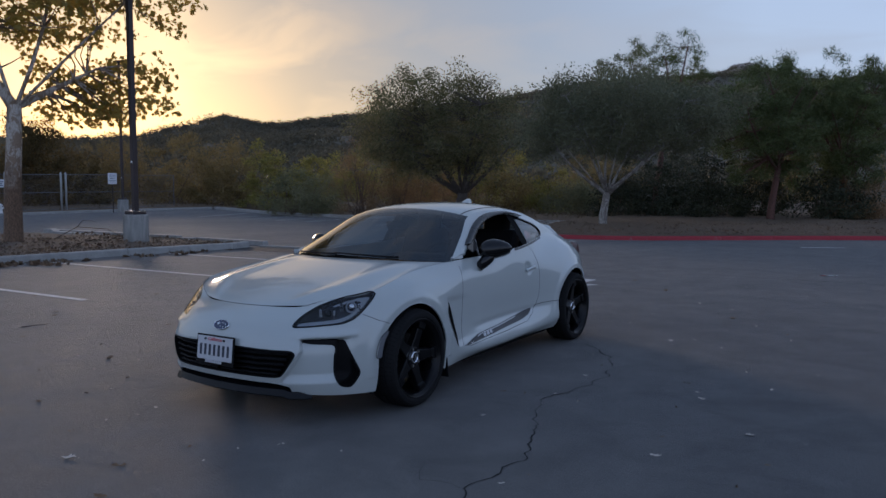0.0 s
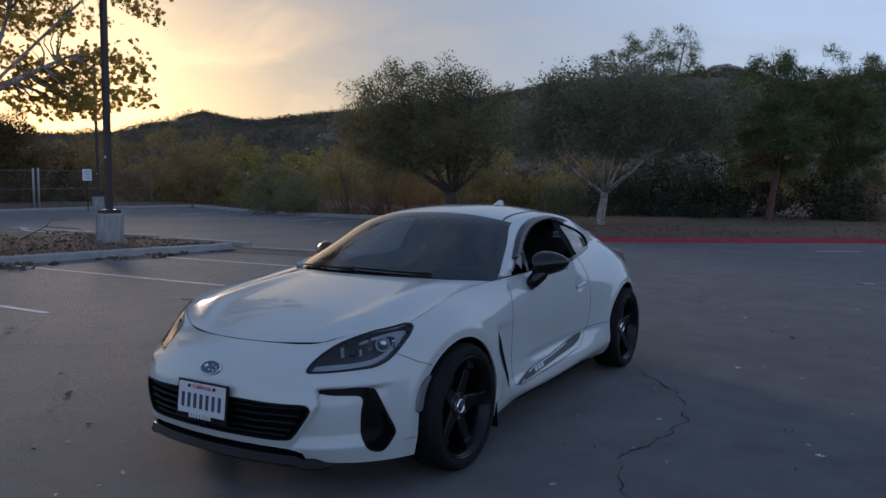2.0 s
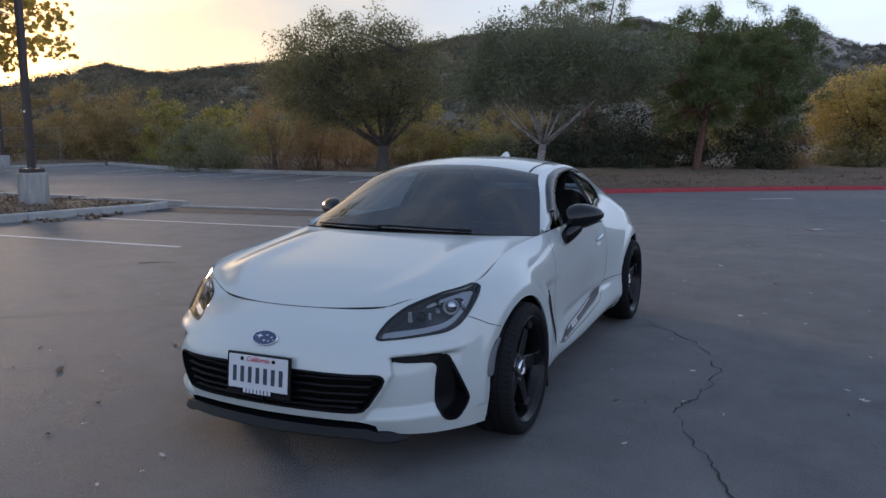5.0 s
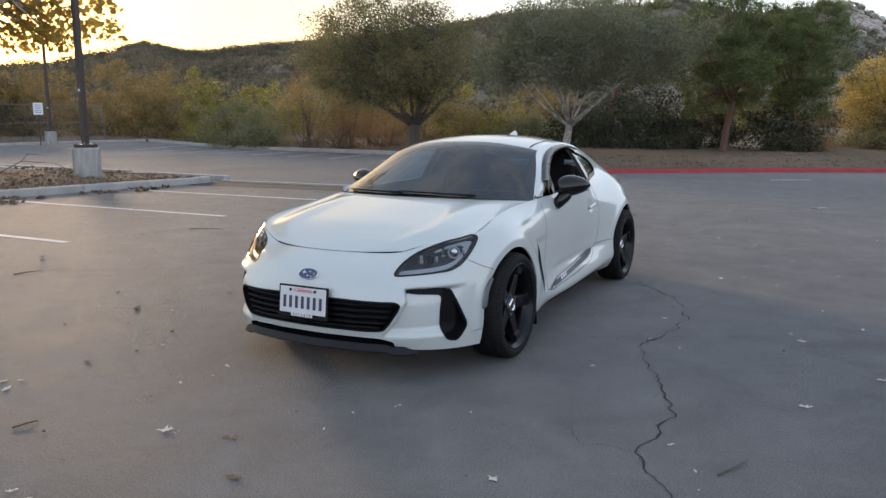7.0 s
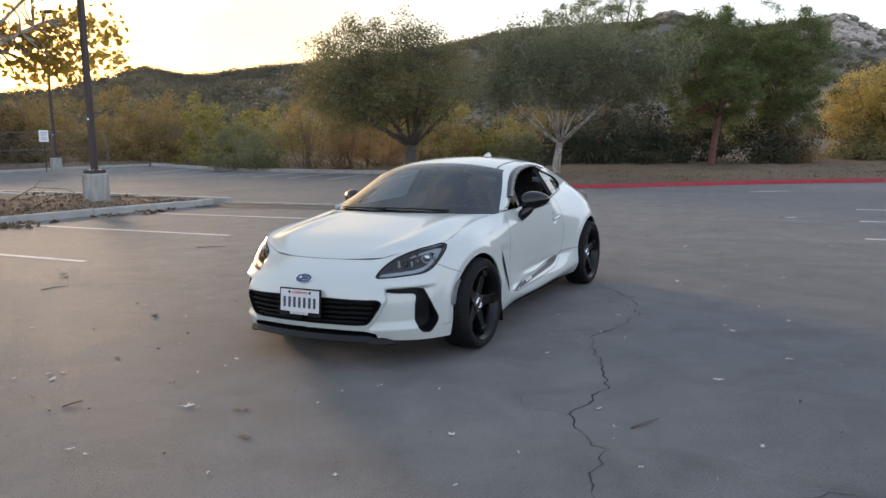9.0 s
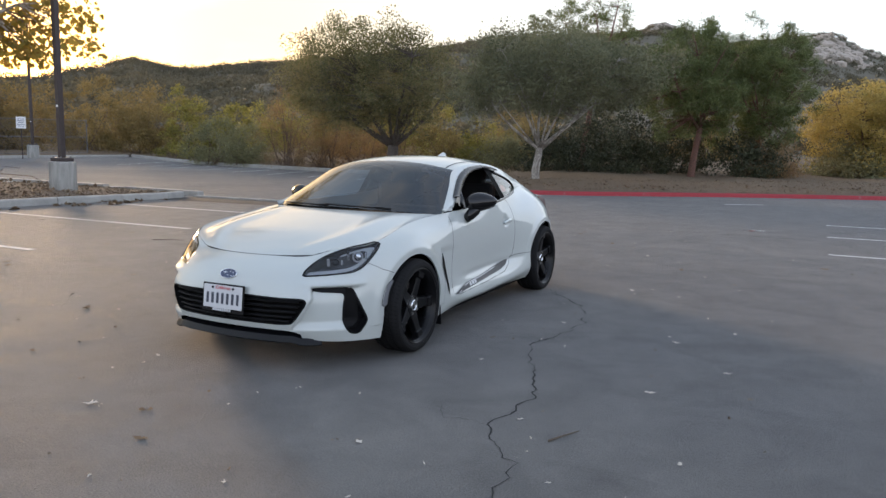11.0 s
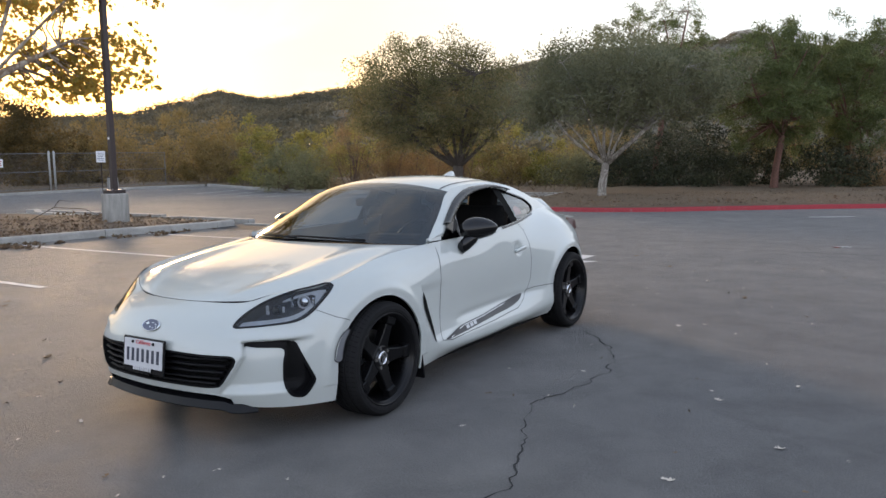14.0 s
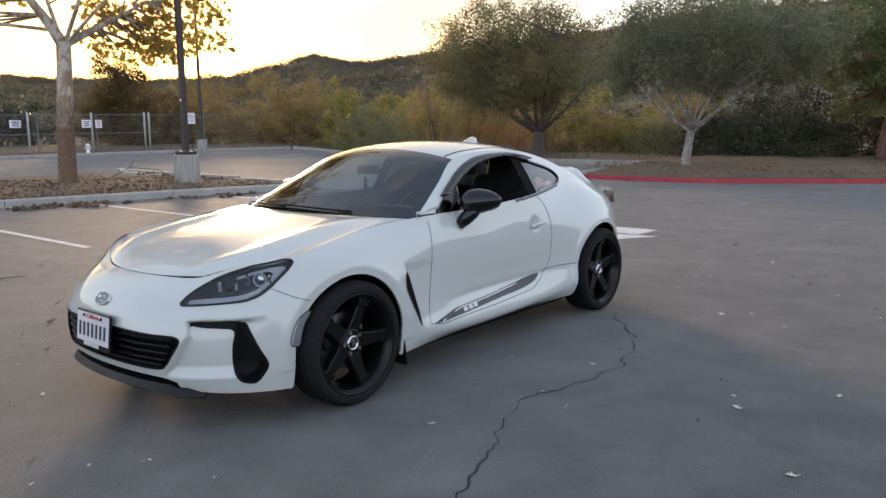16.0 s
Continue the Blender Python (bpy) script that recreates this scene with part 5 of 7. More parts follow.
def belt(s, r):
    """The body below the hood and window line. s: metres round from nose to tail, r: 0 at the sill to 6 at the top seam."""
    s, r = np.broadcast_arrays(np.asarray(s, float), np.asarray(r, float))
    flat = s.ravel()
    rows = spline(_knots, _cage.reshape(len(_cage), -1), flat).reshape(-1, 7, 3)
    k = np.arange(7.0)
    # spline over the seven rows, done for all columns at once through a basis
    basis = spline(k, np.eye(7), r.ravel())
    return np.einsum("nk,nkd->nd", basis, rows).reshape(*s.shape, 3)


ARCHES = []


def arch(yc, zc, xr, yr, zr):
    """A crosswise line of the upper body: height and place of its middle, and its end on the rail."""
    ARCHES.append((yc, zc, xr, yr, zr))


# windscreen foot, windscreen, header, roof, rear screen, boot lid
arch(-0.900, 0.885, 0.742, -0.685, 0.868)
arch(-0.660, 1.022, 0.680, -0.490, 0.974)
arch(-0.430, 1.142, 0.615, -0.300, 1.082)
arch(-0.185, 1.235, 0.556, -0.120, 1.172)
arch(0.200, 1.276, 0.540, 0.180, 1.214)
arch(0.560, 1.270, 0.532, 0.540, 1.214)
arch(0.900, 1.226, 0.540, 0.880, 1.165)
arch(1.250, 1.128, 0.560, 1.180, 1.075)
arch(1.580, 1.020, 0.585, 1.450, 0.982)
arch(1.790, 0.982, 0.575, 1.680, 0.908)
arch(2.000, 0.998, 0.495, 1.895, 0.884)


def upper(t, w):
    """Glass and roof: t from 0 (windscreen foot) by 3 (header) to 10 (boot edge), w from -1 to 1 across."""
    t, w = np.broadcast_arrays(np.asarray(t, float), np.asarray(w, float))
    a = spline(np.arange(float(len(ARCHES))), np.array(ARCHES), t.ravel()).reshape(*t.shape, 5)
    yc, zc, xr, yr, zr = np.moveaxis(a, -1, 0)
    x = xr * w
    y = yc + (yr - yc) * np.abs(w) ** 2.8
    z = zc + (zr - zc) * np.abs(w) ** 2.4
    return np.stack([x, y, z], -1)


_ts = np.linspace(0, len(ARCHES) - 1, 260)
_rail = upper(_ts, 1.0)
_ss = np.linspace(3.0, BELT_END - 0.75, 400)
_top = belt(_ss, 6.0)


def flank(y, v):
    """Side windows and pillars: y along the car, v from 0 (rail) to 1 (window line of the body)."""
    y, v = np.broadcast_arrays(np.asarray(y, float), np.asarray(v, float))
    a = np.stack([np.interp(y, _rail[:, 1], _rail[:, k]) for k in range(3)], -1)
    b = np.stack([np.interp(y, _top[:, 1], _top[:, k]) for k in range(3)], -1)
    p = a + (b - a) * v[..., None]
    tall = np.linalg.norm(b - a, axis=-1)
    out = 0.10 * tall * v * (1 - v)
    p[..., 0] += out
    p[..., 1] = y
    return p


HOOD = []


def hood_line(yc, zc, xe, ye, ze):
    HOOD.append((yc, zc, xe, ye, ze))


hood_line(-1.940, 0.668, 0.435, -1.834, 0.678)
hood_line(-1.820, 0.702, 0.533, -1.783, 0.712)
hood_line(-1.680, 0.738, 0.648, -1.692, 0.735)
hood_line(-1.530, 0.770, 0.724, -1.568, 0.760)
hood_line(-1.280, 0.813, 0.718, -1.280, 0.812)
hood_line(-1.060, 0.852, 0.712, -0.952, 0.852)
hood_line(-0.925, 0.878, 0.732, -0.730, 0.868)


def hood(t, w):
    """The hood: t from 0 (front seam) to 6 (cowl), w from -1 to 1 across, with a raised line towards each fender."""
    t, w = np.broadcast_arrays(np.asarray(t, float), np.asarray(w, float))
    a = spline(np.arange(float(len(HOOD))), np.array(HOOD), t.ravel()).reshape(*t.shape, 5)
    yc, zc, xe, ye, ze = np.moveaxis(a, -1, 0)
    aw = np.abs(w)
    x = xe * w
    y = yc + (ye - yc) * aw ** 2.2
    body = np.sin(np.pi * np.clip(t / 6.0, 0, 1)) ** 0.8
    ridge = np.exp(-((aw - 0.70) / 0.11) ** 2) * 0.014 * body - np.exp(-((aw - 0.92) / 0.09) ** 2) * 0.010 * body
    z = zc + (ze - zc) * aw ** 2.4 + 0.027 * body * (1 - aw ** 2) + ridge
    return np.stack([x, y, z], -1)

# ---- recesses of the skin ----
def belt_skin(s, r):
    """The belt with its hollows: bumper cheeks, the step behind the front wheels."""
    P = belt(s, r)
    Q = belt(np.asarray(s, float) + 0.004, 3.0 + 0 * np.asarray(r, float))
    B = belt(np.asarray(s, float) - 0.004, 3.0 + 0 * np.asarray(r, float))
    d = Q - B
    n = np.stack([d[..., 1], -d[..., 0]], -1)
    n /= np.linalg.norm(n, axis=-1, keepdims=True) + 1e-9
    x, y, z = np.moveaxis(P, -1, 0)
    c = x + y
    left = -1.476 - 0.90 * np.maximum(0.44 - z, 0)                  # edge of the cheek, beside the grille
    cheek = step(left, left + 0.028, c) * (1 - step(-1.16, -1.02, c)) * step(0.245, 0.305, z) * (1 - step(0.500, 0.514, z)) * 0.036
    brow = np.exp(-((z - 0.528) / 0.018) ** 2) * step(-1.62, -1.40, c) * (1 - step(-1.05, -0.95, c)) * 0.010
    line = -0.886 + (0.615 - z) * 0.36                 # edge of the vent behind the wheel
    fin = step(line - 0.004, line + 0.012, y) * (1 - step(line + 0.05, line + 0.42, y)) * step(0.27, 0.34, z) * (1 - step(0.60, 0.66, z)) * 0.014
    fin_flare = (1 - step(line - 0.01, line, y)) * step(-1.10, -0.92, y) * step(0.30, 0.40, z) * (1 - step(0.56, 0.66, z)) * -0.008
    ledge = np.exp(-((z - 0.385) / 0.022) ** 2) * step(-0.6, -0.3, y) * (1 - step(0.55, 0.95, y)) * 0.008
    flare_f = np.exp(-((np.hypot(y + 1.2875, z - 0.315) - 0.385) / 0.03) ** 2) * (z > 0.25) * -0.008
    flare_r = np.exp(-((np.hypot(y - 1.2875, z - 0.315) - 0.385) / 0.03) ** 2) * (z > 0.25) * -0.008
    dish = np.exp(-((np.hypot((y - 0.490) / 1.15, z - 0.728)) / 0.042) ** 4) * 0.018 * (x > 0.3)
    inset = dish + cheek - brow + fin + fin_flare + ledge + flare_f + flare_r
    P = P.copy()
    P[..., 0] -= n[..., 0] * inset
    P[..., 1] -= n[..., 1] * inset
    return P


def seen_side(P):
    return np.stack([P[..., 1], P[..., 2]], -1)


def seen_corner(P):
    return np.stack([P[..., 0] + P[..., 1], P[..., 2]], -1)


def seen_front(P):
    return np.stack([P[..., 0], P[..., 2]], -1)


def smooth_loop(pts, gap=0.006, rounds=2):
    """A closed outline with softened corners, cut into short steps."""
    p = [tuple(q) for q in pts]
    for _ in range(rounds):
        q = []
        for a, b in zip(p, p[1:] + p[:1]):
            q += [(0.80 * a[0] + 0.20 * b[0], 0.80 * a[1] + 0.20 * b[1]), (0.20 * a[0] + 0.80 * b[0], 0.20 * a[1] + 0.80 * b[1])]
        p = q
    out = []
    for a, b in zip(p, p[1:] + p[:1]):
        n = max(1, int(math.hypot(b[0] - a[0], b[1] - a[1]) / gap))
        out += [(a[0] + (b[0] - a[0]) * i / n, a[1] + (b[1] - a[1]) * i / n) for i in range(n)]
    return np.array(out)


def inside(loop, q):
    """Which points of q (n, 2) lie inside the closed loop."""
    x, y = q[:, 0], q[:, 1]
    hit = np.zeros(len(q), bool)
    for (ax, ay), (bx, by) in zip(loop, np.roll(loop, -1, 0)):
        if ay == by:
            continue
        cross = ((ay > y) != (by > y)) & (x < (bx - ax) * (y - ay) / (by - ay) + ax)
        hit ^= cross
    return hit


class Sheet:
    """A fine grid over one of the skin's surfaces, whose points are drawn onto the outlines that are cut from it."""

    def __init__(self, fn, us, vs, out=1):
        self.fn, self.out = fn, out
        self.U, self.V = np.meshgrid(us, vs, indexing="ij")
        self.P = fn(self.U, self.V)
        self.zone = np.zeros((len(us) - 1, len(vs) - 1), int)
        self.du, self.dv = us[1] - us[0], vs[1] - vs[0]
        self.held = np.zeros(self.U.shape, bool)

    def cut(self, loop, seen, mark):
        a = seen(self.P)
        lo, hi = loop.min(0) - 0.04, loop.max(0) + 0.04
        near = np.all((a > lo) & (a < hi), -1) & ~self.held
        I, J = np.where(near)
        if not len(I):
            return
        A = a[I, J]
        d2 = ((A[:, None, :] - loop[None]) ** 2).sum(-1)
        k = d2.argmin(1)
        reach = np.sqrt(d2[np.arange(len(k)), k])
        # local spacing of the grid as seen
        gu = np.linalg.norm(np.roll(a, -1, 0)[I, J] - A, axis=1)
        gv = np.linalg.norm(np.roll(a, -1, 1)[I, J] - A, axis=1)
        gap = np.minimum(np.maximum(gu, gv), 0.03)
        take = reach < 0.70 * gap
        I, J, goal = I[take], J[take], loop[k[take]]
        u, v = self.U[I, J].copy(), self.V[I, J].copy()
        for _ in range(4):
            p = seen(self.fn(u, v))
            pu = (seen(self.fn(u + 1e-4, v)) - p) / 1e-4
            pv = (seen(self.fn(u, v + 1e-4)) - p) / 1e-4
            e = goal - p
            det = pu[:, 0] * pv[:, 1] - pu[:, 1] * pv[:, 0]
            det = np.where(np.abs(det) < 1e-6, 1e-6, det)
            u += np.clip((e[:, 0] * pv[:, 1] - e[:, 1] * pv[:, 0]) / det, -self.du, self.du)
            v += np.clip((pu[:, 0] * e[:, 1] - pu[:, 1] * e[:, 0]) / det, -self.dv, self.dv)
            u, v = np.clip(u, self.U.min(), self.U.max()), np.clip(v, self.V.min(), self.V.max())
        ok = (np.abs(u - self.U[I, J]) < 1.2 * self.du) & (np.abs(v - self.V[I, J]) < 1.2 * self.dv)
        self.U[I[ok], J[ok]], self.V[I[ok], J[ok]] = u[ok], v[ok]
        self.held[I[ok], J[ok]] = True
        self.P[I[ok], J[ok]] = self.fn(u[ok], v[ok])
        self.fill(loop, seen, mark)

    def fill(self, loop, seen, mark):
        a = seen(self.P)
        mid = 0.25 * (a[:-1, :-1] + a[1:, :-1] + a[:-1, 1:] + a[1:, 1:])
        lo, hi = loop.min(0), loop.max(0)
        box = np.all((mid > lo) & (mid < hi), -1) & (self.zone == 0)
        I, J = np.where(box)
        if len(I):
            on = inside(loop, mid[I, J])
            self.zone[I[on], J[on]] = mark

    def normals(self):
        e, f = 0.5 * self.du, 0.5 * self.dv
        lo, hi = np.clip(self.V - f, self.V.min(), None), np.clip(self.V + f, None, self.V.max())
        n = np.cross(self.fn(self.U + e, self.V) - self.fn(self.U - e, self.V), self.fn(self.U, hi) - self.fn(self.U, lo))
        return self.out * n / (np.linalg.norm(n, axis=-1, keepdims=True) + 1e-9)

    def faces(self, mark, lift=0.0):
        """Vertices and faces of one zone, lifted along the normal."""
        I, J = np.where(self.zone == mark)
        m = self.P.shape[1]
        quads = np.stack([I * m + J, (I + 1) * m + J, (I + 1) * m + J + 1, I * m + J + 1], 1)
        if self.out < 0:
            quads = quads[:, ::-1]
        ids, inv = np.unique(quads, return_inverse=True)
        P = self.P.reshape(-1, 3)[ids]
        if lift:
            P = P + self.normals().reshape(-1, 3)[ids] * lift
        return P, inv.reshape(-1, 4)

    def rim(self, mark, depth, taper=0.0):
        """Walls that run inward from the border of a zone."""
        I, J = np.where(self.zone == mark)
        m = self.P.shape[1]
        q = np.stack([I * m + J, (I + 1) * m + J, (I + 1) * m + J + 1, I * m + J + 1], 1)
        seen_edges = {}
        for f in q:
            for a, b in zip(f, np.roll(f, -1)):
                key = (min(a, b), max(a, b))
                seen_edges[key] = None if key in seen_edges else (a, b)
        N = self.normals().reshape(-1, 3)
        P = self.P.reshape(-1, 3)
        V, F = [], []
        for e in seen_edges.values():
            if e is None:
                continue
            a, b = e
            if a % m == 0 and b % m == 0:
                continue                      # open foot of the sheet
            k = len(V)
            V += [P[a], P[b], P[b] - N[b] * depth, P[a] - N[a] * depth]
            F.append((k, k + 1, k + 2, k + 3))
        return V, F


def mirror(V, F):
    V = np.array(V, float) * np.array([-1.0, 1, 1])
    return V, [tuple(f)[::-1] for f in F]


car = empty("sports_car")
tagged(car, "pearl white two-door sports coupe with black wheels parked on asphalt", "car")


def skin(name, V, F, mat, parent=None, label="", smooth=True):
    return obj(name, V, F, mat, parent if parent is not None else car, smooth, label)


def pair(name, V, F, mat, parent=None, label="", smooth=True, parents=None):
    """A part on each side of the car."""
    a = skin(name, V, F, mat, parents[0] if parents else parent, label, smooth)
    b = skin(name, *mirror(V, F), mat, parents[1] if parents else parent, label, smooth)
    return a, b


# ---- outlines on the body, as (along, height) ----
HEADLIGHT = smooth_loop([(-1.527, 0.571), (-1.490, 0.602), (-1.432, 0.632), (-1.352, 0.662), (-1.300, 0.680), (-1.200, 0.706), (-1.080, 0.731),
                         (-0.960, 0.747), (-0.880, 0.757), (-0.810, 0.750), (-0.842, 0.716), (-0.900, 0.678), (-0.963, 0.638), (-1.020, 0.610),
                         (-1.102, 0.590), (-1.235, 0.583), (-1.390, 0.575)], 0.006, 1)
FOG = smooth_loop([(-1.451, 0.503), (-1.300, 0.508), (-1.158, 0.502), (-1.103, 0.490), (-1.078, 0.452), (-1.028, 0.378), (-0.974, 0.304), (-0.984, 0.278), (-1.030, 0.233),
                   (-1.060, 0.217), (-1.132, 0.226), (-1.172, 0.262), (-1.190, 0.302), (-1.186, 0.396), (-1.170, 0.442), (-1.180, 0.464), (-1.210, 0.474), (-1.413, 0.484)], 0.006, 1)
GRILLE = smooth_loop([(-0.60, 0.458), (0.150, 0.456), (0.420, 0.446), (0.505, 0.446), (0.532, 0.424), (0.455, 0.300), (0.400, 0.290), (0.190, 0.292), (-0.60, 0.292)], 0.006, 1)
LOWER = smooth_loop([(-0.60, 0.252), (0.200, 0.252), (0.400, 0.250), (0.452, 0.240), (0.488, 0.226), (0.470, 0.10), (-0.60, 0.10)], 0.006, 1)
VENT = smooth_loop([(-0.880, 0.618), (-0.866, 0.545), (-0.832, 0.440), (-0.800, 0.340), (-0.785, 0.290), (-0.812, 0.330), (-0.862, 0.420), (-0.914, 0.530), (-0.908, 0.590)], 0.006, 1)
WINDOW = smooth_loop([(-0.530, 0.840), (0.460, 0.870), (0.830, 0.945), (0.985, 0.975), (1.035, 1.010), (1.010, 1.046), (0.940, 1.080), (0.720, 1.132),
                      (0.560, 1.163), (0.385, 1.178), (0.230, 1.180), (0.044, 1.146), (-0.165, 1.074), (-0.350, 0.994), (-0.495, 0.900)], 0.006, 1)
ARCH_Z, ARCH_R = 0.318, 0.338


def arch_loop(yc, ARCH_R):
    th = np.linspace(0, math.pi, 120)
    pts = [(yc + ARCH_R * math.cos(a), ARCH_Z + ARCH_R * math.sin(a)) for a in th]
    down = np.linspace(ARCH_Z, -0.3, 60)
    return np.array(pts + [(yc - ARCH_R * (1.0 + 0.02 * (ARCH_Z - z)), z) for z in down] + [(yc + ARCH_R * (1.0 + 0.02 * (ARCH_Z - z)), z) for z in down[::-1]])


# ---- the belt, one side ----
us = np.concatenate([np.linspace(0, 1.9, 260), np.linspace(1.9, BELT_END, 265)[1:]])
vs = np.linspace(0, 6, 97)
side = Sheet(belt_skin, us, vs)
M_ARCH, M_LAMP, M_FOG, M_GRILLE, M_LOWER, M_VENT, M_BUMPER, M_DOOR, M_QUARTER, M_REAR, M_ARCH_R = range(1, 12)
side.cut(arch_loop(-1.2875, ARCH_R), seen_side, M_ARCH)
side.cut(arch_loop(1.2875, 0.350), seen_side, M_ARCH_R)


def cut_front(loop, seen, mark):
    """Cuts an outline of the nose alone: other parts of the sheet may look alike from there."""
    limit = int(np.searchsorted(us, 1.75))
    sub = Sheet(belt_skin, us[:limit], vs)
    sub.U, sub.V, sub.P, sub.zone, sub.held = side.U[:limit], side.V[:limit], side.P[:limit], side.zone[:limit - 1], side.held[:limit]
    sub.cut(loop, seen, mark)


cut_front(HEADLIGHT, seen_corner, M_LAMP)
cut_front(FOG, seen_corner, M_FOG)
cut_front(GRILLE, seen_front, M_GRILLE)
cut_front(LOWER, seen_front, M_LOWER)

DOOR = np.array([(-0.610, 1.2), (-0.612, 0.845), (-0.618, 0.788), (-0.640, 0.690), (-0.655, 0.550), (-0.676, 0.418), (-0.705, 0.290), (-0.60, 0.272),
                 (0.0, 0.282), (0.40, 0.300), (0.52, 0.350), (0.600, 0.420), (0.640, 0.480), (0.656, 0.620), (0.656, 0.754), (0.630, 0.855), (0.560, 0.915), (0.50, 1.2)])
BUMPER = np.array([(-3.0, -0.2), (-1.60, -0.2), (-1.60, 0.40), (-1.540, 0.566), (-1.612, 0.592), (-1.705, 0.646), (-1.80, 0.70), (-1.80, 1.2), (-3.0, 1.2)])
side.fill(DOOR, seen_side, M_DOOR)
side.fill(BUMPER, seen_side, M_BUMPER)
side.fill(np.array([(0.3, -0.2), (1.66, -0.2), (1.66, 0.62), (1.80, 0.70), (1.80, 1.2), (0.3, 1.2)]), seen_side, M_QUARTER)
side.fill(np.array([(1.6, -0.2), (2.4, -0.2), (2.4, 1.2), (1.6, 1.2)]), seen_side, M_REAR)

V1, F1 = side.faces(M_BUMPER)
V2, F2 = mirror(V1, F1)
bumper = skin("front_bumper", *join((list(V1), F1), (list(V2), F2)), PAINT, label="white front bumper with deep cheeks")
pair("front_fender", *side.faces(0), PAINT)
doors = pair("door", *side.faces(M_DOOR), PAINT, label="long white door with its window down")
pair("rear_quarter_panel", *side.faces(M_QUARTER), PAINT, label="flared white rear quarter panel")
V1, F1 = side.faces(M_REAR)
V2, F2 = mirror(V1, F1)
rear_bumper = skin("rear_bumper", *join((list(V1), F1), (list(V2), F2)), PAINT)

# dark lining of the wheel arches, grille and vents
pair("wheel_arch_lip", *side.rim(M_ARCH, 0.012), PAINT)
pair("wheel_arch_lip", *side.rim(M_ARCH_R, 0.012), PAINT)
fog_walls = side.rim(M_FOG, 0.055)
fog_back = side.faces(M_FOG, -0.054)
pair("corner_duct", *join(fog_walls, (list(fog_back[0]), fog_back[1])), SATIN_BLACK, None, "hooked black corner duct", False, (bumper, bumper))
grille_walls = side.rim(M_GRILLE, 0.06)
grille_back = side.faces(M_GRILLE, -0.06)
Vg, Fg = join(grille_walls, (list(grille_back[0]), grille_back[1]))
grille = skin("grille", *join((Vg, Fg), tuple(mirror(Vg, Fg))), MATT_BLACK, None, "wide black lower grille with wavy slats", False)
low_back = side.faces(M_LOWER, -0.05)
Vg, Fg = join(side.rim(M_LOWER, 0.05), (list(low_back[0]), low_back[1]))
skin("lower_intake", *join((Vg, Fg), tuple(mirror(Vg, Fg))), MATT_BLACK, None, "", False)


def ring_on_belt(z, ss, lift=0.0):
    """Points round the nose at one height."""
    out = []
    rr = np.linspace(0, 6, 200)
    for s in ss:
        col = belt(np.full_like(rr, abs(s)), rr)
        r = np.interp(z, col[:, 2], rr)
        p = belt(np.array([abs(s)]), np.array([r]))[0]
        q = belt(np.array([abs(s) + 0.01]), np.array([r]))[0]
        d = q - p
        n = np.array([d[1], -d[0], 0]) / np.hypot(d[0], d[1])
        p = p + n * lift
        out.append((p[0] if s >= 0 else -p[0], p[1], z))
    return out


# slats of the grille, wavy along their length
for z, half in ((0.428, 0.50), (0.396, 0.49), (0.364, 0.475), (0.332, 0.455), (0.306, 0.43)):
    ss = np.linspace(-half, half, 61)
    line = ring_on_belt(z, ss, -0.022)
    V, F = [], []
    for i, (x, y, zz) in enumerate(line):
        wave = 0.0012 * math.sin(i * 0.62)
        V += [(x, y + 0.0, zz + 0.008 + wave), (x, y - 0.012, zz + wave), (x, y - 0.002, zz - 0.007 + wave), (x, y + 0.03, zz + wave)]
    k = 4
    F = [(k * i + a, k * i + (a + 1) % k, k * (i + 1) + (a + 1) % k, k * (i + 1) + a) for i in range(60) for a in range(k)]
    skin("slat", V, F, SATIN_BLACK, grille)


def belt_trace(z, s0, s1, n, lift=0.0):
    pts = []
    for s in np.linspace(s0, s1, n):
        e = 0.01
        a = ring_on_belt(z, [abs(s) if s >= 0 else s], lift)[0]
        b = ring_on_belt(z, [abs(s) + e if s >= 0 else s - e], lift)[0]
        d = np.array(b[:2]) - np.array(a[:2])
        d /= np.linalg.norm(d) + 1e-9
        nrm = (d[1], -d[0]) if s >= 0 else (-d[1], d[0])
        pts.append((a, nrm))
    return pts


# front splitter: a grey blade below the bumper, with a step near its ends
trace = belt_trace(0.235, -0.63, 0.63, 71)
spl = []
for (p, nrm), s in zip(trace, np.linspace(-0.63, 0.63, 71)):
    k = abs(s) / 0.63
    spl.append(((p[0] - nrm[0] * 0.012 * float(step(0.9, 1.0, k)), p[1] - nrm[1] * 0.012 * float(step(0.9, 1.0, k)), 0.186 - 0.014 * float(step(0.72, 0.80, k))), nrm))
V, F = [], []
for ((x, y, z), nrm), q in zip(spl, np.linspace(-1, 1, 71)):
    thin = 1 - 0.72 * float(step(0.86, 1.0, abs(q)))
    V += [(x + nrm[0] * o, y + nrm[1] * o, z + h) for o, h in ((-0.12, 0.0), (0.004 * thin, -0.014), (0.012 * thin, -0.007), (-0.004, 0.028 * thin), (-0.06, 0.042 * thin))]
F = [(5 * i + a, 5 * i + (a + 1) % 5, 5 * i + 5 + (a + 1) % 5, 5 * i + 5 + a) for i in range(70) for a in range(5)]
F += [(4, 3, 2, 1, 0), tuple(350 + a for a in range(5))]
skin("splitter", V, F, GREY_LIP, None, "dark grey splitter under the nose", False)

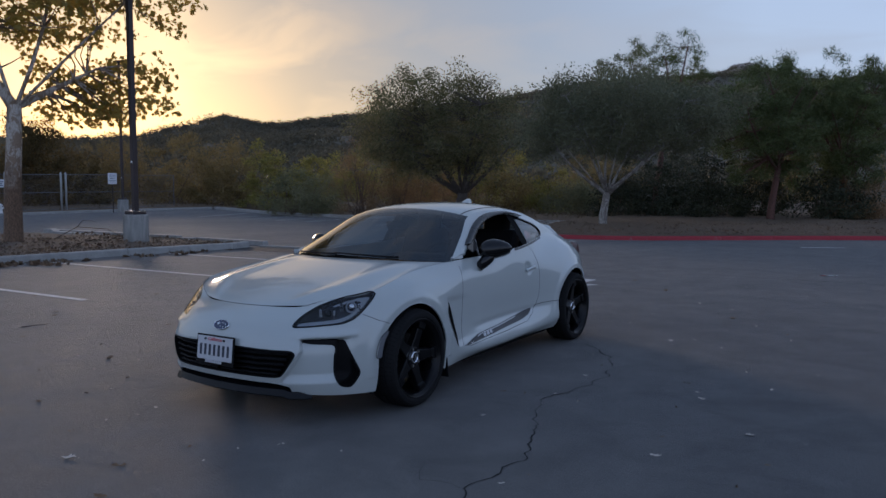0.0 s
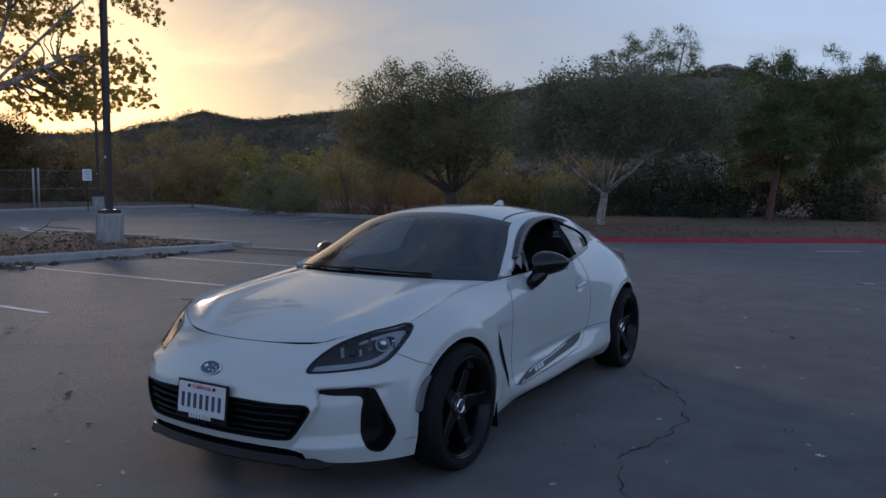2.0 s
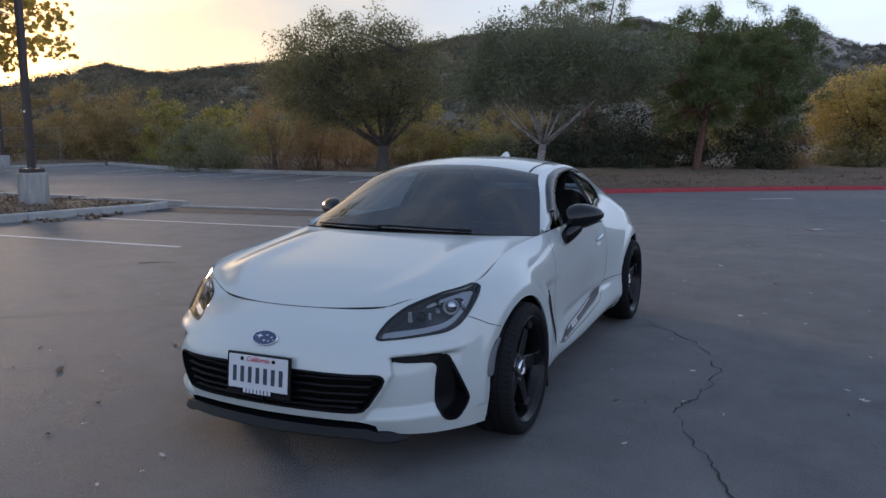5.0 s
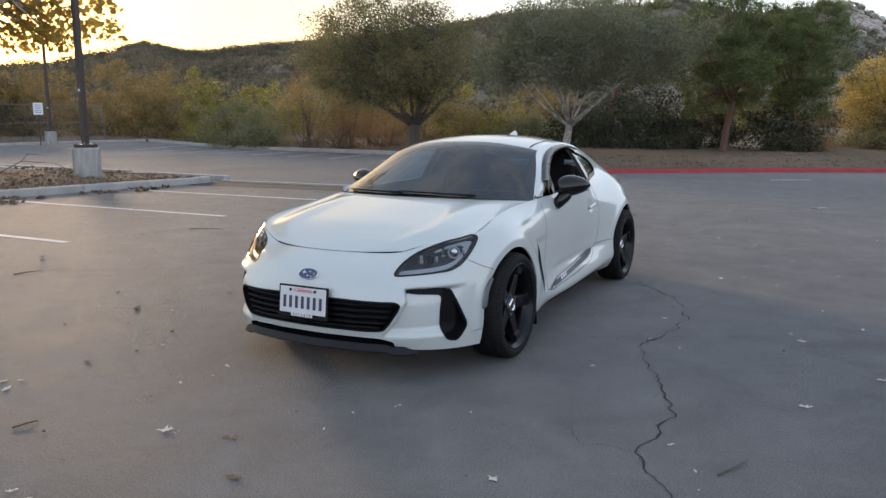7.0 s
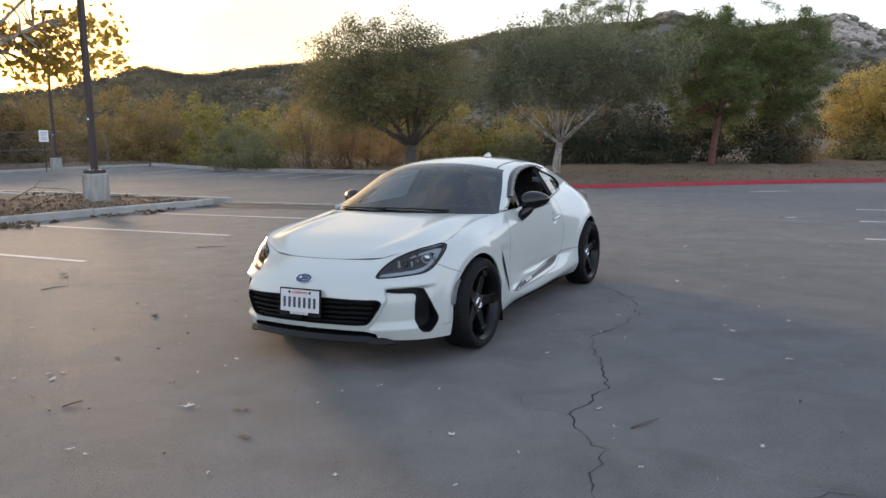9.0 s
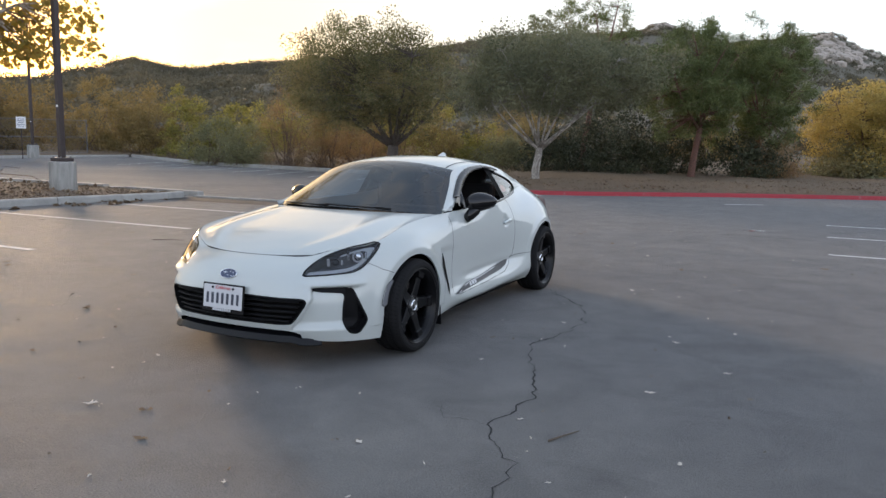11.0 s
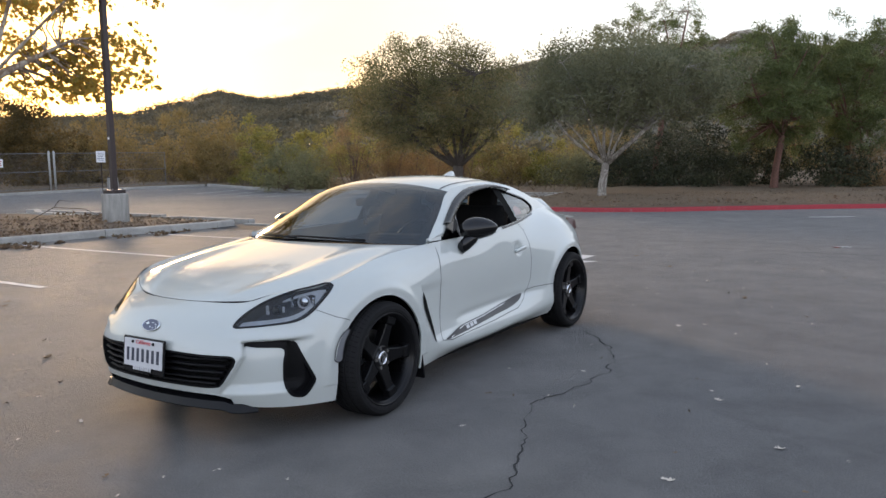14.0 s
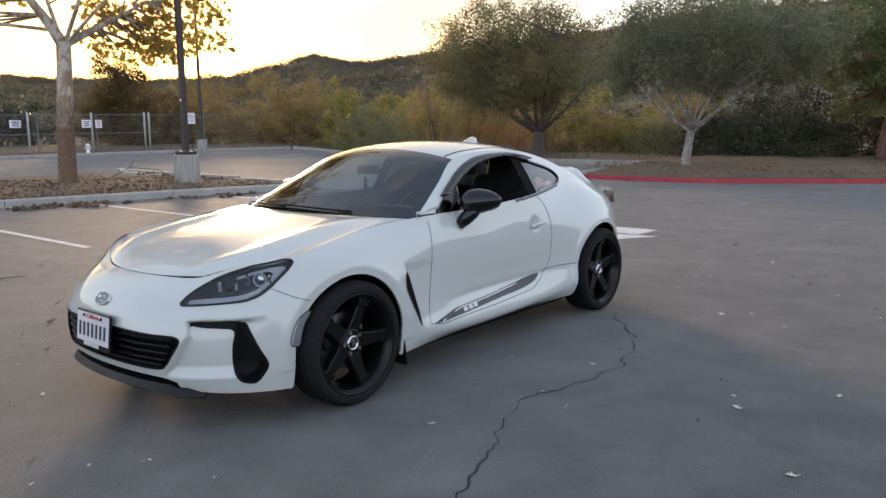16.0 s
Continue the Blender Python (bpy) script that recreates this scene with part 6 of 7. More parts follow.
# ---- ribbons along seams ----
def find_on(sheet, seen, goals, rows=None):
    """The (u, v) of a sheet at which the points given are seen."""
    a = seen(sheet.P)
    flat = a.reshape(-1, 2)
    U, V = sheet.U.ravel(), sheet.V.ravel()
    if rows is not None:
        ok = rows(sheet.P).ravel()
        flat, U, V = flat[ok], U[ok], V[ok]
    goals = np.asarray(goals, float)
    k = ((goals[:, None] - flat[None]) ** 2).sum(-1).argmin(1)
    u, v = U[k].copy(), V[k].copy()
    for _ in range(4):
        p = seen(sheet.fn(u, v))
        pu = (seen(sheet.fn(u + 1e-4, v)) - p) / 1e-4
        pv = (seen(sheet.fn(u, v + 1e-4)) - p) / 1e-4
        e = goals - p
        det = pu[:, 0] * pv[:, 1] - pu[:, 1] * pv[:, 0]
        det = np.where(np.abs(det) < 1e-6, 1e-6, det)
        u = u + np.clip((e[:, 0] * pv[:, 1] - e[:, 1] * pv[:, 0]) / det, -3 * sheet.du, 3 * sheet.du)
        v = v + np.clip((pu[:, 0] * e[:, 1] - pu[:, 1] * e[:, 0]) / det, -3 * sheet.dv, 3 * sheet.dv)
        u, v = np.clip(u, sheet.U.min(), sheet.U.max()), np.clip(v, sheet.V.min(), sheet.V.max())
    return u, v


def ribbon(sheet, seen, path, width, lift=0.0012, rows=None, closed=False, gap=0.012):
    """A narrow strip that follows a path on a sheet."""
    p = [tuple(q) for q in path]
    if closed:
        p.append(p[0])
    fine = []
    for a, b in zip(p, p[1:]):
        n = max(1, int(math.hypot(b[0] - a[0], b[1] - a[1]) / gap))
        fine += [(a[0] + (b[0] - a[0]) * i / n, a[1] + (b[1] - a[1]) * i / n) for i in range(n)]
    fine.append(p[-1])
    u, v = find_on(sheet, seen, fine, rows)
    return strip3(sheet.fn, u, v, width, lift * sheet.out)


def strip3(fn, u, v, width, lift):
    P = fn(u, v)
    n = np.cross(fn(u + 1e-3, v) - P, fn(u, v + 1e-3) - P)
    n /= np.linalg.norm(n, axis=1, keepdims=True) + 1e-12
    d = np.gradient(P, axis=0)
    d /= np.linalg.norm(d, axis=1, keepdims=True) + 1e-12
    s = np.cross(n, d)
    A, B = P + n * lift - s * width / 2, P + n * lift + s * width / 2
    V = np.stack([A, B], 1).reshape(-1, 3)
    F = [(2 * i, 2 * i + 1, 2 * i + 3, 2 * i + 2) for i in range(len(P) - 1)]
    return V, F


def fore(P):
    return P[..., 1] < -1.2


pair("door_gap", *ribbon(side, seen_side, [tuple(q) for q in DOOR[1:17]], 0.0042), SEAM, None, "", False, doors)
pair("bumper_gap", *ribbon(side, seen_side, [(-1.540, 0.566), (-1.612, 0.592), (-1.705, 0.643)], 0.003, rows=fore), SEAM, None, "", False)
pair("sill_gap", *ribbon(side, seen_side, [(0.560, 0.405), (0.700, 0.415), (0.945, 0.408)], 0.004), SEAM, None, "", False)
duct_edge = ribbon(side, seen_corner, [tuple(q) for q in FOG[::2]], 0.012, 0.0015, fore, True)
pair("duct_edge", *duct_edge, SATIN_BLACK, None, "", False, (bumper, bumper))
pair("duct_slot", *ribbon(side, seen_corner, [(-1.452, 0.491), (-1.400, 0.494), (-1.310, 0.495), (-1.220, 0.490), (-1.165, 0.484)], 0.019, 0.0018, fore), SATIN_BLACK, None, "", False, (bumper, bumper))
pair("grille_edge", *ribbon(side, seen_front, [tuple(q) for q in GRILLE if q[0] > 0.0 and q[1] > 0.0][::2], 0.010, 0.0015, fore), SATIN_BLACK, grille, "", False)
lamp_frame = ribbon(side, seen_corner, HEADLIGHT[::2], 0.011, 0.002, fore, True)


# ---- hood ----
ht = np.linspace(0, 6, 120)
hw = np.linspace(-1, 1, 121)
bonnet = Sheet(hood, ht, hw, -1)
V, F = bonnet.faces(0)
hood_ob = skin("hood", V, F, PAINT, label="long white hood with two raised lines")
for wv in (-1.0, 1.0):
    skin("hood_gap", *strip3(hood, np.linspace(0.0, 6, 160), np.full(160, wv * 0.997), 0.0030, -0.0020), SEAM, hood_ob, "", False)
skin("hood_gap", *strip3(hood, np.full(120, 0.02), np.linspace(-0.99, 0.99, 120), 0.0038, -0.0015), SEAM, hood_ob, "", False)

# ledge of the fender under the hood's edge
sb = np.linspace(0.30, 2.60, 400)
tb = belt(sb, 6.0)
H = hood(np.linspace(0.0, 6.0, 160), np.full(160, 1.0))
B = belt(np.interp(H[:, 1], tb[:, 1], sb), np.full(160, 6.0))
V = [tuple(p) for k in range(160) for p in (H[k] - [0.012, 0, 0.006], H[k] - [0, 0, 0.004], B[k] + [0, 0, 0.0005], B[k] + [0.004, 0, -0.004])]
F = [(4 * k + a, 4 * k + a + 1, 4 * k + 5 + a, 4 * k + 4 + a) for k in range(159) for a in range(3)]
pair("fender_ledge", V, F, PAINT)

# cowl below the windscreen
wv = np.linspace(-1, 1, 61)
A, B = hood(np.full(61, 6.0), wv), upper(np.zeros(61), wv)
V = np.concatenate([A - [0, 0, 0.004], B - [0, 0, 0.010]])
skin("cowl", V, [(i, i + 1, 62 + i, 61 + i) for i in range(60)], SATIN_BLACK, None, "", False)
for x0, x1, sg in ((0.40, -0.16, 1), (-0.12, -0.62, 1)):
    pts = []
    for f in np.linspace(0, 1, 14):
        x = x0 + (x1 - x0) * f
        w_ = x / 0.72
        p = upper(np.array([0.05 + 0.06 * f]), np.array([w_]))[0]
        pts.append((p[0], p[1] - 0.008, p[2] + 0.010))
    v, f_ = tube(pts, [0.009] * 3 + [0.006] * 11, 6)
    skin("wiper", v, f_, SATIN_BLACK)


# ---- glass, roof, boot ----
ut = np.linspace(0, 10, 360)
uw = np.linspace(-1, 1, 121)
shell = Sheet(upper, ut, uw, -1)
mid_t = 0.5 * (ut[:-1] + ut[1:])
shell.zone[(mid_t < 2.98)] = 1
shell.zone[(mid_t >= 2.98) & (mid_t < 6.15)] = 2
shell.zone[(mid_t >= 6.15) & (mid_t < 8.25)] = 3
shell.zone[(mid_t >= 8.25)] = 4
V, F = shell.faces(1)
windscreen = skin("windscreen", V, F, SCREEN, label="raked windscreen reflecting branches")
windscreen.visible_shadow = False
skin("roof", *shell.faces(2), PAINT, label="white roof")
V, F = shell.faces(3)
skin("rear_screen", V, F, SCREEN).visible_shadow = False
boot = skin("boot_lid", *shell.faces(4), PAINT, label="white boot lid with a raised tail")
for wv_ in (-0.965, 0.965):
    skin("screen_border", *strip3(upper, np.linspace(0.02, 2.97, 90), np.full(90, wv_), 0.045, 0.003), GLOSS_BLACK, windscreen, "", False)
skin("screen_border", *strip3(upper, np.full(90, 0.10), np.linspace(-1, 1, 90), 0.050, 0.003), GLOSS_BLACK, windscreen, "", False)
skin("screen_border", *strip3(upper, np.full(90, 2.86), np.linspace(-1, 1, 90), 0.055, 0.003), GLOSS_BLACK, windscreen, "", False)
for wv_ in (-0.90, 0.90):
    skin("roof_joint", *strip3(upper, np.linspace(3.0, 6.2, 90), np.full(90, wv_), 0.012, -0.0015), SEAM, None, "", False)
# tail edge that closes the boot, with a ducktail
A = upper(np.full(61, 10.0), wv)
V = np.concatenate([A, A + [0, 0.010, -0.004], A + [0, 0.008, -0.03], A * [1, 1, 0] + [0, 0.004, 0.80]])
skin("boot_edge", V, [(r * 61 + i, r * 61 + i + 1, (r + 1) * 61 + i + 1, (r + 1) * 61 + i) for r in range(3) for i in range(60)], PAINT, boot)

# raised lip across the boot
V, F = [], []
for x in np.linspace(-0.575, 0.575, 47):
    a = abs(x)
    zt = float(np.interp(a, [0.0, 0.28, 0.36, 0.50, 0.575], [1.046, 1.043, 1.030, 0.935, 0.868]))
    yl = 1.880 - 0.50 * x * x
    V += [(x, yl - 0.26, zt - 0.062), (x, yl - 0.13, zt - 0.036), (x, yl - 0.04, zt - 0.006), (x, yl - 0.008, zt), (x, yl + 0.004, zt - 0.008), (x, yl - 0.006, zt - 0.030), (x, yl - 0.030, zt - 0.090)]
F = [(7 * i + k, 7 * i + k + 1, 7 * i + 8 + k, 7 * i + 7 + k) for i in range(46) for k in range(6)]
skin("boot_spoiler", V, F, PAINT, boot, "white ducktail lip on the boot")

# ---- pillars and side windows ----
fy = np.linspace(-0.68, 1.95, 240)
fv = np.linspace(0, 1, 30)
flank_s = Sheet(flank, fy, fv, -1)
flank_s.cut(WINDOW, seen_side, 1)
mid_y = 0.5 * (fy[:-1] + fy[1:])
Vp, Fp = flank_s.faces(0)
pair("pillar_panel", Vp, Fp, PAINT)
pair("window_lip", *flank_s.rim(1, 0.02), GLOSS_BLACK, None, "", False)
# the pane of the rear quarter window
z0 = flank_s.zone.copy()
flank_s.zone[(z0 == 1) & (mid_y[:, None] > 0.60)] = 5
pair("quarter_window", *flank_s.faces(5, -0.008), SIDE_GLASS, None, "small rear side window")
flank_s.zone[(z0 == 1) & (mid_y[:, None] > 0.49) & (mid_y[:, None] < 0.60)] = 6
pair("door_pillar", *flank_s.faces(6, -0.004), MATT_BLACK)
uu, vv = find_on(flank_s, seen_side, [(-0.530, 0.878), (-0.460, 0.880), (-0.400, 0.882), (-0.300, 0.886), (-0.280, 0.955), (-0.262, 1.020), (-0.380, 0.986), (-0.466, 0.940)])
V = flank(uu, vv) + np.array([0.014, 0.0, 0.002])
V[:4, 2] -= 0.022
pair("front_quarter_pane", V, [tuple(range(8))], DARK_GLASS, None, "small dark fixed pane ahead of the door window", False, doors)
# bright upright trim between that pane and the door window
uu, vv = find_on(flank_s, seen_side, [(-0.304, 0.886), (-0.292, 0.886), (-0.254, 1.018), (-0.266, 1.018)])
V = flank(uu, vv) + np.array([0.018, 0.0, 0.002])
V[:2, 2] -= 0.022
V = np.concatenate([V, V - np.array([0.012, 0.0, 0.0])])
pair("pane_trim", V, [(0, 1, 2, 3), (7, 6, 5, 4), (0, 4, 5, 1), (1, 5, 6, 2), (2, 6, 7, 3), (3, 7, 4, 0)], GALV, None, "slim pale upright strip", False, doors)
# foot of the windscreen pillar, down to the fender
V, F = [], []
for y in np.linspace(-0.690, -0.520, 24):
    a, b = flank(np.array([y, y]), np.array([0.0, 1.0]))
    cut = float(np.clip((y + 0.545) / 0.050, 0, 1))
    a = a + (b - a) * cut
    for f in (0.0, 0.5, 1.0):
        V.append(tuple(a + (b - a) * f + np.array([0.004, 0, 0])))
    V.append((b[0] + 0.006, b[1], b[2] - 0.020))
F = [(4 * i + k, 4 * i + k + 1, 4 * i + 5 + k, 4 * i + 4 + k) for i in range(23) for k in range(3)]
pair("pillar_foot", V, F, PAINT)
flank_s.zone = z0
win_line = [tuple(q) for q in WINDOW[::3]]
pair("window_trim", *ribbon(flank_s, seen_side, [q for q in win_line if q[1] > 0.960 or q[0] > 0.95], 0.014, 0.002), GLOSS_BLACK, None, "", False)
# weather strip along the window line
top_s = np.interp(np.linspace(-0.515, 0.93, 90), _top[:, 1], _ss)
pair("weather_strip", *strip3(belt, top_s, np.full(90, 5.94), 0.018, 0.004), GLOSS_BLACK, None, "", False, doors)

# smoked rain visor over the door window
outer = [(-0.434, 0.969), (-0.326, 1.025), (-0.159, 1.107), (0.020, 1.168), (0.182, 1.192), (0.427, 1.200), (0.600, 1.184), (0.735, 1.152)]
inner = [(-0.364, 0.966), (-0.267, 1.011), (-0.147, 1.062), (0.020, 1.119), (0.206, 1.157), (0.463, 1.172), (0.620, 1.160), (0.720, 1.140)]


def on_flank(path, n):
    q = np.array(eased([tuple(p) for p in path], 2))
    d = np.concatenate([[0], np.cumsum(np.linalg.norm(np.diff(q, axis=0), axis=1))])
    f = np.linspace(0, d[-1], n)
    uu, vv = find_on(flank_s, seen_side, np.stack([np.interp(f, d, q[:, 0]), np.interp(f, d, q[:, 1])], 1))
    P = flank(uu, vv)
    N = np.cross(flank(uu + 1e-3, vv) - P, flank(uu, np.clip(vv + 1e-3, 0, 1)) - P)
    N = np.where(N[:, :1] < 0, -N, N)
    return P, N / (np.linalg.norm(N, axis=1, keepdims=True) + 1e-12)


nv = 48
(PO, NO), (PI, NI) = on_flank(outer, nv), on_flank(inner, nv)
V = []
for i in range(nv):
    V += [PO[i] + NO[i] * 0.002, PO[i] + NO[i] * 0.012, PO[i].copy() * 0.65 + PI[i] * 0.35 + NO[i] * 0.021, PI[i] + NI[i] * 0.026, PI[i] + NI[i] * 0.021]
F = [(5 * i + a, 5 * i + a + 1, 5 * i + 6 + a, 5 * i + 5 + a) for i in range(nv - 1) for a in range(4)]
F += [(0, 1, 2, 3, 4), tuple(5 * (nv - 1) + a for a in (4, 3, 2, 1, 0))]
pair("rain_visor", V, F, SMOKED, None, "smoked plastic rain visor over the window", True, doors)
# slim post between the small front pane and the open window
uu, vv = find_on(flank_s, seen_side, [(-0.300 + 0.032 * f, 0.885 + 0.115 * f) for f in np.linspace(0, 1, 12)])
pair("window_post", *strip3(flank, uu, np.clip(vv, 0.001, 0.998), 0.016, 0.001), SATIN_BLACK, None, "", False, doors)


# ---- headlights ----
def patch_on(loop, seen, lift, span=(0.2, 1.7), n=150, rows=(2.5, 6.0), m=70):
    """A piece of the skin inside an outline, lifted or sunk."""
    sh = Sheet(belt, np.linspace(*span, n), np.linspace(*rows, m))
    sh.cut(loop, seen, 1)
    return sh.faces(1, lift)


def lamp_parts():
    lens = side.faces(M_LAMP, -0.001)
    housing_walls = side.rim(M_LAMP, 0.075)
    back = side.faces(M_LAMP, -0.075)
    bodies = pair("headlight", *join(housing_walls, (list(back[0]), back[1])), LAMP_DARK, None, "swept-back headlight with twin projectors", False)
    pair("lamp_lens", *lens, LENS, None, "", True, bodies)
    for a in bodies[0].children:
        a.visible_shadow = False
    for a in bodies[1].children:
        a.visible_shadow = False
    pair("lamp_frame", *lamp_frame, GLOSS_BLACK, None, "", False, bodies)
    # grey light guide: a hook along the lower and outer edge
    guide = smooth_loop([(-1.495, 0.582), (-1.390, 0.589), (-1.235, 0.597), (-1.110, 0.605), (-1.035, 0.624), (-0.975, 0.652), (-0.912, 0.690), (-0.850, 0.735),
                         (-0.895, 0.738), (-0.960, 0.735), (-1.080, 0.718), (-1.190, 0.692), (-1.180, 0.684), (-1.070, 0.708), (-0.975, 0.720), (-0.935, 0.710), (-0.990, 0.664),
                         (-1.050, 0.640), (-1.125, 0.624), (-1.240, 0.616), (-1.400, 0.609), (-1.470, 0.604)], 0.006, 1)
    pair("light_guide", *patch_on(guide, seen_corner, -0.022), LAMP_GREY, None, "grey hooked light guide", True, bodies)
    for c, z, r in ((-1.045, 0.672, 0.034), (-1.240, 0.640, 0.026)):
        u, v = find_on(side, seen_corner, [(c, z)], fore)
        p = belt(u, v)[0]
        n = np.array([0.45, -0.89, 0.05])
        q = Vector(p - n * 0.040)
        turn = Vector(n).to_track_quat("Z", "Y").to_matrix().to_4x4()
        V, F = [], []
        k = 24
        for rr, dz in ((r * 0.6, -0.02), (r * 1.02, 0.0), (r * 0.94, 0.008), (r * 0.80, 0.002)):
            V += [tuple(q + (turn @ Vector((rr * math.cos(2 * math.pi * i / k), rr * math.sin(2 * math.pi * i / k), dz)))) for i in range(k)]
        F = [(a * k + i, a * k + (i + 1) % k, (a + 1) * k + (i + 1) % k, (a + 1) * k + i) for a in range(3) for i in range(k)]
        pair("projector_ring", V, F, LAMP_GREY if r > 0.03 else LAMP_DARK, None, "", True, bodies)
        # small bright facets beside the lens
        for du, dv, w_, h_ in ((-1.75, 0.35, 0.30, 0.55), (-1.70, -0.55, 0.36, 0.30), (1.45, 0.1, 0.22, 0.6)):
            o = turn @ Vector((0, 0, 0.004))
            e1, e2 = turn @ Vector((r, 0, 0)), turn @ Vector((0, r, 0))
            e1 = Vector((e1.x, e1.y, 0)).normalized() * r if abs(e1.z) < abs(e2.z) else Vector((e2.x, e2.y, 0)).normalized() * r
            up = Vector((0, 0, r))
            V = [tuple(q + o + e1 * (du + a * w_) + up * (dv + b * h_)) for a, b in ((-1, -1), (1, -1), (1, 1), (-1, 1))]
            V += [tuple(q + o + Vector(n) * 0.008 + e1 * (du + a * w_ * 0.7) + up * (dv + b * h_ * 0.7)) for a, b in ((-1, -1), (1, -1), (1, 1), (-1, 1))]
            pair("facet", V, [(4, 5, 6, 7), (0, 1, 5, 4), (1, 2, 6, 5), (2, 3, 7, 6), (3, 0, 4, 7)], CHROME if r > 0.03 else LAMP_GREY, None, "", False, bodies)
        bm = bmesh.new()
        bmesh.ops.create_uvsphere(bm, u_segments=20, v_segments=12, radius=r * 0.78)
        V = [tuple(q + (turn @ Vector((vv_.co.x, vv_.co.y, vv_.co.z * 0.55)))) for vv_ in bm.verts]
        bm.verts.index_update()
        F = [tuple(w.index for w in f.verts) for f in bm.faces]
        bm.free()
        pair("projector", V, F, GLOSS_BLACK if r < 0.03 else CHROME, None, "round projector lens", True, bodies)


lamp_parts()

# side marker lamp ahead of the front wheel
marker = smooth_loop([(-1.652, 0.366), (-1.640, 0.435), (-1.608, 0.493), (-1.556, 0.526), (-1.540, 0.515), (-1.575, 0.470), (-1.592, 0.420), (-1.602, 0.362)], 0.006, 1)
pair("side_marker", *patch_on(marker, seen_side, 0.003, (0.85, 1.65), 130, (1.0, 5.0), 100), MARKER_GREY, None, "smoked side marker lamp")
pair("marker_edge", *ribbon(side, seen_side, [tuple(q) for q in marker[::2]], 0.005, 0.004, None, True), SEAM, None, "", False)

VENT_SHEET = Sheet(belt_skin, np.linspace(1.60, 2.35, 150), np.linspace(0.8, 5.0, 130))
VENT_SHEET.cut(VENT, seen_side, 1)
pair("side_vent", *VENT_SHEET.faces(1, 0.004), MATT_BLACK, None, "black slit vent behind the front wheel")

# lower door decal with a pale stripe and plain print bars
decal = smooth_loop([(-0.680, 0.289), (-0.560, 0.310), (-0.458, 0.330), (-0.300, 0.337), (-0.118, 0.343), (0.200, 0.368), (0.512, 0.398), (0.490, 0.372), (0.446, 0.345), (0.306, 0.320),
                     (0.009, 0.309), (-0.378, 0.288), (-0.620, 0.280)], 0.006, 1)
sheet_lo = (1.9, 4.4)
decals = pair("door_decal", *patch_on(decal, seen_side, 0.0025, sheet_lo, 230, (0.8, 3.6), 60), DECAL, None, "charcoal wedge decal low on the door", True, doors)
pair("decal_stripe", *ribbon(side, seen_side, [(-0.600, 0.285), (-0.500, 0.309), (-0.400, 0.325), (-0.150, 0.333), (0.20, 0.357), (0.47, 0.384)], 0.007, 0.0045), DECAL_PALE, None, "", False, decals)
for a, b, zz in ((-0.385, -0.345, 0.307), (-0.330, -0.290, 0.310), (-0.278, -0.240, 0.313)):
    pair("print_bar", *ribbon(side, seen_side, [(a, zz), (b, zz + 0.003)], 0.024, 0.005), DECAL_PALE, None, "", False, decals)


def door_handle():
    bm = bmesh.new()
    block(bm, (0.022, 0.168, 0.026), (0, 0, 0), None, 0.010, 3)
    for v in bm.verts:
        v.co.x -= 0.35 * v.co.y * v.co.y * 2
        v.co.z += 0.10 * v.co.y
    V = [tuple(v.co + Vector((0.802, 0.500, 0.722))) for v in bm.verts]
    bm.verts.index_update()
    F = [tuple(w.index for w in f.verts) for f in bm.faces]
    bm.free()
    pair("door_handle", V, F, PAINT, None, "white pull handle", True, doors)


door_handle()


# ---- mirrors ----
def mirror_pair():
    bm = bmesh.new()
    bmesh.ops.create_uvsphere(bm, u_segments=28, v_segments=18, radius=1.0)
    V = []
    for v in bm.verts:
        x, y, z = v.co
        sx = 0.108 * (1 + 0.10 * z)
        taper = 1 - 0.28 * x
        zz = z * 0.080 * taper * (0.80 if z < 0 else 1.0)
        yy = (y * 0.088 if y < 0 else y * 0.028) * (1 - 0.15 * x)
        V.append((0.868 + x * sx, -0.240 + yy + 0.05 * x, 0.930 + zz + 0.008 * x))
    bm.verts.index_update()
    F = [tuple(w.index for w in f.verts) for f in bm.faces]
    bm.free()
    caps = pair("wing_mirror", V, F, GLOSS_BLACK, None, "gloss black door mirror")
    v, f = tube([(0.772, -0.335, 0.800), (0.800, -0.312, 0.835), (0.830, -0.280, 0.875), (0.848, -0.256, 0.905)], [0.034, 0.042, 0.044, 0.034], 12)
    pair("mirror_stalk", v, f, GLOSS_BLACK, None, "", True, caps)
    V = [(0.868 + 0.088 * math.cos(a), -0.211 + 0.05 * math.cos(a) * 0.8, 0.930 + 0.056 * math.sin(a)) for a in np.linspace(0, 2 * math.pi, 24, endpoint=False)]
    pair("mirror_glass", V, [tuple(range(24))], CHROME, None, "", False, caps)
    # pale lower rim of the cap
    pts = [(0.868 + 0.106 * math.cos(a), -0.247 + 0.05 * math.cos(a) - 0.070 * abs(math.sin(a)), 0.913 - 0.012 * abs(math.sin(a))) for a in np.linspace(math.pi * 1.05, math.pi * 1.95, 20)]
    v, f = tube(pts, [0.003] * 20, 5)
    pair("mirror_trim", v, f, SATIN_BLACK, None, "", True, caps)


mirror_pair()


